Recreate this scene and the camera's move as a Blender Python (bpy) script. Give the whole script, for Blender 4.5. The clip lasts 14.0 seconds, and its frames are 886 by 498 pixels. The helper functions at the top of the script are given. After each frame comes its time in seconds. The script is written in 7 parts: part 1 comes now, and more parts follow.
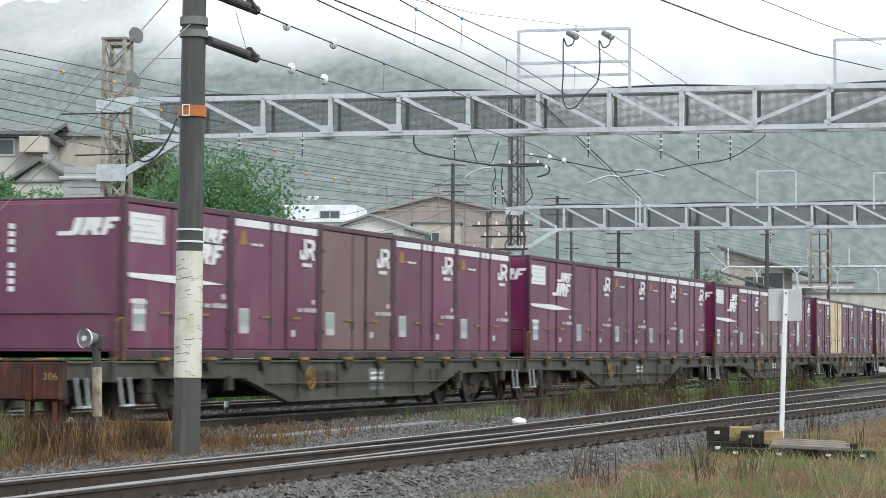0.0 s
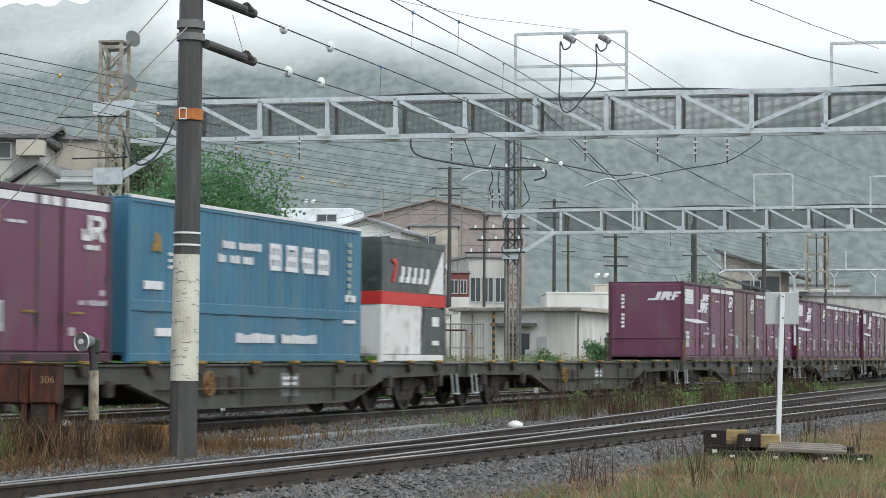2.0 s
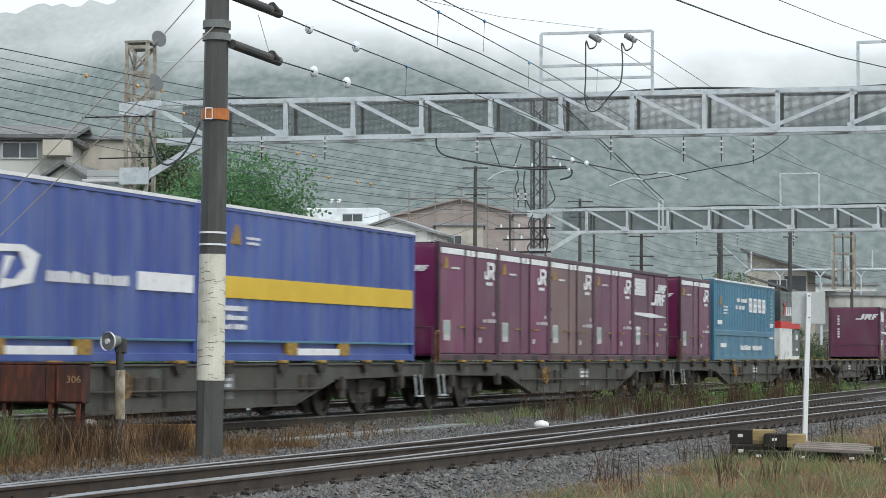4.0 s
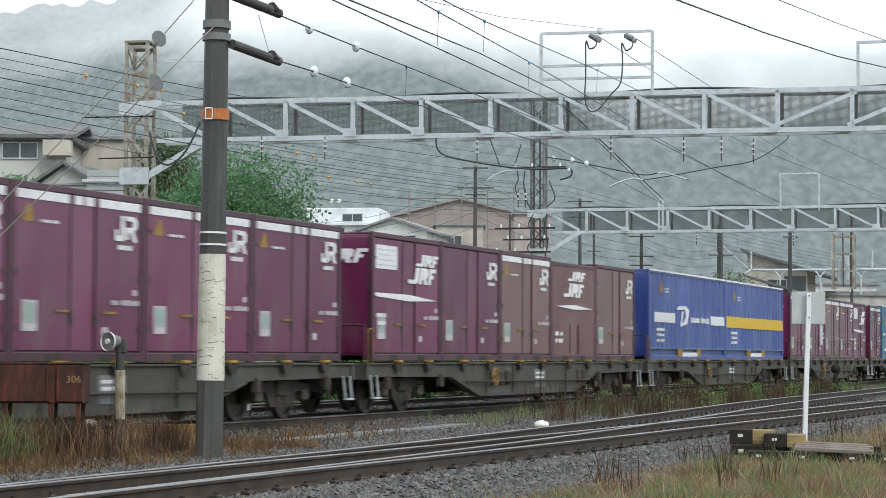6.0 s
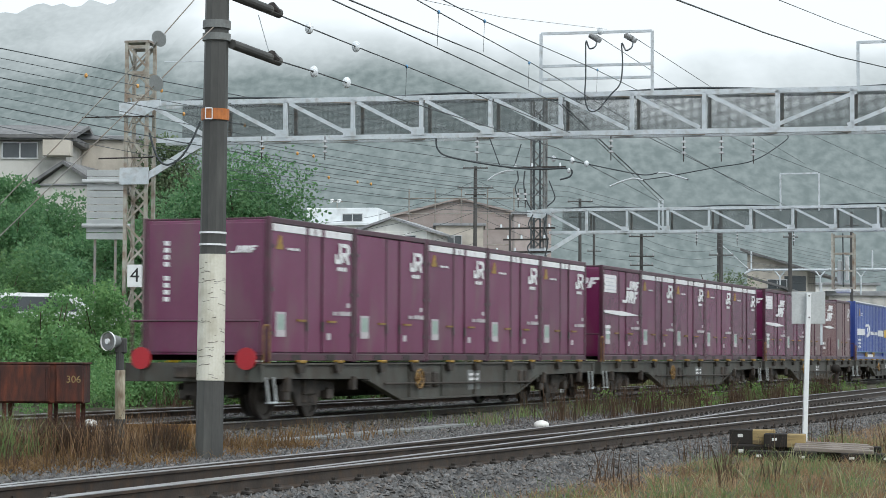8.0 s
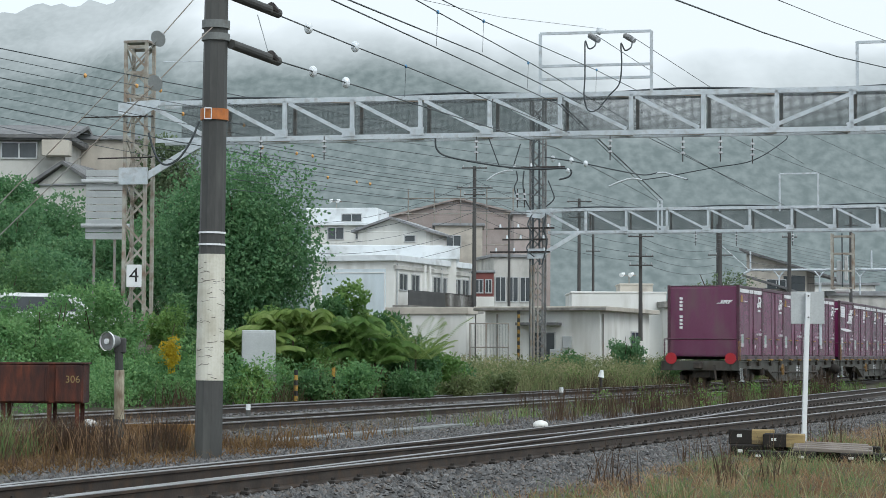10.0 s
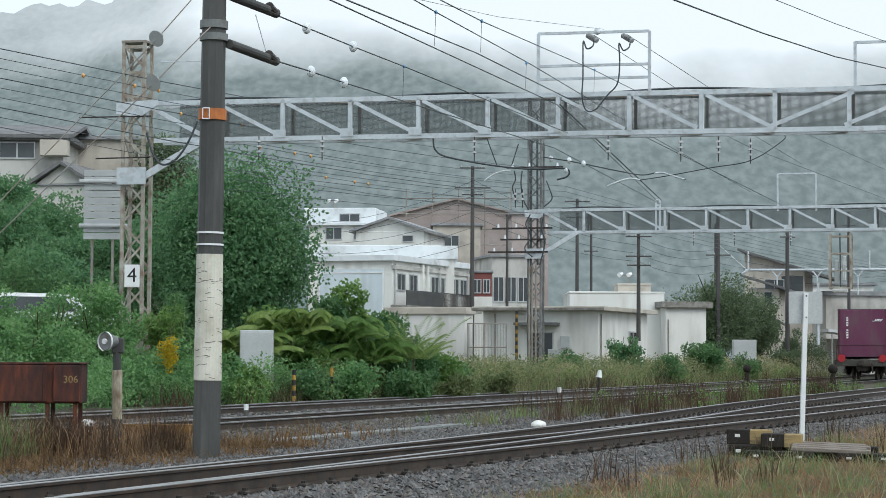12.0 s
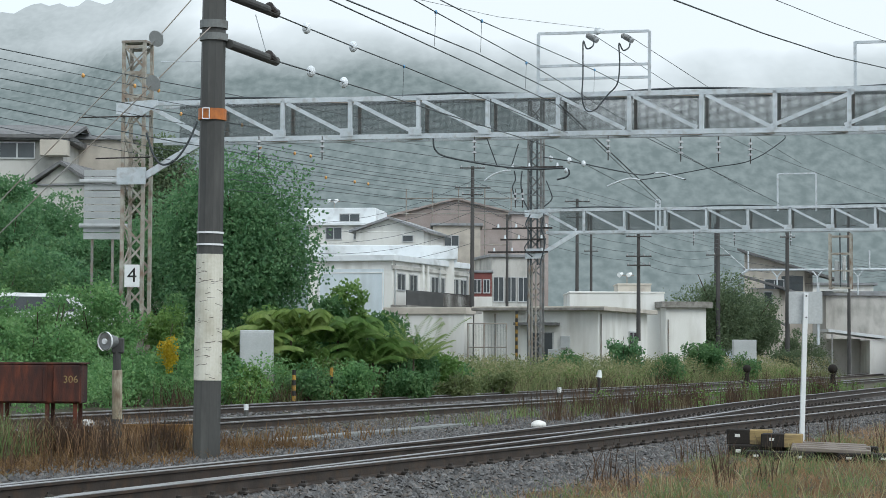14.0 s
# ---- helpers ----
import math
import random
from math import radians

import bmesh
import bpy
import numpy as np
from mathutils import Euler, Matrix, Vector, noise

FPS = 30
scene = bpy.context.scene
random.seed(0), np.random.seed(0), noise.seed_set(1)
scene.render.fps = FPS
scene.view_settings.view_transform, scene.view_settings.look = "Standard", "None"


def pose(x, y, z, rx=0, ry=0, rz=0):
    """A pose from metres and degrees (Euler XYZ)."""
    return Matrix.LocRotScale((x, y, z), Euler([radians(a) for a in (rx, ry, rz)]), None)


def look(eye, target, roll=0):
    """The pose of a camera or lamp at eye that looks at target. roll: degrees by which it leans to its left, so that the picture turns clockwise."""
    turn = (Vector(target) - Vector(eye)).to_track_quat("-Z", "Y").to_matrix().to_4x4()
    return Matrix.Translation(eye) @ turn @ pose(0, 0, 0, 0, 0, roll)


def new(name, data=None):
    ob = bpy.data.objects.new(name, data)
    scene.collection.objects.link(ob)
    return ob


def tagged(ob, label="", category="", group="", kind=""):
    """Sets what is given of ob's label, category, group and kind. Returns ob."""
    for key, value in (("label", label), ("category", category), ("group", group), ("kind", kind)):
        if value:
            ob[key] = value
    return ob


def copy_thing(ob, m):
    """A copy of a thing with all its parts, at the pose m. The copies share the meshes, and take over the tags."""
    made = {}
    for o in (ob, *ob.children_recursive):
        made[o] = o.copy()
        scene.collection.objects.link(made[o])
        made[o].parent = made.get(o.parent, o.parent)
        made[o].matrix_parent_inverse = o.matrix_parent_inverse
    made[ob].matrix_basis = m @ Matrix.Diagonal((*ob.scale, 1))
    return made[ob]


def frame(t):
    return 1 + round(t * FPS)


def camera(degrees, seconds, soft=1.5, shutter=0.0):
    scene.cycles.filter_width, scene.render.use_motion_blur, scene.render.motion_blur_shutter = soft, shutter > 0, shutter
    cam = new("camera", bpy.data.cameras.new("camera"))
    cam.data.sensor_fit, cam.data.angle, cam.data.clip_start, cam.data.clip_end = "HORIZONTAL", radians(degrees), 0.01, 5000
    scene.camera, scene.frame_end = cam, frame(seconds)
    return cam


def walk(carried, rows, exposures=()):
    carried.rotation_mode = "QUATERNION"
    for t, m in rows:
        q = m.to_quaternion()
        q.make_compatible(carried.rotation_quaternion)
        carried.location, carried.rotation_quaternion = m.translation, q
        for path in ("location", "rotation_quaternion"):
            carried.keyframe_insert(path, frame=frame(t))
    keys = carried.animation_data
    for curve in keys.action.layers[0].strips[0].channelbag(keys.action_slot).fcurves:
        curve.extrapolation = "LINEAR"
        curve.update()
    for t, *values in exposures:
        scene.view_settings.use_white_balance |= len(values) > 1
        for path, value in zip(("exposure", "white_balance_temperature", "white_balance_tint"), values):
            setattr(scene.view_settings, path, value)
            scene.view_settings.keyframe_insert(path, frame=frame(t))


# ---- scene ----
EYE = (0.0, 0.0, 1.17)
HEADING = 69.35                      # the rails' direction, degrees from +x
TX, TY = math.cos(radians(HEADING)), math.sin(radians(HEADING))


def along(s, n, z=0.0):
    """A place s metres along the rails and n metres across them."""
    return Vector((s * TX - n * TY, s * TY + n * TX, z))


def view(turn, lift):
    """The camera's pose: turned to its left and tilted up, in degrees."""
    a, b = radians(turn), radians(lift)
    return look(EYE, (EYE[0] - math.sin(a) * math.cos(b), math.cos(a) * math.cos(b), EYE[2] + math.sin(b)), 0.285)


cam = camera(23.61, 14.0, soft=0.85, shutter=0.3)
walk(cam, [(0.0, view(-0.611, 2.769)), (0.5, view(-0.81, 2.769)), (1.0, view(-0.764, 2.815)), (1.5, view(-0.703, 2.845)),
           (2.0, view(-0.695, 2.86)), (2.3, view(-0.62, 2.86)), (2.5, view(-0.504, 2.86)), (2.8, view(-0.14, 2.835)), (3.0, view(-0.046, 2.83)),
           (3.3, view(0.0, 2.845)), (5.5, view(0.0, 2.845)), (8.2, view(0.0, 2.845)), (10.5, view(-0.046, 2.845)),
           (11.0, view(-0.074, 2.845)), (14.0, view(-0.076, 2.845))],
     [(0.0, 0.34, 6400, 9), (1.5, 0.16, 6350, 8), (3.0, 0.08, 6350, 8), (5.5, 0.17, 6350, 8), (8.0, 0.12, 6300, 8), (10.5, 0.0, 6150, 7), (14.0, 0.0, 6150, 7)])

# ---- sky and light: a bright overcast ----
world = bpy.data.worlds.new("overcast")
scene.world = world
world.use_nodes = True
wn, wl = world.node_tree.nodes, world.node_tree.links
sky = wn.new("ShaderNodeTexSky")
sky.sky_type, sky.sun_disc, sky.sun_elevation, sky.sun_rotation = "NISHITA", False, radians(44), radians(145)
cloud = wn.new("ShaderNodeMixRGB")
cloud.inputs[0].default_value = 0.93
cloud.inputs[2].default_value = (10.2, 10.9, 11.5, 1)
wl.new(sky.outputs[0], cloud.inputs[1])
wl.new(cloud.outputs[0], wn["Background"].inputs[0])
wn["Background"].inputs[1].default_value = 0.095
sun = new("sun", bpy.data.lights.new("sun", "SUN"))
sun.data.energy, sun.data.angle, sun.data.color = 1.6, radians(30), (1.0, 0.97, 0.92)
sun.matrix_world = look((0, 0, 50), (-30, 42, 0))


# ---- materials ----
def surface(name, a, b, scale=3.0, rough=0.7, bump=0.2, metal=0.0, fine=40.0, vary=0.0, dirt=None, amount=0.3, spec=0.5, island=False, stretch=(1, 1, 1), sheen=0.0):
    """A surface whose colour wanders between a and b, with fine grain, relief, patches of dirt and a chance tint from piece to piece."""
    m = bpy.data.materials.new(name)
    m.use_nodes = True
    nodes, links = m.node_tree.nodes, m.node_tree.links
    bsdf = nodes["Principled BSDF"]
    where = nodes.new("ShaderNodeTexCoord")
    mp = nodes.new("ShaderNodeMapping")
    mp.inputs["Scale"].default_value = stretch
    links.new(where.outputs["Object"], mp.inputs[0])
    big, small = nodes.new("ShaderNodeTexNoise"), nodes.new("ShaderNodeTexNoise")
    for tex, s in ((big, scale), (small, fine)):
        tex.inputs["Scale"].default_value = s
        tex.inputs["Detail"].default_value = 6
        links.new(mp.outputs[0], tex.inputs["Vector"])
    ramp = nodes.new("ShaderNodeValToRGB")
    ramp.color_ramp.elements[0].position, ramp.color_ramp.elements[1].position = 0.35, 0.68
    ramp.color_ramp.elements[0].color, ramp.color_ramp.elements[1].color = (*a, 1), (*b, 1)
    links.new(big.outputs["Fac"], ramp.inputs[0])
    colour = ramp.outputs[0]
    grain = nodes.new("ShaderNodeMixRGB")
    grain.blend_type, grain.inputs[0].default_value = "OVERLAY", 0.22
    links.new(colour, grain.inputs[1])
    links.new(small.outputs["Fac"], grain.inputs[2])
    colour = grain.outputs[0]
    if dirt:
        spots = nodes.new("ShaderNodeTexNoise")
        spots.inputs["Scale"].default_value, spots.inputs["Detail"].default_value = scale * 2.3, 8
        links.new(mp.outputs[0], spots.inputs["Vector"])
        edge = nodes.new("ShaderNodeMapRange")
        edge.inputs[1].default_value, edge.inputs[2].default_value = 0.62 - amount * 0.35, 0.75
        links.new(spots.outputs["Fac"], edge.inputs[0])
        mix = nodes.new("ShaderNodeMixRGB")
        mix.inputs[2].default_value = (*dirt, 1)
        links.new(edge.outputs[0], mix.inputs[0])
        links.new(colour, mix.inputs[1])
        colour = mix.outputs[0]
    if vary:
        tint = nodes.new("ShaderNodeHueSaturation")
        spread = nodes.new("ShaderNodeMapRange")
        spread.inputs[3].default_value, spread.inputs[4].default_value = 1 - vary, 1 + vary
        if island:
            links.new(nodes.new("ShaderNodeNewGeometry").outputs["Random Per Island"], spread.inputs[0])
        else:
            links.new(nodes.new("ShaderNodeObjectInfo").outputs["Random"], spread.inputs[0])
        links.new(spread.outputs[0], tint.inputs["Value"])
        links.new(colour, tint.inputs["Color"])
        colour = tint.outputs[0]
    links.new(colour, bsdf.inputs["Base Color"])
    bsdf.inputs["Roughness"].default_value, bsdf.inputs["Metallic"].default_value = rough, metal
    bsdf.inputs["Specular IOR Level"].default_value = spec
    # Extra sheen, added to pale surfaces seen at a grazing angle.
    bsdf.inputs["Sheen Weight"].default_value, bsdf.inputs["Sheen Roughness"].default_value = sheen, 0.35
    if bump:
        relief = nodes.new("ShaderNodeBump")
        relief.inputs["Strength"].default_value, relief.inputs["Distance"].default_value = bump, 0.02
        links.new(small.outputs["Fac"], relief.inputs["Height"])
        links.new(relief.outputs[0], bsdf.inputs["Normal"])
    return m


MAROON = surface("maroon container paint", (0.120, 0.009, 0.056), (0.158, 0.032, 0.088), 0.9, 0.26, 0.04, spec=0.75, vary=0.2, dirt=(0.145, 0.06, 0.085), amount=0.35, stretch=(1, 1, 0.35), sheen=0.12)
MAROON_FADED = surface("faded maroon paint", (0.13, 0.056, 0.062), (0.19, 0.105, 0.105), 0.9, 0.3, 0.05, spec=0.7, vary=0.16, dirt=(0.15, 0.10, 0.09), amount=0.5, stretch=(1, 1, 0.35), sheen=0.12)
MAROON_DARK = surface("maroon rail and post paint", (0.05, 0.011, 0.026), (0.085, 0.022, 0.042), 2.0, 0.38, 0.06, spec=0.6, vary=0.2, dirt=(0.05, 0.03, 0.03), sheen=0.12)
WHITE = surface("white marking paint", (0.72, 0.72, 0.74), (0.82, 0.82, 0.82), 4, 0.5, 0.03, dirt=(0.55, 0.50, 0.50), amount=0.2)
YELLOW = surface("yellow fitting paint", (0.34, 0.20, 0.025), (0.46, 0.28, 0.04), 6, 0.5, 0.05, dirt=(0.10, 0.06, 0.03), amount=0.7)
LABEL_GREEN = surface("pale green card", (0.24, 0.33, 0.29), (0.36, 0.44, 0.40), 5, 0.5, 0.0)
FADED_WHITE = surface("faded white stencil paint", (0.42, 0.38, 0.41), (0.60, 0.57, 0.58), 7, 0.6, 0.02)
LOCK_DARK = surface("dark steel fitting", (0.03, 0.025, 0.025), (0.06, 0.05, 0.045), 8, 0.5, 0.1, metal=0.3)
SKYBLUE = surface("weathered blue container paint", (0.035, 0.135, 0.22), (0.062, 0.195, 0.295), 0.9, 0.4, 0.05, dirt=(0.09, 0.18, 0.24), amount=0.5, stretch=(1, 1, 0.3), sheen=0.12)
ROYAL = surface("royal blue container paint", (0.02, 0.045, 0.24), (0.055, 0.10, 0.33), 0.8, 0.3, 0.05, spec=0.7, dirt=(0.09, 0.13, 0.30), amount=0.4, stretch=(1, 1, 0.3), sheen=0.12)
GOLD = surface("yellow band paint", (0.62, 0.40, 0.02), (0.70, 0.47, 0.04), 2, 0.45, 0.03)
CREAM = surface("cream container paint", (0.62, 0.50, 0.30), (0.72, 0.60, 0.40), 1, 0.5, 0.05, dirt=(0.4, 0.3, 0.18))
NIGHT = surface("dark green black paint", (0.04, 0.048, 0.046), (0.085, 0.092, 0.088), 1.5, 0.22, 0.04, spec=0.8, dirt=(0.10, 0.10, 0.095), sheen=0.12)
PALE = surface("off white container paint", (0.68, 0.68, 0.66), (0.80, 0.80, 0.78), 1, 0.45, 0.05, dirt=(0.35, 0.33, 0.30))
RED = surface("red band paint", (0.50, 0.03, 0.025), (0.58, 0.05, 0.04), 2, 0.45, 0.03)
LAMP_RED = surface("red marker disc", (0.36, 0.012, 0.02), (0.42, 0.02, 0.03), 2, 0.4, 0.0)
WAGON = surface("grey wagon frame paint", (0.05, 0.054, 0.046), (0.10, 0.104, 0.09), 1.6, 0.55, 0.15, dirt=(0.05, 0.036, 0.026), amount=0.9, stretch=(1, 1, 0.5))
BOGIE = surface("grimy bogie steel", (0.022, 0.019, 0.016), (0.05, 0.042, 0.036), 3, 0.75, 0.3, dirt=(0.08, 0.06, 0.045), amount=0.5)
WHEEL = surface("worn wheel steel", (0.06, 0.05, 0.045), (0.11, 0.095, 0.08), 4, 0.5, 0.2, metal=0.4)
GALV = surface("galvanised steel", (0.50, 0.55, 0.58), (0.63, 0.67, 0.70), 2.5, 0.42, 0.05, metal=0.15, dirt=(0.42, 0.43, 0.43), amount=0.3)
GRAB = surface("grimy yellow grab rail", (0.22, 0.12, 0.03), (0.34, 0.20, 0.045), 6, 0.6, 0.05, dirt=(0.08, 0.04, 0.03), amount=0.6)
OLDSTEEL = surface("old lattice steel paint", (0.22, 0.22, 0.20), (0.34, 0.33, 0.30), 1.5, 0.6, 0.1, dirt=(0.22, 0.15, 0.10), amount=0.6)
MESH_STEEL = surface("dark wire steel", (0.09, 0.10, 0.10), (0.13, 0.14, 0.14), 3, 0.5, 0.0, metal=0.5)
CABLE = surface("dark overhead cable", (0.035, 0.045, 0.05), (0.06, 0.07, 0.075), 3, 0.5, 0.0)
MAST_CREAM = surface("cream mast paint with rust", (0.32, 0.31, 0.265), (0.44, 0.43, 0.375), 1.5, 0.6, 0.1, dirt=(0.20, 0.125, 0.08), amount=0.6)
MAST_DARK = surface("dark weathered mast steel", (0.12, 0.125, 0.125), (0.26, 0.265, 0.26), 1.5, 0.6, 0.1, dirt=(0.14, 0.10, 0.08), amount=0.3)
PORCELAIN = surface("white porcelain", (0.70, 0.75, 0.78), (0.80, 0.83, 0.85), 3, 0.15, 0.0)
PORCELAIN_GREY = surface("grey glazed porcelain", (0.30, 0.31, 0.32), (0.42, 0.43, 0.43), 3, 0.2, 0.0)
POLE_GREY = surface("dark stained concrete", (0.040, 0.040, 0.038), (0.075, 0.075, 0.07), 1.5, 0.6, 0.15, dirt=(0.11, 0.11, 0.10), amount=0.3, stretch=(1, 1, 0.2))
POLE_WHITE = surface("cracked white pole wrap", (0.58, 0.56, 0.47), (0.68, 0.66, 0.57), 2, 0.6, 0.1, dirt=(0.45, 0.42, 0.33), amount=0.4)
POLE_GRIMY = surface("grimy cream post paint", (0.36, 0.32, 0.23), (0.60, 0.56, 0.44), 6, 0.7, 0.2, dirt=(0.13, 0.075, 0.04), amount=0.7, stretch=(1, 1, 0.4))
CRACK = surface("dark crack", (0.07, 0.06, 0.05), (0.12, 0.10, 0.08), 6, 0.9, 0.0)
ORANGE = surface("orange strap", (0.42, 0.13, 0.025), (0.52, 0.18, 0.04), 5, 0.5, 0.05, dirt=(0.25, 0.09, 0.04), amount=0.3)
EDGING = surface("orange brown rusted edging", (0.13, 0.065, 0.015), (0.26, 0.14, 0.035), 4, 0.8, 0.2, dirt=(0.08, 0.045, 0.02), amount=0.5)
RUST = surface("rusted red iron", (0.035, 0.012, 0.010), (0.185, 0.046, 0.018), 2.6, 0.8, 0.3, dirt=(0.024, 0.012, 0.011), amount=0.9, stretch=(2.2, 2.2, 0.5))
RAIL = surface("rail side steel", (0.036, 0.027, 0.021), (0.066, 0.052, 0.042), 3, 0.6, 0.15, metal=0.2, dirt=(0.08, 0.05, 0.03), amount=0.4)
RAIL_TOP = surface("polished wet rail head", (0.20, 0.195, 0.19), (0.33, 0.33, 0.335), 1.2, 0.35, 0.02, metal=0.3, dirt=(0.12, 0.09, 0.07), amount=0.3)
SLEEPER = surface("wet wooden sleeper", (0.06, 0.052, 0.045), (0.11, 0.095, 0.08), 3, 0.7, 0.4, vary=0.3, stretch=(4, 0.6, 1))
BALLAST = surface("ballast stone", (0.055, 0.054, 0.054), (0.125, 0.122, 0.118), 6, 0.55, 0.3, vary=0.55, island=True, dirt=(0.12, 0.085, 0.06), amount=0.3)
BED = surface("wet ballast bed", (0.034, 0.032, 0.030), (0.085, 0.081, 0.077), 14, 0.85, 1.0, dirt=(0.05, 0.038, 0.028), amount=0.5, fine=25)
EARTH = surface("weedy brown earth", (0.04, 0.034, 0.024), (0.09, 0.072, 0.046), 1.2, 0.95, 0.8, dirt=(0.06, 0.075, 0.025), amount=0.6, fine=18)
CONCRETE = surface("weathered concrete", (0.24, 0.23, 0.21), (0.34, 0.33, 0.30), 2, 0.85, 0.2, dirt=(0.13, 0.12, 0.10), amount=0.5)
WALL_WHITE = surface("white rendered wall", (0.70, 0.70, 0.66), (0.80, 0.80, 0.77), 0.5, 0.8, 0.05, dirt=(0.56, 0.55, 0.50), amount=0.4, stretch=(1, 1, 0.25))
WALL_STREAKED = surface("streaked grey render", (0.48, 0.47, 0.44), (0.62, 0.61, 0.57), 0.5, 0.85, 0.1, dirt=(0.28, 0.275, 0.25), amount=0.4, stretch=(1, 1, 0.5))
WALL_BLUE = surface("pale blue sheet wall", (0.58, 0.66, 0.70), (0.66, 0.73, 0.76), 0.4, 0.6, 0.03, dirt=(0.5, 0.56, 0.58), amount=0.3, stretch=(1, 1, 0.2))
STENCIL = surface("faded grey stencil panel", (0.16, 0.17, 0.165), (0.21, 0.22, 0.215), 3, 0.6, 0.05, dirt=(0.10, 0.09, 0.075))
PANEL_INK = surface("faint bluish print", (0.50, 0.52, 0.56), (0.60, 0.62, 0.65), 5, 0.5, 0.0)
WALL_PINK = surface("faded pink sheet wall", (0.36, 0.30, 0.28), (0.43, 0.37, 0.35), 0.5, 0.8, 0.05, dirt=(0.30, 0.27, 0.24), amount=0.4)
WALL_CREAM = surface("cream rendered wall", (0.47, 0.43, 0.37), (0.57, 0.53, 0.46), 0.5, 0.8, 0.05, dirt=(0.34, 0.31, 0.27), amount=0.5)
ROOF_GREY = surface("grey roofing", (0.22, 0.23, 0.24), (0.32, 0.33, 0.34), 1, 0.6, 0.2, dirt=(0.18, 0.17, 0.16))
SLATE = surface("dark slate roofing", (0.10, 0.10, 0.10), (0.17, 0.17, 0.17), 1.5, 0.6, 0.3, dirt=(0.22, 0.22, 0.21))
ROOF_WHITE = surface("white sheet roofing", (0.66, 0.70, 0.72), (0.76, 0.79, 0.80), 0.6, 0.5, 0.05, dirt=(0.5, 0.52, 0.52))
PANE = surface("dark window glass", (0.05, 0.06, 0.065), (0.09, 0.10, 0.105), 0.6, 0.1, 0.0)
FRAME = surface("aluminium frame", (0.45, 0.46, 0.46), (0.55, 0.56, 0.56), 2, 0.4, 0.0, metal=0.4)
DARK_PANEL = surface("dark balcony panel", (0.045, 0.045, 0.045), (0.075, 0.075, 0.072), 1, 0.5, 0.05)
BRICK_RED = surface("dark red sheet", (0.16, 0.05, 0.045), (0.22, 0.07, 0.06), 1, 0.7, 0.05)
WOOD_POLE = surface("dark timber pole", (0.05, 0.049, 0.047), (0.085, 0.082, 0.078), 2, 0.8, 0.2, stretch=(1, 1, 0.2))
BARK = surface("tree bark", (0.06, 0.045, 0.03), (0.11, 0.085, 0.06), 4, 0.9, 0.6, stretch=(1, 1, 0.3))
SIGN_WHITE = surface("white sign enamel", (0.72, 0.74, 0.74), (0.80, 0.81, 0.81), 2, 0.4, 0.0)
SIGN_GREY = surface("grey sign back", (0.42, 0.44, 0.44), (0.48, 0.50, 0.50), 2, 0.5, 0.02)
INK = surface("black lettering", (0.01, 0.01, 0.01), (0.02, 0.02, 0.02), 2, 0.5, 0.0)
TIMBER_YELLOW = surface("yellowed timber", (0.24, 0.17, 0.07), (0.34, 0.25, 0.11), 2, 0.8, 0.3, dirt=(0.12, 0.09, 0.05), stretch=(0.5, 4, 4))
TIMBER_DARK = surface("tarred timber", (0.013, 0.011, 0.009), (0.028, 0.024, 0.02), 3, 0.85, 0.3, spec=0.3)
TIMBER_PALE = surface("weathered plank", (0.20, 0.17, 0.145), (0.34, 0.30, 0.265), 2, 0.85, 0.3, dirt=(0.11, 0.085, 0.065), amount=0.9, stretch=(0.5, 4, 4))
BEAD_BLUE = surface("blue line clamp", (0.08, 0.25, 0.45), (0.12, 0.32, 0.55), 2, 0.4, 0.0)
BEAD_ORANGE = surface("orange line cover", (0.60, 0.30, 0.08), (0.70, 0.38, 0.12), 2, 0.4, 0.0)
STONE_WHITE = surface("white painted stone", (0.66, 0.65, 0.61), (0.78, 0.77, 0.73), 5, 0.7, 0.2)


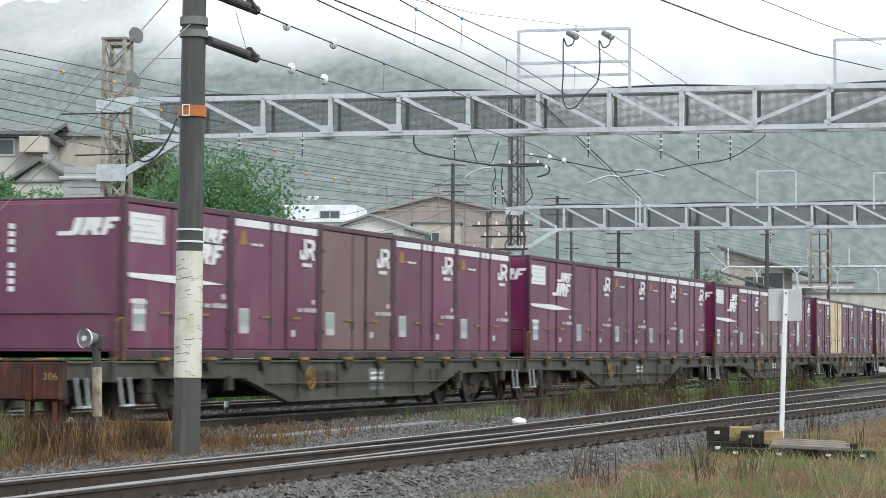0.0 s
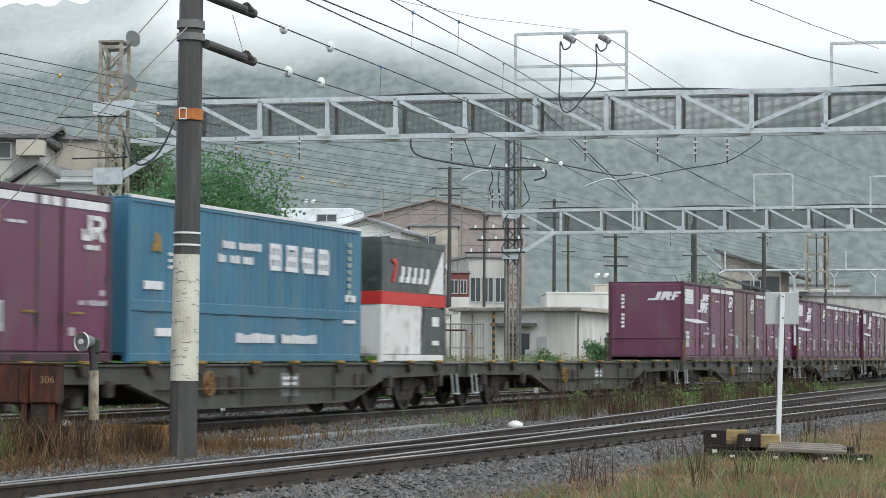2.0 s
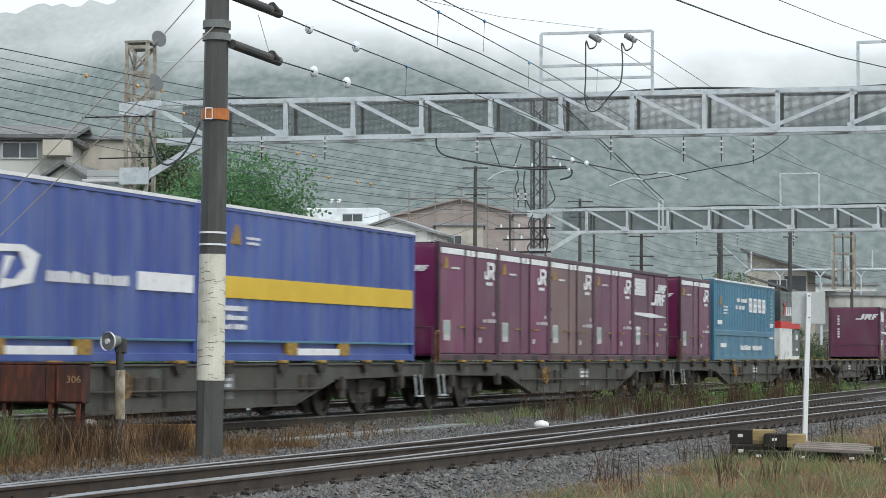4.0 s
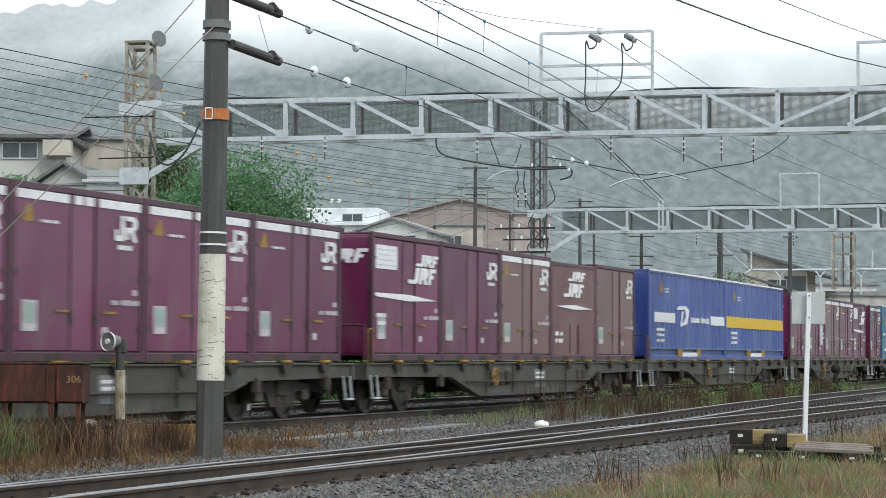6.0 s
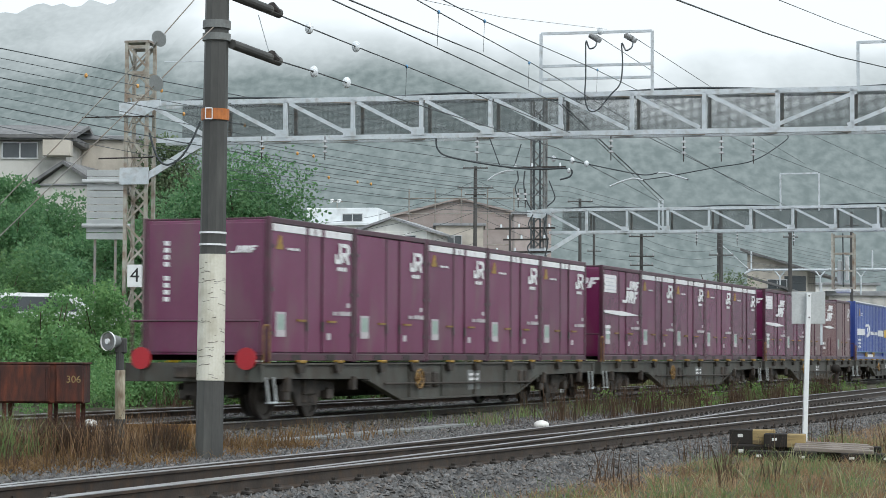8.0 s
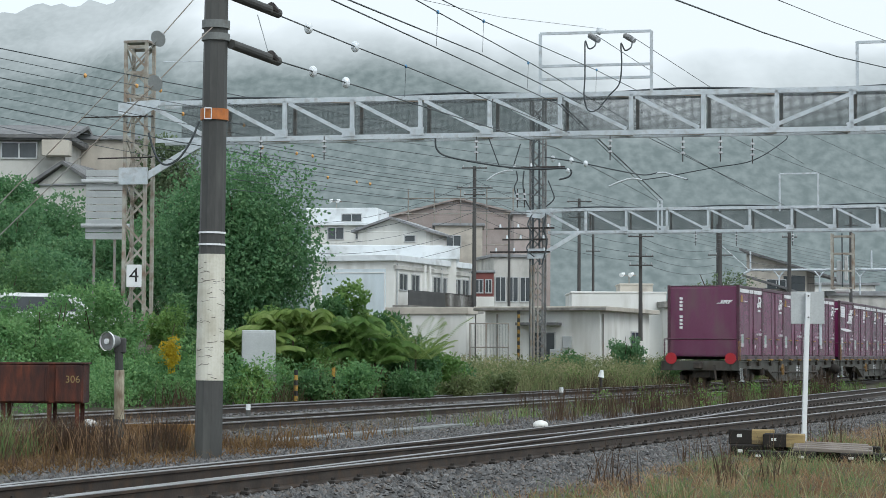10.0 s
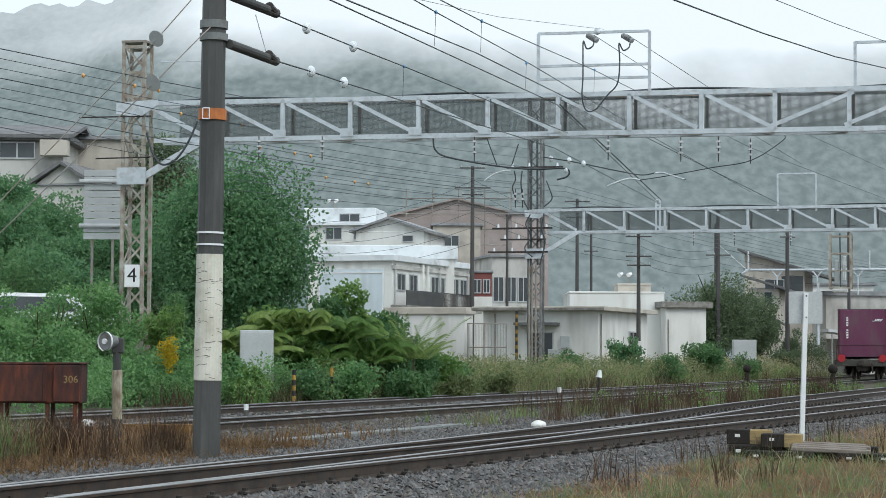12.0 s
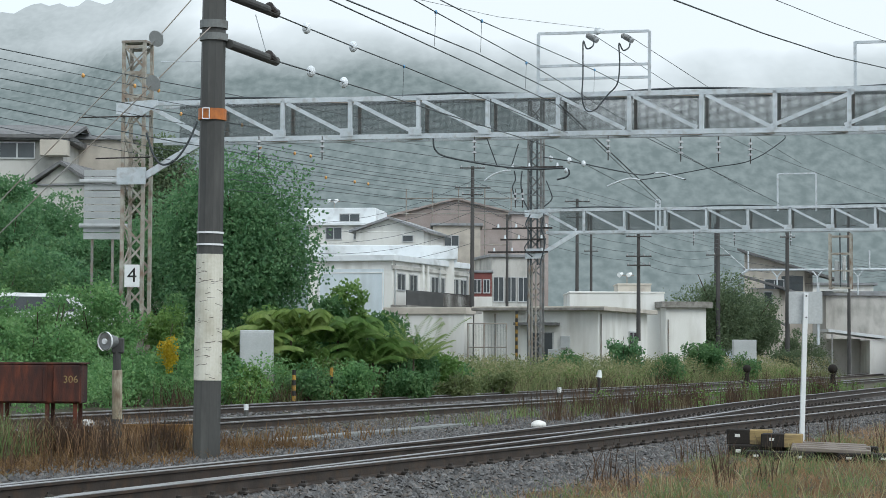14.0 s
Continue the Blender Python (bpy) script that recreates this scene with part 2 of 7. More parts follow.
def leafy(name, a, b, c):
    """Foliage: three greens by chance from leaf to leaf, with a little light through the blade."""
    m = bpy.data.materials.new(name)
    m.use_nodes = True
    nodes, links = m.node_tree.nodes, m.node_tree.links
    bsdf = nodes["Principled BSDF"]
    geo, ramp = nodes.new("ShaderNodeNewGeometry"), nodes.new("ShaderNodeValToRGB")
    ramp.color_ramp.elements[0].color, ramp.color_ramp.elements[1].color = (*a, 1), (*c, 1)
    ramp.color_ramp.elements.new(0.5).color = (*b, 1)
    place, sprays = nodes.new("ShaderNodeTexCoord"), nodes.new("ShaderNodeTexNoise")
    sprays.inputs["Scale"].default_value, sprays.inputs["Detail"].default_value = 1.6, 4
    links.new(place.outputs["Object"], sprays.inputs["Vector"])
    spread = nodes.new("ShaderNodeMapRange")
    spread.inputs[1].default_value, spread.inputs[2].default_value = 0.36, 0.64
    links.new(sprays.outputs["Fac"], spread.inputs[0])
    blend = nodes.new("ShaderNodeMixRGB")
    blend.inputs[0].default_value = 0.55
    links.new(geo.outputs["Random Per Island"], blend.inputs[1])
    links.new(spread.outputs[0], blend.inputs[2])
    links.new(blend.outputs[0], ramp.inputs[0])
    links.new(ramp.outputs[0], bsdf.inputs["Base Color"])
    bsdf.inputs["Roughness"].default_value = 0.5
    bsdf.inputs["Specular IOR Level"].default_value = 0.3
    thin, out = nodes.new("ShaderNodeBsdfTranslucent"), nodes["Material Output"]
    links.new(ramp.outputs[0], thin.inputs[0])
    both = nodes.new("ShaderNodeMixShader")
    both.inputs[0].default_value = 0.48
    links.new(bsdf.outputs[0], both.inputs[1])
    links.new(thin.outputs[0], both.inputs[2])
    links.new(both.outputs[0], out.inputs[0])
    return m


LEAF = leafy("tree leaves", (0.075, 0.18, 0.085), (0.125, 0.26, 0.115), (0.21, 0.35, 0.165))
LEAF_LIGHT = leafy("light green leaves", (0.09, 0.18, 0.05), (0.16, 0.28, 0.075), (0.27, 0.40, 0.13))
LEAF_SHRUB = leafy("shrub leaves", (0.06, 0.15, 0.06), (0.11, 0.225, 0.085), (0.20, 0.32, 0.13))
LEAF_FEATHER = leafy("feathery shrub leaves", (0.10, 0.23, 0.09), (0.165, 0.32, 0.12), (0.27, 0.44, 0.175))
LEAF_FROND = leafy("yellowish frond leaflets", (0.14, 0.23, 0.06), (0.23, 0.33, 0.09), (0.34, 0.43, 0.15))
# Dull greens with some distance haze mixed into the colour.
LEAF_FAR = leafy("distant leaves greyed with haze", (0.09, 0.13, 0.075), (0.14, 0.195, 0.105), (0.21, 0.27, 0.15))
WEED = leafy("olive weed leaves", (0.11, 0.15, 0.06), (0.20, 0.245, 0.105), (0.35, 0.36, 0.19))
GRASS_BROWN = leafy("brown matted weeds", (0.09, 0.054, 0.026), (0.18, 0.108, 0.048), (0.32, 0.20, 0.09))
GRASS_RUST = leafy("rusty brown matted grass", (0.145, 0.08, 0.045), (0.30, 0.185, 0.10), (0.51, 0.36, 0.21))
LEAF_YELLOW = leafy("yellow flowers", (0.45, 0.32, 0.02), (0.55, 0.42, 0.03), (0.35, 0.35, 0.04))
GRASS_GREEN = leafy("green grass", (0.09, 0.15, 0.055), (0.17, 0.24, 0.09), (0.29, 0.34, 0.16))
GRASS_DRY = leafy("dry brown grass", (0.085, 0.066, 0.04), (0.165, 0.13, 0.075), (0.31, 0.255, 0.155))
GRASS_DARK = leafy("dead dock stems", (0.05, 0.034, 0.024), (0.09, 0.058, 0.038), (0.17, 0.11, 0.07))
GRASS_PALE = leafy("pale ripe grass", (0.25, 0.25, 0.125), (0.37, 0.35, 0.185), (0.50, 0.46, 0.28))


# ---- mesh helpers ----
def link(name, bm, material, smooth=False):
    me = bpy.data.meshes.new(name)
    bm.to_mesh(me)
    bm.free()
    me.materials.append(material)
    if smooth:
        me.shade_smooth()
    return new(name, me)


def part(name, bm, material, parent, label="", smooth=False):
    """One mesh under a thing or under a part."""
    ob = link(name, bm, material, smooth)
    ob.parent = parent
    return tagged(ob, label, kind="stuff" if name == "lettering" else "")


def raw(name, verts, faces, material):
    me = bpy.data.meshes.new(name)
    me.from_pydata([tuple(v) for v in verts], [], [tuple(f) for f in faces])
    me.materials.append(material)
    return new(name, me)


def box(x0, x1, y0, y1, z0, z1, bm=None, bevel=0.0):
    b = bm or bmesh.new()
    m = Matrix.LocRotScale(((x0 + x1) / 2, (y0 + y1) / 2, (z0 + z1) / 2), None, (abs(x1 - x0), abs(y1 - y0), abs(z1 - z0)))
    made = bmesh.ops.create_cube(b, size=1, matrix=m)
    if bevel:
        edges = list({e for v in made["verts"] for e in v.link_edges})
        bmesh.ops.bevel(b, geom=edges, offset=bevel, segments=1, affect="EDGES")
    return b


def rod(p, q, r, r2=None, bm=None, sides=8):
    """A round bar from p to q, tapering from r to r2."""
    b = bm or bmesh.new()
    p, q = Vector(p), Vector(q)
    turn = (q - p).to_track_quat("Z", "Y").to_matrix().to_4x4()
    bmesh.ops.create_cone(b, cap_ends=True, segments=sides, radius1=r, radius2=r if r2 is None else r2, depth=(q - p).length,
                          matrix=Matrix.Translation((p + q) / 2) @ turn)
    return b


def bar(p, q, w, h, bm=None):
    """A square bar from p to q, w wide and h high."""
    b = bm or bmesh.new()
    p, q = Vector(p), Vector(q)
    turn = (q - p).to_track_quat("Y", "Z").to_matrix().to_4x4()
    bmesh.ops.create_cube(b, size=1, matrix=Matrix.Translation((p + q) / 2) @ turn @ Matrix.Diagonal((w, (q - p).length, h, 1)))
    return b


def slab(outline, y0, y1, bm=None):
    """A plate with the outline (x, z), from y0 to y1."""
    b = bm or bmesh.new()
    front = [b.verts.new((x, y0, z)) for x, z in outline]
    back = [b.verts.new((x, y1, z)) for x, z in outline]
    b.faces.new(front)
    b.faces.new(back[::-1])
    for i in range(len(front)):
        j = (i + 1) % len(front)
        b.faces.new((front[j], front[i], back[i], back[j]))
    bmesh.ops.recalc_face_normals(b, faces=b.faces)
    return b


def tube(name, points, r, material, parent=None, sides=2):
    """A cable through the points."""
    cu = bpy.data.curves.new(name, "CURVE")
    cu.dimensions, cu.bevel_depth, cu.bevel_resolution = "3D", r, sides
    sp = cu.splines.new("POLY")
    sp.points.add(len(points) - 1)
    for pt, co in zip(sp.points, points):
        pt.co = (*co, 1)
    cu.materials.append(material)
    ob = new(name, cu)
    ob.parent = parent
    return ob


def sag(p, q, drop, n=14):
    p, q = Vector(p), Vector(q)
    return [p.lerp(q, i / n) - Vector((0, 0, drop * 4 * (i / n) * (1 - i / n))) for i in range(n + 1)]


def empty(name, x=0, y=0, z=0, rz=0):
    ob = new(name)
    ob.empty_display_size = 0.3
    ob.matrix_basis = pose(x, y, z, 0, 0, rz)
    return ob


# ---- ground, hills ----
def ground_sheet():
    bm = bmesh.new()
    bmesh.ops.create_grid(bm, x_segments=60, y_segments=60, size=2500)
    for v in bm.verts:
        v.co.z = -0.15
    ob = link("ground", bm, EARTH)
    tagged(ob, "brown weedy ground under the railway yard", "ground", kind="structure")


def painted_mist_forest():
    """Forest on the hills, dissolving upwards into drifting mist; mist and haze are painted into its glowing colour."""
    m = bpy.data.materials.new("self-lit forest with painted mist")
    m.use_nodes = True
    nodes, links = m.node_tree.nodes, m.node_tree.links
    bsdf, out = nodes["Principled BSDF"], nodes["Material Output"]
    geo = nodes.new("ShaderNodeNewGeometry")
    crowns, mist = nodes.new("ShaderNodeTexNoise"), nodes.new("ShaderNodeTexNoise")
    crowns.inputs["Scale"].default_value, crowns.inputs["Detail"].default_value = 0.5, 10
    mist.inputs["Scale"].default_value, mist.inputs["Detail"].default_value = 0.03, 4
    flat = nodes.new("ShaderNodeMapping")
    flat.inputs["Scale"].default_value = (1.0, 0.0, 1.3)
    links.new(geo.outputs["Position"], flat.inputs[0])
    links.new(flat.outputs[0], crowns.inputs["Vector"])
    stretch = nodes.new("ShaderNodeMapping")
    stretch.inputs["Scale"].default_value = (0.6, 0.0, 0.9)
    links.new(geo.outputs["Position"], stretch.inputs[0])
    links.new(stretch.outputs[0], mist.inputs["Vector"])
    # Crown greens with the grey of distance haze painted in.
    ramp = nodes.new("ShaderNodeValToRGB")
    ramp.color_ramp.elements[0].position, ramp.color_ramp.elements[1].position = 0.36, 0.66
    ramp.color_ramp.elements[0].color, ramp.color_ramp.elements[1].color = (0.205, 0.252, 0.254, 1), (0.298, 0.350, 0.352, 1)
    cells = nodes.new("ShaderNodeTexVoronoi")
    cells.inputs["Scale"].default_value = 0.34
    links.new(flat.outputs[0], cells.inputs["Vector"])
    # Shade between the crowns, painted as darker cell edges.
    gaps = nodes.new("ShaderNodeMath")
    gaps.operation, gaps.inputs[1].default_value, gaps.inputs[2].default_value = "MULTIPLY_ADD", -0.11, 0.06
    links.new(cells.outputs["Distance"], gaps.inputs[0])
    trees = nodes.new("ShaderNodeMath")
    links.new(crowns.outputs["Fac"], trees.inputs[0])
    links.new(gaps.outputs[0], trees.inputs[1])
    links.new(trees.outputs[0], ramp.inputs[0])
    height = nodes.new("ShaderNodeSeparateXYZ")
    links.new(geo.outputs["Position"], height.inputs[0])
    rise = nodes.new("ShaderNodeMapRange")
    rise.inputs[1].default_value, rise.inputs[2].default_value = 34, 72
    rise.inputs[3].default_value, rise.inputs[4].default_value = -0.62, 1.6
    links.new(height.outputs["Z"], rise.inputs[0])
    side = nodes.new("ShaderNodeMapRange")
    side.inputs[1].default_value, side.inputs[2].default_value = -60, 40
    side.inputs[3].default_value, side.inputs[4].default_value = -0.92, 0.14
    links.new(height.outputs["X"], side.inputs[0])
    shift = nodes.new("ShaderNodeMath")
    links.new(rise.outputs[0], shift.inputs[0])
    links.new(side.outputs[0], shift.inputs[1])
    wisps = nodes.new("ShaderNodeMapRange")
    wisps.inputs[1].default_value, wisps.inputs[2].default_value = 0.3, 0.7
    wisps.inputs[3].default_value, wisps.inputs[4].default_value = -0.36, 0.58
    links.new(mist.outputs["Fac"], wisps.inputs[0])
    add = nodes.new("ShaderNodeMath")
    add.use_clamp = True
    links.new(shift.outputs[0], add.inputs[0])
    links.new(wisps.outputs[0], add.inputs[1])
    # Near-white mist painted over the forest, denser with height.
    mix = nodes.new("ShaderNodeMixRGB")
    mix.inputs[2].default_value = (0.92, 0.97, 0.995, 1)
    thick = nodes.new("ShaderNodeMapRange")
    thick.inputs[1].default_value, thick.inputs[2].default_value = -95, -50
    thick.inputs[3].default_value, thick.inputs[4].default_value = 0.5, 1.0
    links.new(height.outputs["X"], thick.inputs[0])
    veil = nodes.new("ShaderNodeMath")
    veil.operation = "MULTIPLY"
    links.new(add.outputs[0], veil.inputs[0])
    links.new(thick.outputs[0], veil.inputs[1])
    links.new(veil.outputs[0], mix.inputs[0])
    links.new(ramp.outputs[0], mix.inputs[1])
    # Pure emission: the hills glow by themselves and take no scene light.
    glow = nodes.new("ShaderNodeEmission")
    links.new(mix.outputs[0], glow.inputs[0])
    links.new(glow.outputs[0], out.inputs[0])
    return m


def hills():
    nx, ny = 380, 110
    verts, faces = [], []
    for j in range(ny):
        for i in range(nx):
            x, y = -330 + 760 * i / (nx - 1), 330 + 420 * j / (ny - 1)
            crest = 87 + 3 * noise.noise((x * 0.018, 3.0, 0)) + min(44.0, max(0.0, (x + 82) * 1.1))
            rise = min(1.0, (y - 330) / 190.0)
            z = -2 + crest * rise ** 0.9 + 4 * noise.noise((x * 0.02, y * 0.02, 1)) * rise + 1.6 * noise.noise((x * 0.11, y * 0.11, 2)) + 2.0 * noise.noise((x * 0.25, y * 0.25, 5)) + 1.2 * noise.noise((x * 0.5, y * 0.5, 7))
            verts.append((x, y, z))
    for j in range(ny - 1):
        for i in range(nx - 1):
            a = j * nx + i
            faces.append((a, a + 1, a + nx + 1, a + nx))
    ob = raw("backdrop_hills", verts, faces, painted_mist_forest())
    ob.data.shade_smooth()
    tagged(ob, "self-lit forested hills with mist and haze painted into the colour", "hill", kind="structure")


ground_sheet()
hills()


# ---- tracks ----
def rail_between(path, name, parent, z=0.0, worn=0.008):
    """A rail along the places (s, n): foot, web and a polished head."""
    body, head = bmesh.new(), bmesh.new()
    profile = [(-0.065, -0.153), (0.065, -0.153), (0.065, -0.138), (0.011, -0.12), (0.011, -0.04), (0.034, -0.03), (0.034, -0.004), (-0.034, -0.004), (-0.034, -0.03), (-0.011, -0.04), (-0.011, -0.12), (-0.065, -0.138)]
    for bm, prof in ((body, profile), (head, [(-0.0355, -worn), (0.0355, -worn), (0.0355, -0.003), (0.031, 0.0), (-0.031, 0.0), (-0.0355, -0.003)])):
        rings = []
        for s, n in path:
            rings.append([bm.verts.new(along(s, n + a, z + b)) for a, b in prof])
        for r, q in zip(rings, rings[1:]):
            for i in range(len(prof)):
                j = (i + 1) % len(prof)
                bm.faces.new((r[i], r[j], q[j], q[i]))
        for r in (rings[0], rings[-1]):
            bm.faces.new(r)
        bmesh.ops.recalc_face_normals(bm, faces=bm.faces)
    ob = part(name, body, RAIL, parent, "brown rusty rail with a polished head")
    part("rail_head", head, RAIL_TOP, ob, "bright wet rail head")
    return ob


def curve_n(knots, s):
    """Smooth n(s) through the knots."""
    for (s0, n0), (s1, n1) in zip(knots, knots[1:]):
        if s <= s1:
            return n0 + (n1 - n0) * max(0.0, (s - s0) / (s1 - s0))
    return knots[-1][1]


def stretch_of(knots, s0, s1, step=2.0, off=0.0):
    out, s = [], s0
    while s <= s1 + 1e-6:
        n = sum(curve_n(knots, s + d) for d in (-4, -2, 0, 2, 4)) / 5
        out.append((s, n + off))
        s += step
    return out


BED_PROFILE = ((-2.0, -0.35), (-1.25, -0.17), (1.25, -0.17), (2.0, -0.35))


def track_bed(name, knots, s0, s1, z, label):
    bm = bmesh.new()
    rings = []
    for s, n in stretch_of(knots, s0, s1, 4.0):
        rings.append([bm.verts.new(along(s, n + a, z + b)) for a, b in BED_PROFILE])
    for r, q in zip(rings, rings[1:]):
        for i in range(3):
            bm.faces.new((r[i], q[i], q[i + 1], r[i + 1]))
    bmesh.ops.recalc_face_normals(bm, faces=bm.faces)
    ob = link(name, bm, BED)
    return tagged(ob, label, "railway track", kind="structure")


def bend(s):
    """How far the main line has swung aside at s: straight, then a wide curve."""
    return 0.0004 * max(0.0, s - 65.0) ** 2


MAIN = [(-200, 16.755), (65, 16.755)] + [(s, 16.755 + bend(s)) for s in range(70, 410, 5)]
BACK = [(n[0], n[1] + 4.2) for n in MAIN]
NEAR_A = [(-200, 8.85), (23, 8.87), (29, 9.1), (35, 9.4), (41, 9.8), (48, 10.35), (56, 10.6), (66, 10.85)] + [(s, 10.85 + 0.02 * (s - 66) + bend(s)) for s in range(80, 410, 10)]
NEAR_B = [(-200, 8.85), (17, 8.8), (21, 8.58), (24, 8.38), (31, 8.3), (36, 8.1), (44, 7.95), (60, 7.6)] + [(s, 7.6 + bend(s)) for s in range(80, 410, 10)]
NEAR_Z = 0.1
bed_main = track_bed("track_main", MAIN, -120, 400, 0.0, "ballasted main track under the goods train")
bed_back = track_bed("track_back", BACK, -120, 400, 0.0, "rusty ballasted track beside the weeds")
bed_a = track_bed("track_diverging", NEAR_A, -60, 400, NEAR_Z, "ballasted track curving away from the points")
bed_b = track_bed("track_near", NEAR_B, 12, 400, NEAR_Z - 0.012, "ballasted track nearest the grass verge")
for bed, knots, z, s1 in ((bed_main, MAIN, 0.0, 400), (bed_back, BACK, 0.0, 400)):
    for off in (-0.565, 0.565):
        rail_between(stretch_of(knots, -120, s1, 5.0, off), "rail", bed, z, 0.022)
rail_between(stretch_of(NEAR_A, -60, 400, 2.0, 0.565), "rail", bed_a, NEAR_Z)
rail_between(stretch_of(NEAR_A, 14, 400, 2.0, -0.565), "rail", bed_a, NEAR_Z - 0.004)
rail_between(stretch_of(NEAR_B, -60, 400, 2.0, -0.565), "rail", bed_b, NEAR_Z)
rail_between(stretch_of(NEAR_B, 14, 400, 2.0, 0.565), "rail", bed_b, NEAR_Z - 0.008)


def sleepers(bed, knots, s0, s1, z, pitch=0.6, wide=2.1):
    """Wooden sleepers, one object each on one mesh."""
    bm = box(-0.1, 0.1, -wide / 2, wide / 2, -0.14, 0.0, bevel=0.012)
    me = bpy.data.meshes.new("sleeper")
    bm.to_mesh(me)
    bm.free()
    me.materials.append(SLEEPER)
    s = s0
    while s < s1:
        n = sum(curve_n(knots, s + d) for d in (-4, -2, 0, 2, 4)) / 5
        ob = new("sleeper", me)
        ob.parent = bed
        ob.matrix_basis = Matrix.Translation(along(s, n, z - 0.155)) @ pose(0, 0, 0, 0, 0, HEADING + random.uniform(-0.6, 0.6))
        s += pitch


# ---- the train ----
CL, CW, CH = 3.715, 2.45, 2.5
DECK = 1.02


def ribbed(x0, x1, z0, z1, y, pitch=0.12, depth=0.03):
    """A corrugated panel facing -y."""
    bm = bmesh.new()
    n = max(2, round((x1 - x0) / pitch))
    xs = []
    for i in range(n):
        a, w = x0 + (x1 - x0) * i / n, (x1 - x0) / n
        xs += [(a, 0), (a + w * 0.35, 0), (a + w * 0.5, depth), (a + w * 0.85, depth)]
    xs.append((x1, 0))
    low = [bm.verts.new((x, y + d, z0)) for x, d in xs]
    top = [bm.verts.new((x, y + d, z1)) for x, d in xs]
    for i in range(len(xs) - 1):
        bm.faces.new((low[i], low[i + 1], top[i + 1], top[i]))
    return bm


def mark_blocks(x, z, w, h):
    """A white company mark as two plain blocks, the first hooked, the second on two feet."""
    a = slab([(x, z), (x + w * 0.42, z), (x + w * 0.42, z + h), (x + w * 0.26, z + h), (x + w * 0.26, z + h * 0.22), (x + w * 0.12, z + h * 0.22), (x + w * 0.12, z + h * 0.45), (x, z + h * 0.45)], -0.006, 0.0)
    slab([(x + w * 0.48, z + h * 0.08), (x + w * 0.62, z + h * 0.08), (x + w * 0.62, z + h * 0.38), (x + w * 0.70, z + h * 0.38), (x + w * 0.84, z), (x + w, z), (x + w * 0.86, z + h * 0.42), (x + w, z + h * 0.55), (x + w, z + h * 0.85), (x + w * 0.88, z + h), (x + w * 0.48, z + h), (x + w * 0.48, z + h * 0.82), (x + w * 0.8, z + h * 0.8), (x + w * 0.8, z + h * 0.58), (x + w * 0.48, z + h * 0.55)], -0.006, 0.0, a)
    return a


def slant_blocks(x, z, w, h, y0=-0.006, y1=0.0):
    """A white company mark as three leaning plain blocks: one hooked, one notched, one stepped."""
    b, k = bmesh.new(), 0.36 * h
    shapes = ([(-0.10, 0.0), (0.24, 0.0), (0.33, 0.12), (0.33, 1.0), (0.17, 1.0), (0.17, 0.24), (-0.10, 0.24)],
              [(0.37, 0.0), (0.50, 0.0), (0.50, 0.30), (0.56, 0.30), (0.62, 0.0), (0.76, 0.0), (0.68, 0.34), (0.74, 0.48), (0.74, 0.88), (0.66, 1.0), (0.37, 1.0)],
              [(0.78, 0.0), (0.90, 0.0), (0.90, 0.36), (1.0, 0.36), (1.0, 0.58), (0.90, 0.58), (0.90, 0.76), (1.06, 0.76), (1.06, 1.0), (0.78, 1.0)])
    for shape in shapes:
        slab([(x + w * a + k * c, z + h * c) for a, c in shape], y0, y1, b)
    return b


def text_bars(x, z, w, h, rows=1, seed=0):
    """Unreadable lettering: short upright white bars in groups."""
    b, rnd = bmesh.new(), random.Random(seed)
    for r in range(rows):
        a, low = x, z - r * h * 1.7
        while a < x + w - 0.02:
            c = min(x + w, a + rnd.uniform(0.5, 0.9) * h)
            if rnd.random() < 0.86:
                box(a, c, -0.004, 0.0, low, low + h * rnd.uniform(0.75, 1.0), b)
            a = c + 0.22 * h
    return b


def glyph_block(x, z, w, h, seed):
    """A square company mark of plain crossing strokes."""
    b, rnd = bmesh.new(), random.Random(seed)
    for k in (0.0, 0.4, 0.82):
        box(x + w * rnd.uniform(0, 0.15), x + w * rnd.uniform(0.85, 1), -0.004, 0.02, z + h * k, z + h * (k + 0.17), b)
    for k in (0.1, 0.45, 0.8):
        box(x + w * k, x + w * (k + 0.15), -0.0035, 0.02, z + h * rnd.uniform(0, 0.2), z + h * rnd.uniform(0.75, 1), b)
    return b


def container_shell(name, length, high, paint, posts, label, cat="freight container"):
    """Corner posts, rails, roof, floor and two plain ends; the near side is left to the caller."""
    thing = empty(name)
    tagged(thing, label, cat, "containers on the train")
    L, W, H = length, CW, high
    part("body", box(0.03, L - 0.03, 0.075, W - 0.03, 0.12, H - 0.05, bevel=0.01), paint, thing)
    for x in (0.0, L - 0.1):
        for y in (0.0, W - 0.1):
            part("corner_post", box(x, x + 0.1, y, y + 0.1, 0.0, H, bevel=0.012), posts, thing)
    for y in (0.0, W - 0.09):
        part("bottom_rail", box(0.1, L - 0.1, y, y + 0.09, 0.02, 0.15, bevel=0.01), posts, thing)
        part("top_rail", box(0.1, L - 0.1, y + 0.005, y + 0.085, H - 0.1, H - 0.005, bevel=0.01), posts, thing)
    part("roof", box(0.05, L - 0.05, 0.05, W - 0.05, H - 0.045, H - 0.012, bevel=0.008), posts, thing)
    part("end_panel", box(0.012, 0.05, 0.1, W - 0.1, 0.16, H - 0.1, bevel=0.008), paint, thing)
    return thing


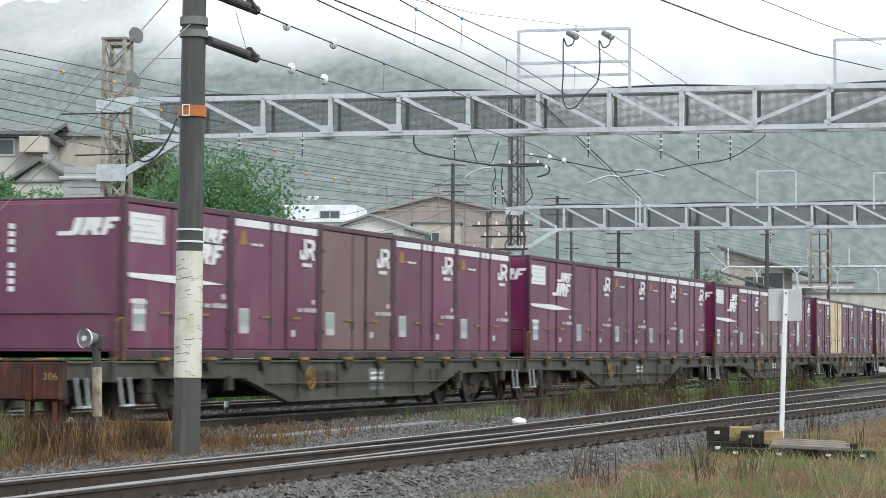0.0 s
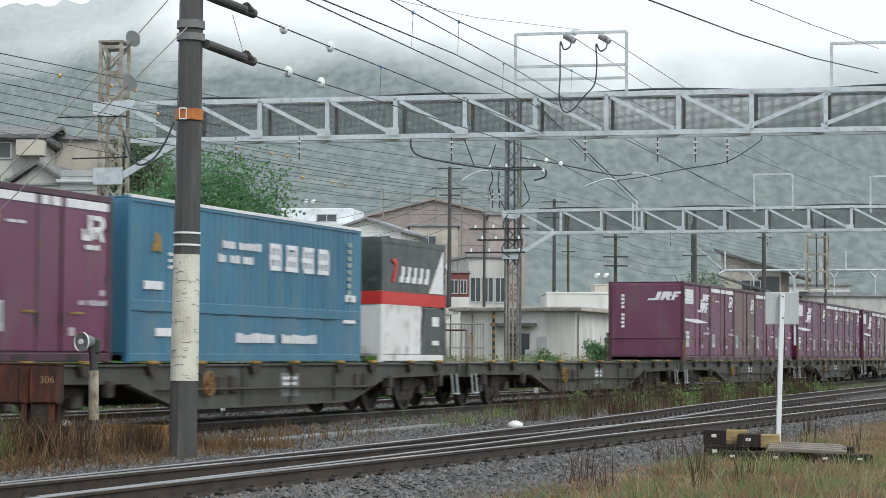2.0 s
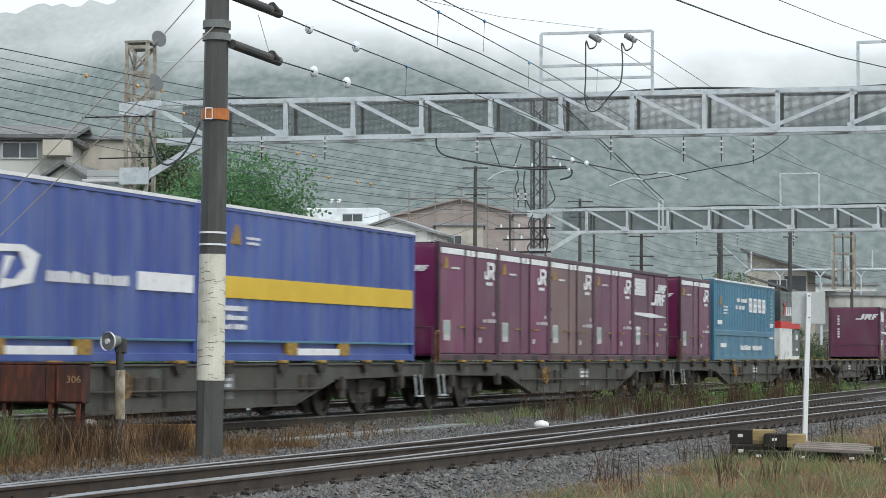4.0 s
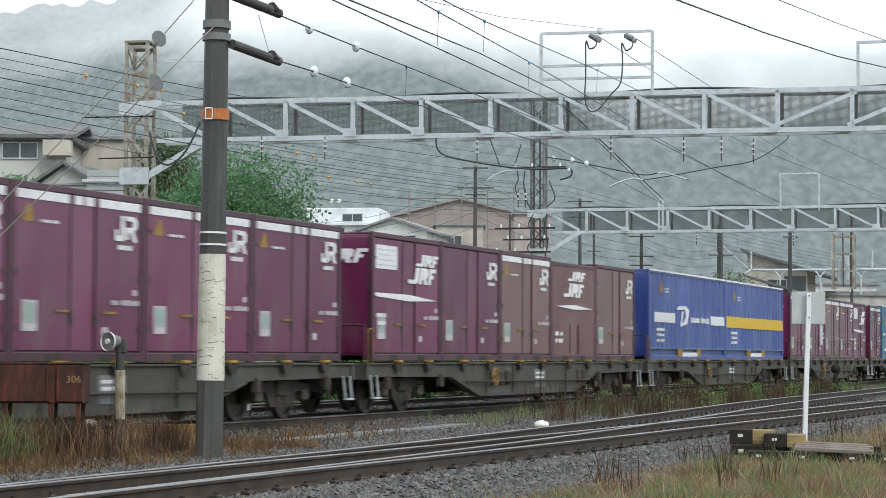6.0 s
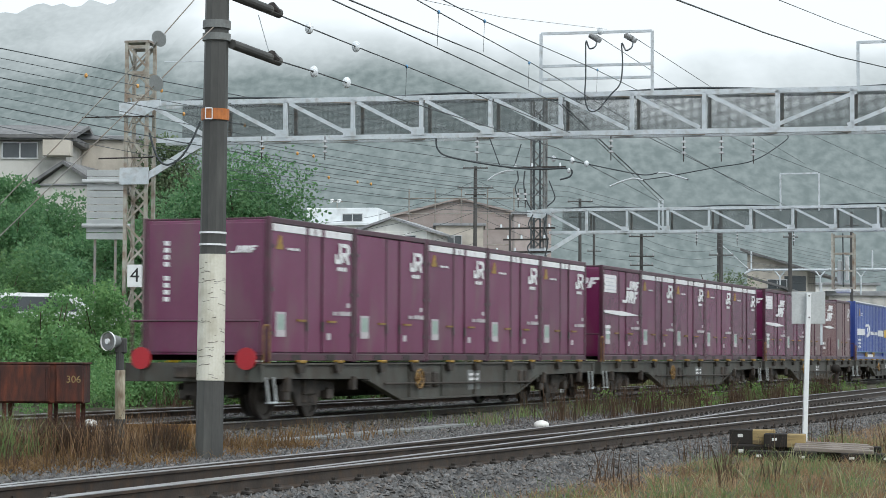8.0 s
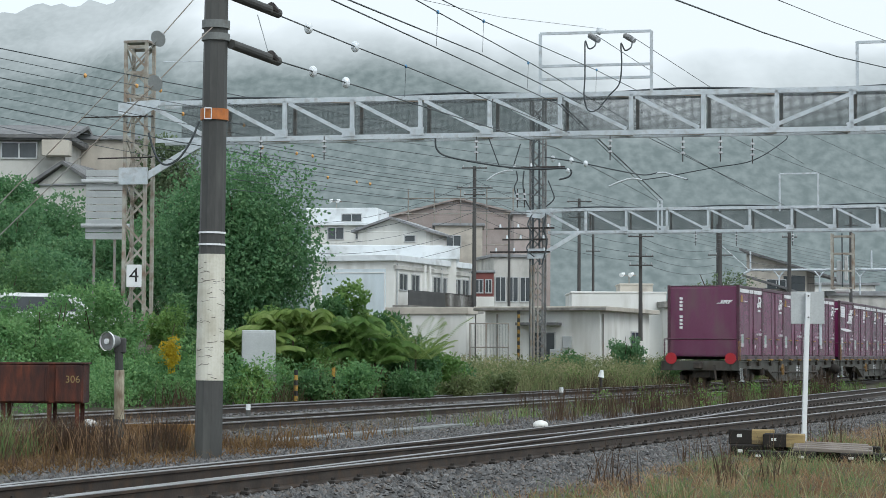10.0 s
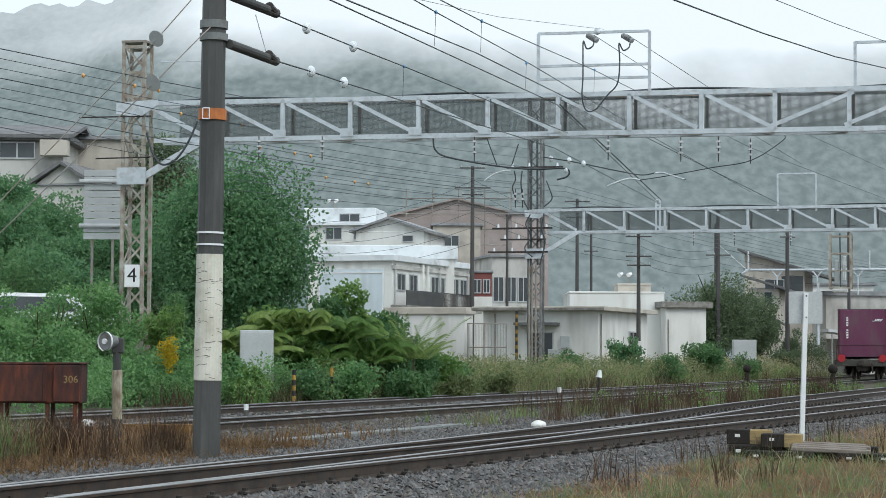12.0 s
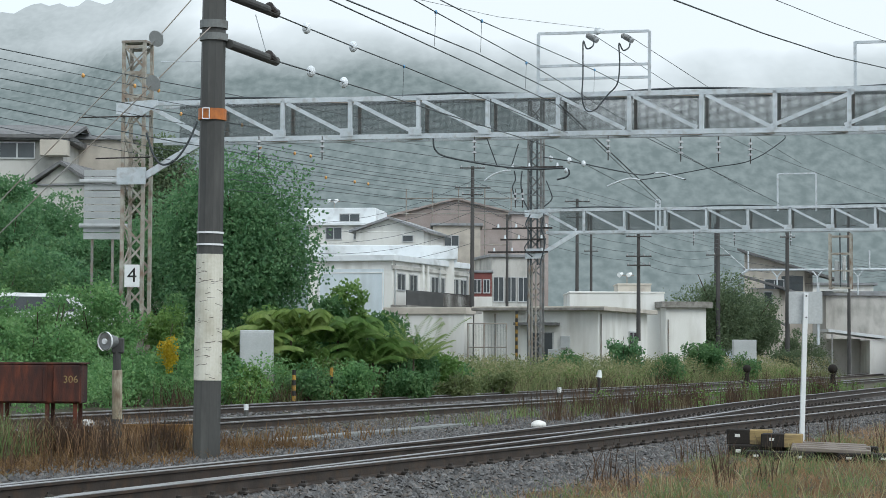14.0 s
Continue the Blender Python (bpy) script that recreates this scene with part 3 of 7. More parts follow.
def fork_pockets(thing, length):
    for x in (length * 0.5 - 0.95, length * 0.5 + 0.55):
        part("fork_pocket", box(x, x + 0.4, -0.004, 0.05, 0.03, 0.13), LOCK_DARK, thing)


def jr_container(kind, paint, label):
    """A twelve foot container with two side doors and a centre panel."""
    L, H = CL, CH if kind != "ribbed" else 2.42
    thing = container_shell("container", L, H, paint, MAROON_DARK, label)
    fork_pockets(thing, L)
    if kind == "ribbed":
        part("side_panel", ribbed(0.1, L - 0.1, 0.15, H - 0.1, 0.012, 0.15, 0.035), paint, thing)
        part("company_mark", slant_blocks(1.45, 1.98, 1.2, 0.24), WHITE, thing, "large white leaning mark")
        part("company_mark", slant_blocks(1.1, 1.58, 1.35, 0.34), WHITE, thing)
        part("stripe", slab([(0.3, 1.34), (1.9, 1.27), (3.4, 1.31), (1.9, 1.39)], -0.006, 0.0), WHITE, thing)
        for x in (1.5, 2.2):
            part("lock_rod", rod((x, -0.004, 0.18), (x, -0.004, 0.9), 0.014), MAROON_DARK, thing, "vertical lock rod")
        part("lettering", text_bars(0.3, 0.62, 0.6, 0.1, 2, 5), WHITE, thing, "small white lettering")
        return thing
    seams = (0.1, 1.58, 2.28, L - 0.1)
    for a, c, y in ((seams[0] + 0.02, seams[1] - 0.02, 0.018), (seams[2] + 0.02, seams[3] - 0.02, 0.018)):
        door = part("door", box(a, c, y, 0.07, 0.17, H - 0.11, bevel=0.012), paint, thing, "maroon side door leaf")
        for z in (0.5, 1.25, 2.0):
            part("hinge", box(a - 0.02 if a < 1 else c - 0.06, a + 0.06 if a < 1 else c + 0.02, y - 0.02, y + 0.01, z - 0.03, z + 0.03), LOCK_DARK, door)
        part("handle", box(1.16 if a < 1 else 2.5, 1.5 if a < 1 else 2.86, y - 0.03, y, 0.715, 0.75), YELLOW, door, "yellow door handle")
    part("centre_panel", box(seams[1] + 0.03, seams[2] - 0.03, 0.03, 0.075, 0.17, H - 0.11, bevel=0.01), paint, thing)
    for x in (seams[1], seams[2]):
        part("lock_rod", rod((x, 0.02, 0.18), (x, 0.02, H - 0.12), 0.018), MAROON_DARK, thing, "vertical lock rod")
        part("lock_box", box(x - 0.05, x + 0.05, 0.0, 0.04, 0.55, 0.72), LOCK_DARK, thing)
    front = 0.014
    holder = part("card_holder", box(0.30, 0.68, front - 0.006, front + 0.006, 0.44, 0.87), FADED_WHITE, thing, "pale frame of a data card")
    part("data_card", box(0.345, 0.635, front - 0.012, front, 0.56, 0.83), LABEL_GREEN, holder, "pale green data card")
    part("lettering", text_bars(2.72, 0.85, 0.82, 0.085, 1, 3), FADED_WHITE, thing, "faded white number lettering")
    part("lettering", box(3.38, 3.51, 0.008, 0.018, 1.0, 1.085), FADED_WHITE, thing)
    part("lettering", box(2.48, 2.63, 0.006, 0.018, 0.40, 0.52), FADED_WHITE, thing)
    if kind == "slant":
        part("white_panel", box(0.18, 1.28, 0.006, 0.019, 1.80, 2.26), WHITE, thing, "white advertising panel")
        for k in range(4):
            part("panel_line", box(0.26, 1.2 - 0.12 * (k % 3), 0.003, 0.008, 1.86 + 0.1 * k, 1.885 + 0.1 * k), PANEL_INK, thing, "faint grey line of print")
        part("company_mark", slant_blocks(2.36, 1.92, 1.02, 0.24), WHITE, thing, "large white leaning mark")
        part("company_mark", slant_blocks(1.95, 1.56, 1.25, 0.33), WHITE, thing)
        part("stripe", slab([(0.14, 1.26), (1.9, 1.2), (3.5, 1.24), (1.9, 1.33), (0.14, 1.33)], -0.002, 0.018), WHITE, thing, "thin white wedge stripe")
        part("lettering", text_bars(0.2, 0.86, 0.5, 0.09, 2, 9), WHITE, thing)
    else:
        part("company_mark", mark_blocks(2.80, 1.80, 0.66, 0.38), WHITE, thing, "white company mark of two blocks")
        part("lettering", text_bars(2.9, 1.67, 0.42, 0.08, 1, 4), WHITE, thing)
        if kind == "band":
            for a, c in ((0.14, 1.50), (1.66, 1.88), (1.96, 2.2), (2.36, L - 0.14)):
                part("top_band", box(a, c, 0.0, 0.019, 2.26, 2.385), WHITE, thing, "white band along the top")
            part("pictogram", slab([(0.28, 1.95), (0.58, 1.95), (0.50, 2.18), (0.42, 2.2)], 0.008, 0.019), YELLOW, thing, "yellow triangular mark")
            part("lettering", text_bars(0.66, 1.95, 0.55, 0.05, 1, 8), WHITE, thing)
    part("end_mark", end_blocks(0.24, 1.9, 0.85, 0.27) if kind == "slant" else end_blocks(0.3, 1.88, 0.42, 0.12), WHITE, thing, "white leaning mark on the end")
    for i in (0, 1, 2, 3, 5, 6, 7, 8):
        part("number_bar", box(0.006, 0.016, 1.93, 2.03, 2.02 - i * 0.122, 2.10 - i * 0.122), WHITE, thing)
    return thing


def end_blocks(y, z, w, h):
    b = slant_blocks(-y - w, z, w, h, -0.006, 0.016)
    bmesh.ops.transform(b, matrix=Matrix.Rotation(radians(-90), 4, "Z"), verts=b.verts)
    return b


def long_container(name, paint, label, style):
    L, H = 9.38, 2.58
    thing = container_shell(name, L, H, paint, paint, label)
    if style == "lettered":
        part("side_panel", ribbed(0.1, L - 0.1, 0.98, H - 0.1, 0.012, 0.24, 0.03), paint, thing)
        part("side_panel", ribbed(0.1, L - 0.1, 0.15, 0.80, 0.012, 1.2, 0.02), paint, thing, "lower blue door row")
        part("waist_rail", box(0.1, L - 0.1, -0.01, 0.08, 0.80, 0.98, bevel=0.012), paint, thing)
        part("top_edge", box(0.02, L - 0.02, -0.006, 0.1, H - 0.04, H + 0.012), WHITE, thing, "white strip along the roof edge")
        for i in range(4):
            x = 5.1 + i * 0.72
            part("company_mark", glyph_block(x, 1.62, 0.54, 0.48, i), WHITE, thing, "white square lettering block")
        part("lettering", text_bars(3.1, 1.92, 1.7, 0.14, 2, 2), WHITE, thing, "white lettering bars")
        for a, c, z in ((0.9, 1.7, 0.42), (0.5, 1.1, 1.15), (8.6, 9.1, 1.15), (8.5, 9.1, 0.74)):
            part("plate", box(a, c, -0.004, 0.02, z, z + 0.13), WHITE, thing, "white lettering plate")
        part("lettering", text_bars(1.3, 1.7, 0.6, 0.06, 3, 7), WHITE, thing)
        part("lettering", text_bars(3.8, 0.34, 3.4, 0.17, 1, 17), WHITE, thing)
        for i in range(9):
            part("lettering", box(8.72, 8.88, -0.004, 0.02, 2.2 - 0.13 * i, 2.28 - 0.13 * i), LABEL_GREEN, thing)
        part("pictogram", slab([(0.75, 1.75), (1.05, 1.75), (1.0, 2.02), (0.9, 2.05)], -0.004, 0.02), YELLOW, thing, "yellow triangular mark")
    else:
        part("side_panel", ribbed(0.1, L - 0.1, 0.36, H - 0.1, 0.012, 0.52, 0.035), paint, thing)
        part("sill", box(0.1, L - 0.1, -0.008, 0.09, 0.33, 0.37, bevel=0.006), SKYBLUE, thing)
        part("top_edge", box(0.02, L - 0.02, -0.006, 0.1, H - 0.04, H + 0.012), WHITE, thing, "white strip along the roof edge")
        part("pictogram", slab([(1.1, 1.95), (1.5, 1.95), (1.4, 2.25), (1.3, 2.28)], 0.0, 0.02), YELLOW, thing, "yellow triangular mark")
        part("lettering", text_bars(1.7, 2.05, 0.5, 0.05, 2, 7), WHITE, thing)
        part("lettering", text_bars(0.8, 0.85, 0.9, 0.09, 3, 6), WHITE, thing)
        if style == "band":
            part("yellow_band", box(0.12, L - 0.12, -0.004, 0.02, 1.06, 1.42), GOLD, thing, "broad yellow band")
        else:
            part("white_band", box(0.6, 2.9, -0.004, 0.02, 1.10, 1.38), WHITE, thing, "white band piece")
            part("white_band", box(7.4, 9.2, -0.004, 0.02, 1.10, 1.38), WHITE, thing, "white band piece")
            part("company_mark", slab([(3.6, 1.0), (4.4, 1.1), (4.6, 1.5), (4.2, 1.62), (3.4, 1.6), (3.1, 1.5), (3.5, 1.5), (4.1, 1.52), (4.25, 1.3), (4.0, 1.14), (3.7, 1.14), (3.95, 1.45), (3.75, 1.45)], -0.004, 0.02), WHITE, thing, "white curved company mark")
            part("company_mark", text_bars(4.8, 1.14, 2.3, 0.17, 1, 12), WHITE, thing)
        for x in (3.3, 5.6):
            part("fork_pocket", box(x, x + 0.45, -0.01, 0.06, 0.12, 0.34), YELLOW, thing, "yellow fork pocket")
        part("plate", box(3.75, 5.6, -0.006, 0.04, 0.12, 0.24), WHITE, thing)
    return thing


def striped_container():
    """Dark top, red band and off-white skirt, with a white wedge."""
    L, H = CL, 2.5
    thing = container_shell("container", L, H, PALE, PALE, "dark and off-white container with a red band")
    for x in (0.0, L - 0.1):
        part("upper_post", box(x - 0.004, x + 0.104, -0.004, 0.104, 1.42, H + 0.004, bevel=0.01), NIGHT, thing, "dark upper length of a post")
        part("red_band", box(x - 0.004, x + 0.104, -0.004, 0.104, 1.16, 1.42), RED, thing)
    part("top_trim", box(0.1, L - 0.1, -0.002, 0.095, H - 0.104, H + 0.002), NIGHT, thing, "dark top edge")
    part("top_trim", box(-0.004, 0.06, 0.1, CW - 0.1, H - 0.104, H + 0.002), NIGHT, thing)
    part("skirt_post", box(L - 0.104, L + 0.004, -0.004, 0.104, 0.0, 1.16), NIGHT, thing, "dark lower length of a post")
    part("upper_panel", ribbed(0.1, 3.6, 1.42, H - 0.1, 0.006, 0.3, 0.012), NIGHT, thing, "dark upper side panel")
    part("red_band", box(0.1, 3.6, -0.002, 0.05, 1.16, 1.42), RED, thing, "red band round the side")
    part("red_band", box(-0.002, 0.05, 0.1, CW - 0.1, 1.16, 1.42), RED, thing)
    part("upper_panel", box(-0.002, 0.05, 0.1, CW - 0.1, 1.42, H - 0.1), NIGHT, thing)
    part("lower_panel", box(0.1, 2.2, 0.0, 0.05, 0.16, 1.16), PALE, thing, "off-white lower side panel")
    part("lower_panel", slab([(2.2, 0.16), (3.6, 0.16), (3.6, 1.12), (2.5, 1.12)], 0.0, 0.05), NIGHT, thing)
    part("wedge", slab([(2.7, 1.44), (3.55, 1.44), (3.55, 2.36)], -0.012, 0.004), WHITE, thing, "white wedge")
    for i in range(5):
        x = 0.95 + i * 0.36
        part("company_mark", slab([(x, 1.62), (x + 0.22, 1.62), (x + 0.30, 1.95), (x + 0.16, 1.95), (x + 0.12, 1.74), (x + 0.04, 1.74)], -0.012, 0.004), WHITE, thing, "white leaning block")
    part("company_mark", slab([(0.55, 1.62), (0.68, 1.62), (0.86, 1.98), (0.72, 2.1), (0.5, 2.06), (0.74, 1.95)], -0.012, 0.004), RED, thing, "red swoosh mark")
    part("leaf_mark", slab([(-1.1, 1.7), (-0.7, 1.7), (-0.9, 2.0)], 0, 0.01), LEAF_LIGHT, thing, "green leaf mark").matrix_basis = pose(-0.012, 0, 0, 0, 0, -90)
    part("plate", box(2.9, 3.3, -0.006, 0.01, 0.75, 0.95), WHITE, thing)
    part("plate", box(2.9, 3.3, -0.006, 0.01, 0.35, 0.45), WHITE, thing)
    return thing


def wagon():
    """A flat container wagon: fish-bellied side sills, deck, two bogies, steps and end rails. Local x along the rails from the rear end."""
    L, W = 19.6, 2.64
    thing = empty("container_wagon")
    tagged(thing, "grey steel container flat wagon with fish-bellied frame", "railway wagon", "wagons of the train")
    y0, y1 = -0.08, W - 0.08
    outline = [(0, 0.98), (0, 0.74), (4.6, 0.70), (6.3, 0.30), (13.3, 0.30), (15.0, 0.70), (L, 0.74), (L, 0.98)]
    for y in (y0 + 0.04, y1 - 0.1):
        sill = part("side_sill", slab(outline, y, y + 0.06), WAGON, thing, "deep grey side sill")
        lip = slab([(4.6, 0.66), (4.65, 0.66), (6.3, 0.27), (13.3, 0.27), (14.95, 0.66), (15.0, 0.66), (15.0, 0.70), (13.3, 0.30), (6.3, 0.30), (4.6, 0.70)], y - 0.06, y + 0.1)
        part("flange", lip, WAGON, sill)
        part("flange", box(0, L, y - 0.05, y + 0.1, 0.965, 1.0, bevel=0.006), WAGON, sill)
        for x in (6.8, 8.6, 10.6, 12.6):
            part("stiffener", box(x, x + 0.05, y - 0.035, y, 0.32, 0.96), WAGON, sill)
    part("deck", box(0.05, L - 0.05, y0 + 0.2, y1 - 0.2, 0.90, 0.99), WAGON, thing)
    part("centre_beam", box(0.2, L - 0.2, W / 2 - 0.35, W / 2 + 0.2, 0.45, 0.9), BOGIE, thing)
    for x in (0.0, L - 0.12):
        part("end_beam", box(x, x + 0.12, y0, y1, 0.68, 1.0, bevel=0.01), WAGON, thing)
    for x, q in ((-0.45, 0.0), (L, L + 0.45)):
        part("coupler", box(x, q, W / 2 - 0.2, W / 2 + 0.05, 0.74, 0.96, bevel=0.03), BOGIE, thing, "automatic coupler")
    for cx in (2.55, 17.05):
        bogie = part("bogie", box(cx - 0.25, cx + 0.25, y0 + 0.25, y1 - 0.25, 0.42, 0.72, bevel=0.03), BOGIE, thing, "two-axle bogie")
        bogie_parts(bogie, cx, W / 2 - 0.08)
    for x in (0.15, L - 0.55):
        part("step", box(x + 0.12, x + 0.42, y0 - 0.05, y0 + 0.05, 0.32, 0.35), GALV, thing, "grey footstep")
        for k in (0.0, 0.3):
            part("step_stay", bar((x + k, y0, 0.76), (x + k + 0.12, y0, 0.33), 0.03, 0.035), SIGN_GREY, thing)
    hand = rod((0.12, y0 + 0.04, 1.0), (0.12, y0 + 0.04, 1.58), 0.014)
    rod((0.12, y0 + 0.04, 1.58), (0.17, y0 + 0.04, 1.65), 0.014, bm=hand)
    rod((0.17, y0 + 0.04, 1.65), (0.31, y0 + 0.04, 1.65), 0.014, bm=hand)
    rod((0.31, y0 + 0.04, 1.65), (0.36, y0 + 0.04, 1.58), 0.014, bm=hand)
    rod((0.36, y0 + 0.04, 1.58), (0.36, y0 + 0.04, 1.0), 0.014, bm=hand)
    part("hand_rail", hand, GRAB, thing, "grimy yellow grab rail")
    er = rod((0.1, y0 + 0.1, 1.0), (0.1, y0 + 0.1, 1.72), 0.02)
    rod((0.1, y1 - 0.1, 1.0), (0.1, y1 - 0.1, 1.72), 0.02, bm=er)
    rod((0.1, y0 + 0.1, 1.72), (0.1, y1 - 0.1, 1.72), 0.02, bm=er)
    part("end_rail", er, MAROON_DARK, thing, "end hand rail")
    part("brake_wheel", brake_wheel_mesh(7.2, y0 - 0.05, 0.68), GRAB, thing, "yellow hand brake wheel")
    part("data_plate", box(10.2, 11.0, y0 + 0.028, y0 + 0.05, 0.42, 0.84), STENCIL, thing, "pale grey stencilled panel")
    part("lettering", text_bars(10.28, 0.72, 0.62, 0.06, 2, 1), WHITE, thing).matrix_basis = pose(0, y0 + 0.026, 0)
    part("brake_pipe", rod((5.4, y0 - 0.03, 0.60), (14.4, y0 - 0.03, 0.55), 0.022), BOGIE, thing, "rusty brake pipe along the sill")
    for x in (1.0, 3.9, 15.4, 18.3):
        part("bracket", box(x, x + 0.16, y0 - 0.02, y0 + 0.1, 0.5, 0.76, bevel=0.015), BOGIE, thing)
    for x in (-0.12, L + 0.12):
        part("brake_hose", rod((x, y0 + 0.8, 0.86), (x, y0 + 0.75, 0.35), 0.035), BOGIE, thing, "black rubber brake hose")
    for x in (7.6, 8.1, 13.6, 14.0):
        part("brake_cylinder", box(x, x + 0.25, y0 - 0.02, y0 + 0.2, 0.5, 0.82, bevel=0.03), BOGIE, thing)
    for i in range(5):
        for k in (0.95, 2.6):
            x = 0.45 + i * 3.75 + k
            lock = part("container_lock", slab([(x - 0.08, 1.018), (x + 0.02, 0.83), (x + 0.22, 0.83), (x + 0.34, 1.018)], y0 - 0.05, y0 + 0.12), BOGIE, thing)
            part("lock_lever", box(x + 0.02, x + 0.26, y0 - 0.075, y0 + 0.04, 1.0, 1.055, bevel=0.012), YELLOW, lock, "yellow lock lever")
    return thing


def bogie_parts(bogie, cx, cy):
    for y in (cy - 1.0, cy + 0.92):
        frame_ = slab([(cx - 1.2, 0.52), (cx - 0.62, 0.50), (cx - 0.42, 0.24), (cx + 0.42, 0.24), (cx + 0.62, 0.50), (cx + 1.2, 0.52), (cx + 1.2, 0.62), (cx + 0.5, 0.70), (cx - 0.5, 0.70), (cx - 1.2, 0.62)], y, y + 0.08)
        part("side_frame", frame_, BOGIE, bogie, "cast bogie side frame")
        for k in (-0.15, 0.15):
            part("spring", rod((cx + k, y + 0.04, 0.3), (cx + k, y + 0.04, 0.6), 0.1, sides=10), BOGIE, bogie)
        for k in (-0.95, 0.95):
            part("axle_box", box(cx + k - 0.13, cx + k + 0.13, y - 0.06, y + 0.12, 0.33, 0.56, bevel=0.03), WHEEL, bogie, "grey axle box")
    for k in (-0.95, 0.95):
        for y in (cy - 0.565, cy + 0.565):
            w = part("wheel", wheel_mesh(), WHEEL, bogie, "worn steel wheel")
            w.matrix_parent_inverse = Matrix.Translation((cx + k, y, 0.43))


def brake_wheel_mesh(x, y, z, r=0.19):
    """A spoked hand wheel facing across the rails."""
    b, n = bmesh.new(), 16
    pts = [(x + r * math.cos(i * math.tau / n), y, z + r * math.sin(i * math.tau / n)) for i in range(n)]
    for p, q in zip(pts, pts[1:] + pts[:1]):
        rod(p, q, 0.022, bm=b, sides=6)
    for i in (0, 3, 6, 10, 13):
        rod((x, y, z), pts[i], 0.016, bm=b, sides=6)
    rod((x, y - 0.03, z), (x, y + 0.12, z), 0.045, bm=b, sides=8)
    return b


def wheel_mesh():
    """Rim, dished web and hub, turning about y."""
    b = bmesh.new()
    prof = [(0.43, -0.06), (0.43, 0.06), (0.35, 0.06), (0.33, 0.02), (0.16, 0.03), (0.14, 0.09), (0.0, 0.09), (0.0, -0.09), (0.14, -0.09), (0.16, -0.03), (0.33, -0.02), (0.35, -0.06)]
    n = 20
    rings = [[b.verts.new((r * math.cos(a * math.tau / n), y, r * math.sin(a * math.tau / n))) for r, y in prof if r > 0] for a in range(n)]
    for p, q in zip(rings, rings[1:] + rings[:1]):
        for i in range(len(p) - 1):
            b.faces.new((p[i], p[i + 1], q[i + 1], q[i]))
        b.faces.new((p[-1], p[0], q[0], q[-1]))
    bmesh.ops.remove_doubles(b, verts=b.verts, dist=0.0001)
    bmesh.ops.recalc_face_normals(b, faces=b.faces)
    return b


SPEED = 18.2
NEAR_FACE = 15.53
moving = []                           # (thing, place along the rails at the start, n, z, length)


def on_line(s, n, z, length):
    """The pose of a thing of that length whose rear stands at s on the line."""
    a, b = along(s, n + bend(s), z), along(s + length, n + bend(s + length), z)
    return Matrix.Translation(a) @ pose(0, 0, 0, 0, 0, math.degrees(math.atan2(b.y - a.y, b.x - a.x)))


def ride(thing, s, n, z, length):
    moving.append((thing, s, n, z, length))
    thing.matrix_basis = on_line(s, n, z, length)


PROTO = {
    "b": jr_container("band", MAROON, "maroon container with white top band and marks"),
    "p": jr_container("plain", MAROON, "plain maroon container with white company mark"),
    "f": jr_container("plain", MAROON_FADED, "faded brownish maroon container with white mark"),
    "g": jr_container("band", MAROON_FADED, "faded maroon container with white top band"),
    "s": jr_container("slant", MAROON, "maroon container with white panel and leaning mark"),
    "r": jr_container("ribbed", MAROON_FADED, "ribbed faded maroon container with large white mark"),
    "c": jr_container("plain", CREAM, "cream container with white marks"),
}
LONG = {
    "k": long_container("container", SKYBLUE, "long sky blue container with white lettering blocks", "lettered"),
    "d": long_container("container", ROYAL, "long royal blue container with white band and mark", "white"),
    "y": long_container("container", ROYAL, "long royal blue container with broad yellow band", "band"),
}
# each wagon's load from its rear end to its front
LOADS = ["bgppb", "bcbpb", "sbgbp", "spbbb", "sbfbb", "", "bkz", "bbgbs", "dy", "spgrf", "sbbbb", "bpbbb"]
used = set()
base_wagon = wagon()
for i, load in enumerate(LOADS):
    rear = -112.9 + 20.2 * (11 - i)
    w = base_wagon if i == 0 else copy_thing(base_wagon, Matrix())
    ride(w, rear - 0.42, NEAR_FACE, 0.0, 19.6)
    x = rear
    for k in load:
        if k == "z":
            c, size = striped_container(), CL
            x += 1.05
        else:
            proto = PROTO.get(k) or LONG[k]
            size = CL if k in PROTO else 9.38
            if k in used:
                c = copy_thing(proto, Matrix())
            else:
                used.add(k)
                c = proto
        if k == "k":
            x += 0.5
        ride(c, x, NEAR_FACE, DECK, size)
        x += size + (0.03 if size < 5 else 0.05)


def tail_disc(y):
    thing = part("tail_disc", rod((-0.06, y, 1.08), (-0.03, y, 1.08), 0.19, sides=20), LAMP_RED, None, "round red tail marker disc")
    tagged(thing, "round red tail marker disc on the last wagon", "tail marker", "tail markers")
    part("bracket", bar((-0.04, y, 0.7), (-0.04, y, 1.0), 0.03, 0.03), BOGIE, thing)
    ride(thing, -112.9 - 0.42, NEAR_FACE, 0.0, 19.6)


for y in (0.2, 2.2):
    tail_disc(y)


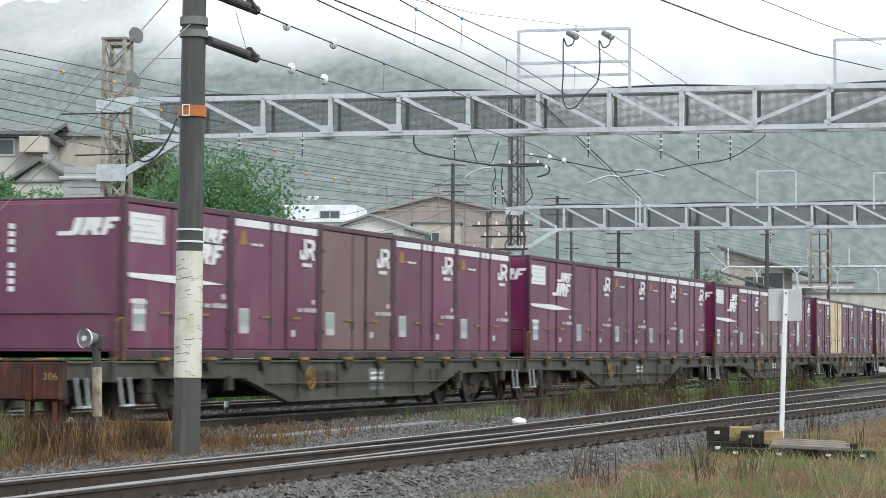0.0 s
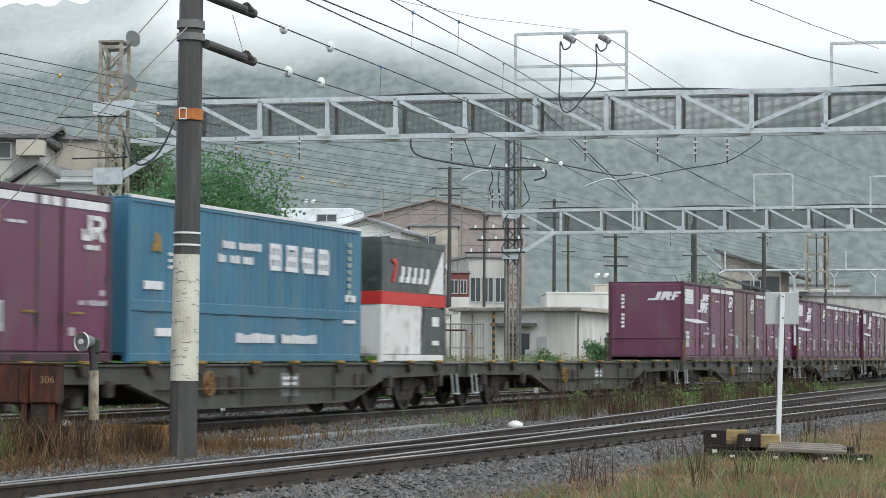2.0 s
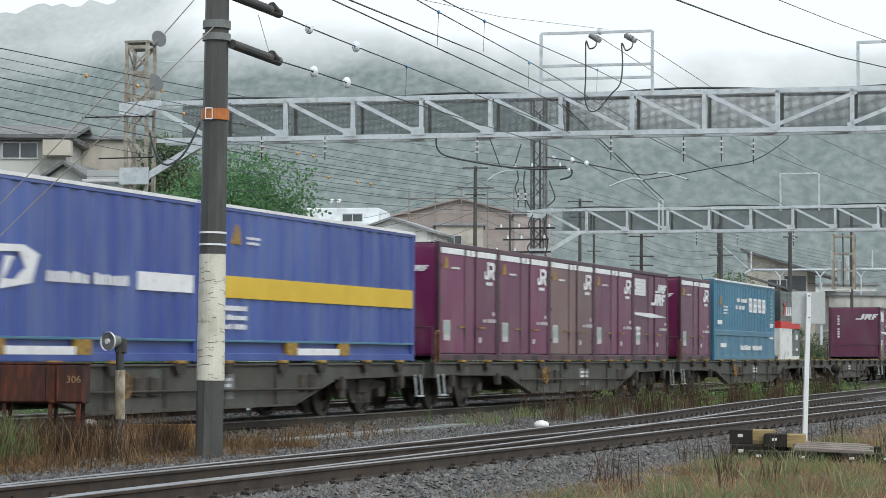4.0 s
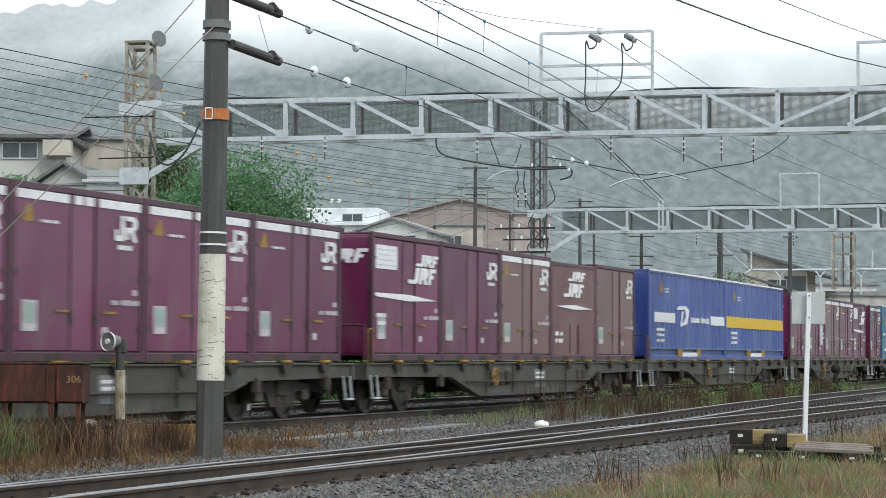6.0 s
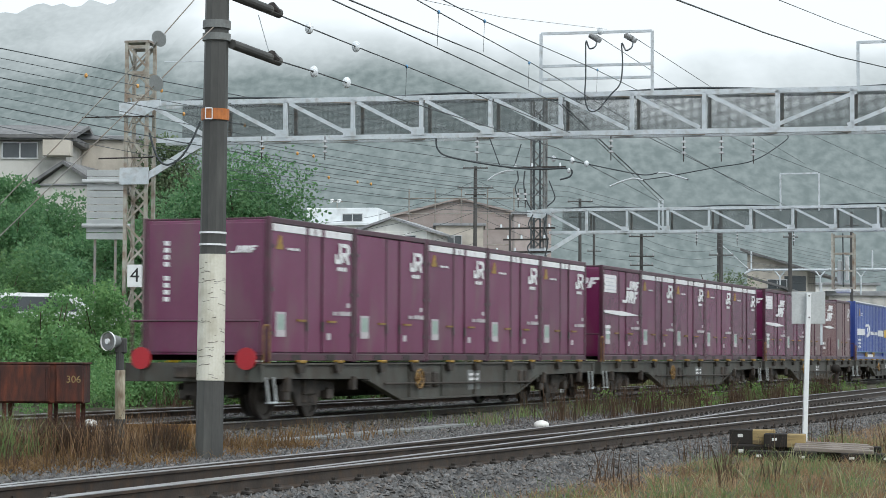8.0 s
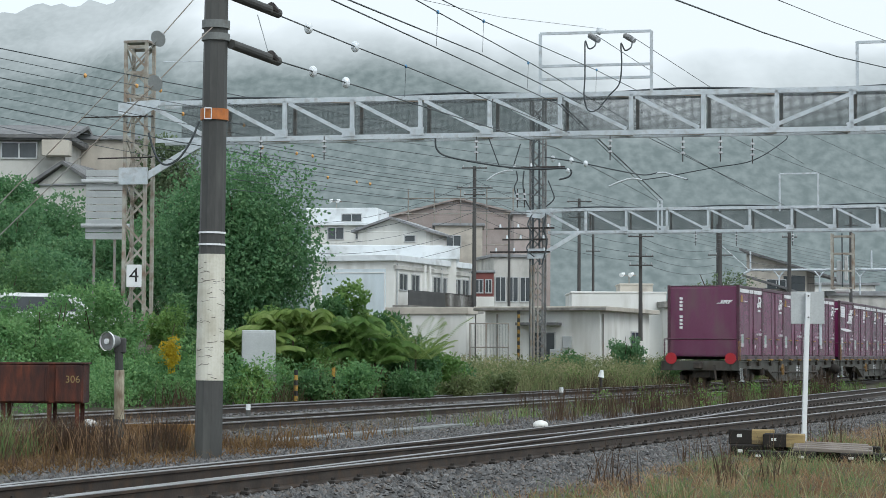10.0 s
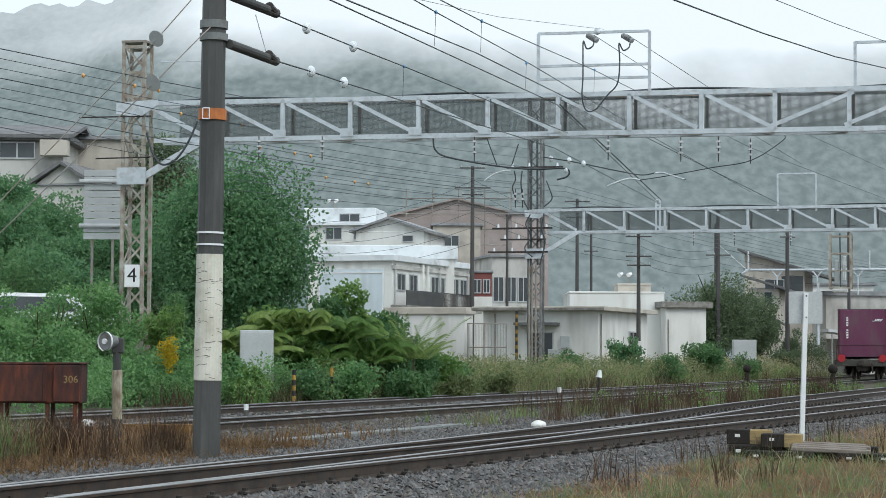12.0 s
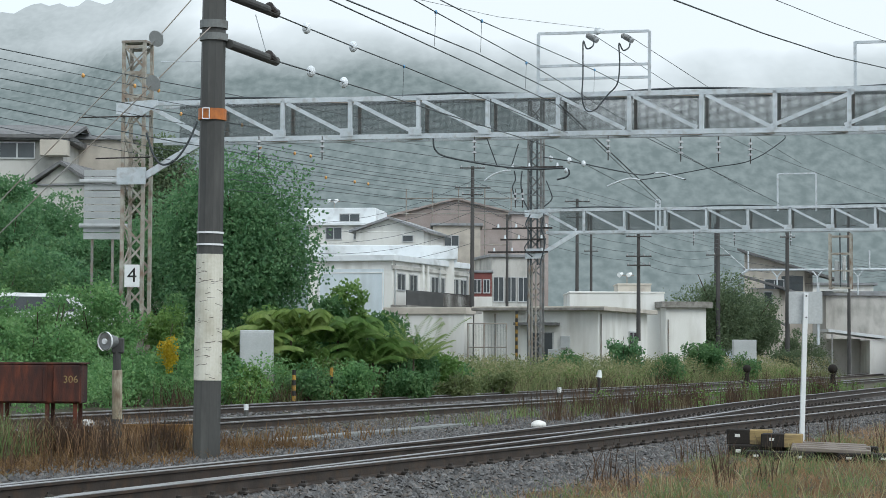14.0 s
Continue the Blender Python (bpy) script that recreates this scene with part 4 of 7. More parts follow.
# ---- overhead line portals ----
def lattice_leg(parent, x, z1, wide=0.6, step=0.62, z0=-0.2, steel=None):
    """A four-post lattice mast: angle posts with zigzag bracing."""
    steel = steel or OLDSTEEL
    h = wide / 2
    for a in (-h, h):
        for b in (-h, h):
            part("mast_post", bar((x + a, b, z0), (x + a, b, z1), 0.09, 0.09), steel, parent, "weathered angle post")
    n = int((z1 - z0) / step)
    for i in range(n):
        z, q = z0 + step * i, z0 + step * (i + 1)
        k = -1 if i % 2 else 1
        part("lacing", bar((x - h * k, -h - 0.02, z), (x + h * k, -h - 0.02, q), 0.02, 0.06), steel, parent)
        part("lacing", bar((x + h * k, h, z), (x - h * k, h, q), 0.02, 0.06), steel, parent)
        part("lacing", bar((x - h, -h * k, z), (x - h, h * k, q), 0.02, 0.06), steel, parent)


def disc_string(name, x, y, z, n=3, r=0.075):
    """A string of porcelain discs hanging from a rod."""
    thing = empty(name, x, y, z)
    part("pin", rod((0, 0, 0), (0, 0, -0.14 * n - 0.22), 0.014), LOCK_DARK, thing)
    for i in range(n):
        part("disc", rod((0, 0, -0.16 - 0.14 * i), (0, 0, -0.10 - 0.14 * i), r, r * 0.45, sides=14), PORCELAIN_GREY, thing, "grey porcelain disc")
    return tagged(thing, "string of grey porcelain discs on a pin", "insulator", "line insulators")


def portal(x, y, posts, z0, z1, legtop, length, flip, label, deep=0.75, net=True, rz=-13.2, steel=None):
    """A box truss beam on a lattice mast; local x runs along the beam."""
    thing = empty("line_portal", x, y, 0, rz)
    tagged(thing, label, "overhead line portal", "overhead line portals")
    lattice_leg(thing, 0.0, legtop, steel=steel)
    lattice_leg(thing, length - 0.4, z1 + 0.6, steel=steel)
    for b in (0.0, deep):
        for z in (z0, z1):
            part("chord", bar((0.5, b, z), (length, b, z), 0.09, 0.13), GALV, thing, "galvanised chord of the beam")
    for i, p in enumerate(posts):
        part("post", bar((p, 0, z0), (p, 0, z1), 0.11, 0.09), GALV, thing, "galvanised upright")
        part("post", bar((p + 0.08, deep, z0), (p + 0.08, deep, z1), 0.09, 0.09), OLDSTEEL, thing)
        if i < len(posts) - 1:
            q = posts[i + 1]
            a, b = (p, q) if p < flip else (q, p)
            part("diagonal", bar((a + 0.12, -0.02, z1 - 0.08), (b - 0.12, -0.02, z0 + 0.1), 0.05, 0.10), GALV, thing, "galvanised diagonal")
            if p < flip * 0.62:
                part("gusset", box(q - 0.26, q + 0.1, -0.07, -0.05, z0 + 0.02, z0 + 0.24), GALV, thing, "bolted gusset plate")
            part("tie", bar((p, 0, z1), (q, deep, z1), 0.05, 0.05), OLDSTEEL, thing)
            part("tie", bar((p, 0, z0), (q, deep, z0), 0.05, 0.05), OLDSTEEL, thing)
    run = [(1.2 + 0.6 * k, 0.3, z1 + 0.10 + 0.05 * math.sin(0.6 * k)) for k in range(int((length - 2) / 0.6))]
    tagged(tube("cable_run", run, 0.03, CABLE, thing), "dark cable laid along the beam")
    plate = slab([(-0.45, z1 - 0.33), (0.25, z1 - 0.42), (0.75, z1 - 0.1), (0.75, z1 + 0.06), (-0.45, z1 - 0.02)], -0.46, -0.42)
    part("gusset", plate, GALV, thing, "bolted end plate")
    part("gusset", box(-0.42, 0.42, -0.46, -0.4, z0 - 1.25, z0 - 0.78), GALV, thing, "bolted end plate")
    part("brace", bar((0.3, -0.32, z0 - 1.05), (2.0, -0.05, z0), 0.12, 0.19), GALV, thing, "knee brace")
    part("brace", bar((0.45, -0.1, z1 - 0.12), (1.95, 0.0, z0 + 0.1), 0.08, 0.12), GALV, thing)
    if net:
        verts, faces = [], []
        a = 1.0
        while a < length:
            k = len(verts)
            verts += [(a, deep - 0.05, z0), (a + 0.009, deep - 0.05, z0), (a + 0.009, deep - 0.05, z1), (a, deep - 0.05, z1)]
            faces.append((k, k + 1, k + 2, k + 3))
            a += 0.024
        z = z0 + 0.03
        while z < z1:
            k = len(verts)
            verts += [(1.0, deep - 0.055, z), (length, deep - 0.055, z), (length, deep - 0.055, z + 0.009), (1.0, deep - 0.055, z + 0.009)]
            faces.append((k, k + 1, k + 2, k + 3))
            z += 0.024
        ob = raw("wire_net", verts, faces, MESH_STEEL)
        ob.parent = thing
        tagged(ob, "fine grey wire netting", kind="stuff")
    return thing


def hang_frame(parent, a, b, z0, z1, bars):
    """A light frame of square tube standing on a beam."""
    for x in (a, b):
        part("frame_post", bar((x, 0, z0), (x, 0, z1), 0.08, 0.08), GALV, parent, "galvanised frame post")
    for z in bars:
        part("frame_bar", bar((a, 0, z), (b, 0, z), 0.06, 0.07), GALV, parent, "galvanised frame bar")


P1 = portal(-8.48, 59.0, [2.31 + 1.915 * i for i in range(11)], 7.08, 8.12, 9.82, 26.0, 17.6, "galvanised truss portal on a lattice mast over the tracks", rz=-12.3, steel=MAST_CREAM)
hang_frame(P1, 11.35, 14.34, 8.15, 9.78, (9.78, 8.9, 8.55))
hang_frame(P1, 19.7, 22.6, 8.15, 9.35, (9.33,))
part("top_plate", box(-0.36, 0.36, -0.36, 0.36, 9.80, 9.86), OLDSTEEL, P1)
for z in (9.68, 8.95, 8.3):
    for y in (-0.32, 0.32):
        part("mast_tie", bar((-0.34, y, z), (0.34, y, z), 0.03, 0.09), MAST_CREAM, P1, "weathered tie of the mast")
plate = tagged(empty("mast_plate", -8.49, 58.4, 3.29, 0), "white enamel plate with a black figure 4", "sign")
part("plate", box(-0.21, 0.21, -0.012, 0.0, -0.31, 0.31, bevel=0.01), SIGN_WHITE, plate)
four = bpy.data.curves.new("figure", "FONT")
four.body, four.size, four.align_x, four.align_y, four.extrude = "4", 0.56, "CENTER", "CENTER", 0.002
four.materials.append(INK)
figure = new("figure", four)
figure.parent, figure.matrix_basis = plate, pose(0, -0.015, 0, 90)
P2 = portal(4.52, 100.0, [2.3 + 1.92 * i for i in range(12)], 6.94, 7.99, 13.22, 30.0, 99, "second galvanised truss portal further along the tracks", rz=-15, steel=MAST_DARK)
hang_frame(P2, 11.35, 13.1, 7.82, 9.53, (9.53,))
hang_frame(P2, 5.72, 5.9, 6.95, 8.42, (8.42, 8.16))
hang_frame(P2, 16.6, 18.6, 7.72, 9.36, (9.36,))
for zc, w0, w1 in ((7.12, -2.0, 0.9), (6.59, -1.6, 0.6), (6.00, -2.2, 0.7), (9.99, -1.3, 1.4)):
    arm = part("cross_arm", bar((w0, -0.5, zc), (w1, -0.5, zc), 0.07, 0.08), LOCK_DARK, P2, "dark cross arm on the mast")
    for k in (0.1, 0.4, 0.9):
        part("insulator", rod((w0 + (w1 - w0) * k, -0.5, zc + 0.04), (w0 + (w1 - w0) * k, -0.5, zc + 0.2), 0.06, 0.04), PORCELAIN, arm, "small white insulator")
for k in (-0.16, 0.17):
    part("feeder_cable", rod((k, -0.4, 5.39), (k * 0.8, -0.4, 12.4), 0.05), CABLE, P2, "dark cable running up the mast")
for k in (-0.22, -0.08, 0.1):
    part("conduit", rod((k, -0.46, 0), (k, -0.46, 5.39), 0.045), OLDSTEEL, P2, "grey cable conduit")
def tube_portal(x, y, z, foot, length, gap, label):
    """A single tubular beam on two poles, with upright stubs, forked hangers and a strut at each pole."""
    thing = empty("line_portal", x, y, 0, -13.2)
    tagged(thing, label, "overhead line portal", "overhead line portals")
    for k in (0.0, length):
        part("pole", rod((k, 0, -0.3), (k, 0, z + 3.2), 0.17, 0.13, sides=10), WOOD_POLE, thing, "dark pole of the portal")
    part("beam", rod((2.0, 0, z), (length, 0, z), 0.08), GALV, thing, "pale tubular beam")
    part("strut", rod((0.0, -0.1, foot), (2.2, 0, z), 0.08), GALV, thing, "sloping strut")
    part("strut", rod((0.0, 0.0, z + 1.9), (2.0, 0, z + 0.1), 0.03), GALV, thing, "thin stay")
    k = 2.2
    while k < length:
        part("stub", rod((k, 0, z), (k, 0, z + 1.3), 0.06), GALV, thing, "upright stub")
        part("hanger", rod((k + 1.6, 0, z - 0.05), (k + 1.95, 0, z - 0.5), 0.05), GALV, thing, "forked hanger")
        part("hanger", rod((k + 2.3, 0, z - 0.05), (k + 1.95, 0, z - 0.5), 0.05), GALV, thing)
        part("hanger", rod((k + 1.95, 0, z - 0.5), (k + 1.95, 0, z - 1.7), 0.05), GALV, thing)
        k += gap
    return thing


tube_portal(19.04, 146.0, 7.06, 5.79, 32.0, 2.72, "distant tubular portal over the tracks")
def hanging_cage(parent, a, b, z0, z1):
    """A rusty frame of angle iron hung under the beam, with cable gear inside."""
    for x in (a, b):
        for y in (-0.4, 0.4):
            part("cage_post", bar((x, y, z0), (x, y, z1), 0.09, 0.09), MAST_CREAM, parent, "rust-stained cage post")
    for k in range(4):
        z = z0 + (z1 - z0) * (0.02 + 0.31 * k)
        for y in (-0.4, 0.4):
            part("cage_bar", bar((a, y, z), (b, y, z), 0.05, 0.06), MAST_CREAM, parent)
    part("cage_gear", box(a + 0.2, a + 0.42, -0.2, 0.1, z0 + 0.25, z0 + 1.3, bevel=0.04), SIGN_GREY, parent, "pale grey cable gear")
    part("cage_gear", box(a + 0.55, a + 0.70, -0.2, 0.1, z0 + 0.4, z0 + 1.5, bevel=0.03), PALE, parent, "pale grey cable gear")
    part("cage_foot", box(a + 0.12, b - 0.15, -0.25, 0.25, z0 - 0.16, z0 + 0.02, bevel=0.04), PALE, parent, "white foot of the cage")
    part("cage_cable", rod((a + 0.48, -0.3, z0 + 0.1), (a + 0.46, -0.3, z1), 0.03), CABLE, parent, "black cable")


hanging_cage(P2, 13.72, 14.66, 4.22, 6.74)
for place in ((-4.95, 57.5, 7.07), (-3.20, 57, 7.03), (0.89, 56, 6.94), (7.05, 53.6, 6.73),
              (6.14, 54, 6.76), (4.32, 54.5, 6.83),
              (11.62, 97, 6.85), (13.34, 96, 6.80), (15.80, 95.4, 6.78),
              (7.92, 54.0, 6.72)):
    disc_string("insulator", *place)


def strain_insulator(x, y, z, dx, dz):
    """A grey ribbed strain insulator leaning from its clamp, with a pale cap."""
    thing = empty("strain_insulator", x, y, z)
    tagged(thing, "grey ribbed strain insulator on the portal frame", "insulator", "strain insulators")
    a, b = Vector((0, 0, 0)), Vector((dx, -0.15, dz))
    part("rod", rod(a, b, 0.035), LOCK_DARK, thing)
    for k in range(5):
        c = a.lerp(b, 0.12 + 0.19 * k)
        part("shed", rod(c, c + (b - a) * 0.07, 0.085, 0.05, sides=12), PORCELAIN_GREY, thing, "grey glazed shed")
    part("cap", rod(b, b + (b - a) * 0.2, 0.07, sides=10), PORCELAIN_GREY, thing, "pale end cap")


for x in (3.84, 4.77):
    strain_insulator(x, 55.6, 9.62, 0.22, -0.16)


# ---- the big pole beside the train ----
def big_pole():
    d = 26.6
    x0, x1 = -2.912, -2.868
    z0, z1 = -0.25, 5.63 + 1.6
    lean = (x1 - x0) / (5.63 + 0.05)

    def at(z):
        return (x0 + lean * z, d, z)
    thing = empty("line_pole", 0, 0, 0)
    tagged(thing, "dark concrete line pole with cracked white wrap", "line pole")
    part("shaft", rod(at(z0), at(z1), 0.174, 0.143, sides=10), POLE_GREY, thing)
    za, zb = 0.83, 2.41
    wrap = part("wrap", rod(at(za), at(zb), 0.176, 0.168, sides=24), POLE_WHITE, thing, "cracked yellowish white wrap")
    rnd = random.Random(4)
    for i in range(46):
        z, a0 = rnd.uniform(za + 0.03, zb - 0.05), rnd.uniform(3.3, 6.1)
        b, r = bmesh.new(), 0.176 - 0.008 * (z - za) / (zb - za)
        pts, zz, aa = [], z, a0
        for k in range(rnd.randint(2, 5)):
            c = at(zz)
            pts.append(Vector((c[0] + r * math.cos(aa), c[1] + r * math.sin(aa), zz)))
            aa += rnd.uniform(0.12, 0.34)
            zz += rnd.uniform(-0.016, 0.016)
        for p, q in zip(pts, pts[1:]):
            bar(p, q, 0.004, rnd.uniform(0.003, 0.008), b)
        part("crack", b, CRACK, wrap, "dark crack in the wrap")
    for zc, h, m, lab in ((2.68, 0.012, SIGN_WHITE, "thin white wire band"), (2.53, 0.012, SIGN_WHITE, "thin white wire band"),
                          (4.17, 0.07, ORANGE, "orange strap"), (5.31, 0.05, STENCIL, "steel clamp band"), (5.15, 0.045, STENCIL, "steel clamp band")):
        part("band", rod(at(zc - h), at(zc + h), 0.178 if h > 0.02 else 0.172, sides=20), m, thing, lab)
    zo = 4.17
    b = bmesh.new()
    cx = at(zo)[0] - 0.06
    for p, q in (((-0.07, -0.09), (0.07, -0.09)), ((-0.07, 0.09), (0.07, 0.09)), ((-0.07, -0.09), (-0.07, 0.09)), ((0.07, -0.09), (0.07, 0.09))):
        bar((cx + p[0] * 0.6, d - 0.185, zo + p[1] * 0.75), (cx + q[0] * 0.6, d - 0.185, zo + q[1] * 0.75), 0.012, 0.014, b)
    part("buckle", b, SIGN_WHITE, thing, "pale rectangular buckle")
    for y0_, y1_ in ((5.07, 4.99), (5.69, 5.62)):
        arm = part("arm", rod((-2.68, 26.6, y0_), (-2.16, 27.6, y1_), 0.062, sides=12), POLE_GREY, thing, "dark tubular long-rod arm")
        part("cap", rod((-2.25, 27.4, y1_ + 0.05), (-2.16, 27.6, y1_ - 0.005), 0.075, 0.05, sides=12), LOCK_DARK, arm)
    part("dropper", rod((-2.40, 27.2, 5.54), (-2.28, 27.4, 5.10), 0.006), GALV, thing)
    return thing


big_pole()


# ---- cables ----
def line(points, r=0.012, label="dark overhead cable above the tracks", material=CABLE, bow=0.0):
    pts, ks = [], [Vector(k) for k in points]
    for i, (p, q) in enumerate(zip(ks, ks[1:])):
        if "jumper" in label or "pull-off" in label:
            a, b = ks[max(0, i - 1)], ks[min(len(ks) - 1, i + 2)]
            for k in range(6):
                t = k / 6
                pts.append(0.5 * (2 * p + (q - a) * t + (2 * a - 5 * p + 4 * q - b) * t * t + (3 * p - a - 3 * q + b) * t ** 3))
        else:
            pts += sag(p, q, bow, 6)[:-1]
    pts.append(ks[-1])
    return tagged(tube("overhead_wire", pts, r, material), label, "overhead wire", "overhead wires")


def ball(x, y, z, r=0.085, material=PORCELAIN, name="ball_insulator", label="round white porcelain strain insulator", cat="insulator"):
    b = bmesh.new()
    bmesh.ops.create_uvsphere(b, u_segments=14, v_segments=9, radius=r, matrix=Matrix.Translation((x, y, z)) @ Matrix.Diagonal((0.75, 0.75, 1, 1)))
    ob = link(name, b, material, True)
    return tagged(ob, label, cat, name + "s")


line([(-2.21, 27.6, 5.62), (-1.90, 30, 5.80), (-1.40, 33.5, 6.05), (-0.67, 38, 6.35), (3.52, 57, 7.12)], 0.011)
line([(-2.14, 27.6, 4.99), (-1.85, 30, 5.18), (-1.52, 33, 5.41), (-0.97, 37, 5.70), (3.23, 60, 7.04), (10.12, 97, 8.09)], 0.011)
ball(-1.92, 30, 5.80)
ball(-1.40, 33.5, 6.05, 0.092)
ball(-1.85, 30, 5.18)
ball(-1.52, 33, 5.41, 0.09)
line([(-1.74, 28, 5.99), (0.02, 40, 6.91), (2.97, 54, 7.57), (10.09, 98, 8.27)], 0.012)
line([(3.10, 55, 7.69), (10.23, 98, 8.37)], 0.02)
line([(-1.40, 28, 5.93), (0.73, 44, 7.46), (6.01, 66, 8.18), (15.97, 98, 8.09)], 0.013)
line([(-0.54, 32, 6.62), (-0.09, 34, 6.69), (1.96, 46, 7.50), (6.14, 62, 7.62), (14.25, 97, 8.68)], 0.010)
line([(-0.15, 32, 6.62), (0.71, 37, 7.02), (3.84, 53, 8.33), (11.76, 80, 9.04), (23.13, 110, 9.37)], 0.010)
line([(2.63, 24, 5.23), (4.72, 31, 5.92), (7.10, 38, 6.57), (9.85, 45, 7.24)], 0.011)
line([(4.25, 27, 5.75), (6.35, 34, 6.54), (9.19, 42, 7.33)], 0.006)
line([(-0.41, 40, 7.90), (1.30, 48, 8.86), (4.25, 55, 9.67)], 0.005)
line([(3.98, 55, 9.52), (8.05, 70, 9.87), (16.58, 97, 9.99)], 0.009)
line([(4.86, 55, 9.53), (9.17, 70, 9.88), (23.13, 110, 10.90)], 0.009)
guy_a = line([(-2.82, 26.6, 5.96), (-3.08, 26.1, 5.57), (-3.50, 26, 5.05), (-5.52, 26, 2.91), (-8.45, 26, -0.2)], 0.007, "thin steel guy wire with a disc insulator", OLDSTEEL)
guy_b = line([(-2.89, 26.5, 5.28), (-2.95, 26.1, 5.12), (-3.53, 26, 4.50), (-5.52, 26, 2.52), (-8.25, 26, -0.2)], 0.007, "thin steel guy wire with a disc insulator", OLDSTEEL)
for guy, x, z in ((guy_a, -3.50, 5.05), (guy_b, -3.53, 4.50)):
    b = rod((x - 0.012, 25.965, z - 0.012), (x + 0.012, 26.01, z + 0.012), 0.105, 0.05, sides=18)
    rod((x, 25.99, z), (x + 0.05, 26.0, z + 0.05), 0.03, bm=b)
    part("disc_insulator", b, SIGN_GREY, guy, "grey-white porcelain disc")
for k in range(9):
    z0, z1 = 7.67 - 0.21 * k, 10.98 - 0.42 * k
    pts = [(-9.56, 45, z0), (4.70, 97, z1)]
    line(pts, 0.008 if k % 3 else 0.012, "thin feeder cable with sag", bow=0.25)
    if k % 2:
        for i in (1, 3, 4):
            c = sag(*pts, 0.25, 36)[i + k * 2]
            ball(*c, 0.055, BEAD_ORANGE, "cable_cover", "small orange cover on a feeder cable", "cable cover")
for k in range(6):
    line([(-6.24, 62, 7.48 - 0.3 * k), (5.85, 99, 9.06 - 0.25 * k), (31.55, 150, 7.62 - 0.2 * k)], 0.009, "thin feeder cable with sag", bow=0.2)
for k in range(5):
    line([(-7.26, 125, 8.88 - 0.6 * k), (1.85, 122, 11.19 - 0.9 * k)], 0.012, "thin service cable between poles", bow=0.5)
for k in range(4):
    line([(1.85, 122, 11.26 - 0.7 * k), (12.18, 130, 8.42 - 0.5 * k), (18.52, 140, 8.26 - 0.5 * k), (33.65, 160, 8.05 - 0.4 * k)], 0.012, "thin service cable between poles", bow=0.5)
line([(-0.20, 57, 6.99), (-0.15, 57, 6.69), (0.18, 57, 6.49), (1.39, 57, 6.27), (2.46, 57, 6.17), (3.37, 57, 6.19), (3.43, 57, 5.99), (3.14, 57, 5.89)], 0.024, "dark jumper cable hanging under the portal beam")
line([(4.41, 56, 5.64), (4.72, 56, 5.77), (5.02, 56, 5.85), (5.28, 56, 5.81)], 0.022, "pale steel pull-off rod of the contact wire", GALV)
line([(5.28, 56, 5.81), (5.99, 56, 5.92), (7.06, 55, 6.06), (7.93, 54, 6.16), (8.73, 54, 6.66), (8.80, 54, 6.81)], 0.013, "thin steel pull-off stay of the contact wire")
line([(1.22, 56, 6.91), (1.49, 56, 6.19)], 0.015, "dark jumper cable hanging under the portal beam")
line([(2.06, 56, 6.75), (1.89, 56, 6.20)], 0.015, "dark jumper cable hanging under the portal beam")
line([(2.76, 57, 6.50), (3.31, 56, 6.32), (3.90, 56, 6.21), (4.57, 55, 5.97), (5.23, 55, 5.86), (5.59, 55, 5.92)], 0.016, "steel pull-off stay of the contact wire")
line([(5.55, 55, 5.90), (5.77, 55, 5.92), (5.99, 54.6, 5.81), (6.25, 54, 5.66)], 0.022, "pale steel pull-off rod of the contact wire", GALV)
ball(2.97, 57, 6.46, 0.085)
ball(3.41, 56, 6.32, 0.085)
ball(3.79, 56, 6.24, 0.085)
ball(3.38, 57, 6.14, 0.075)
line([(1.18, 57, 5.85), (1.42, 57, 6.02), (1.70, 57, 6.12), (1.90, 57, 6.13)], 0.022, "pale steel pull-off rod of the contact wire", GALV)
line([(1.99, 57, 6.12), (2.02, 57, 5.89), (1.94, 57, 5.67), (2.02, 57, 5.40)], 0.018, "dark jumper cable hanging from the stays")
line([(2.20, 57, 6.12), (2.17, 57, 5.78), (2.23, 57, 5.37), (2.38, 57, 5.07)], 0.018, "dark jumper cable hanging from the stays")
line([(4.95, 99, 9.32), (5.11, 99, 8.92), (5.22, 99, 8.47), (4.85, 99, 8.10)], 0.03, "dark jumper cable looping round the mast")
line([(4.21, 99, 7.73), (4.00, 99, 7.25), (4.27, 99, 6.72), (3.95, 99, 6.14), (4.32, 99, 5.74)], 0.03, "dark jumper cable looping round the mast")
line([(4.85, 99, 7.78), (4.74, 99, 7.07), (4.90, 99, 6.41), (4.66, 99, 5.35)], 0.035, "dark jumper cable running down the mast")
disc_string("insulator", 2.02, 57, 5.63, 2, 0.06)
disc_string("insulator", 2.21, 57, 5.63, 2, 0.06)
ball(4.12, 55.6, 9.72, 0.11)
line([(4.03, 55.5, 9.44), (3.95, 55, 9.22), (3.80, 55, 9.16), (3.71, 55, 9.36), (3.70, 55, 9.0), (3.70, 55, 8.4), (3.68, 55, 7.9), (3.78, 55, 7.55), (4.02, 55, 7.56), (4.35, 55, 7.95), (4.60, 55, 8.25), (4.66, 55, 8.8), (4.64, 55, 9.3), (4.75, 55, 9.12), (4.90, 55, 9.2), (4.98, 55.5, 9.44)], 0.02, "dark jumper cable looping between insulators")
line([(-8.08, 58, 7.21), (-7.88, 58, 6.59), (-7.61, 58, 6.33), (-7.23, 58, 6.52), (-6.92, 58, 6.99), (-6.69, 58, 7.53)], 0.03, "thick dark jumper cable looping round the mast")
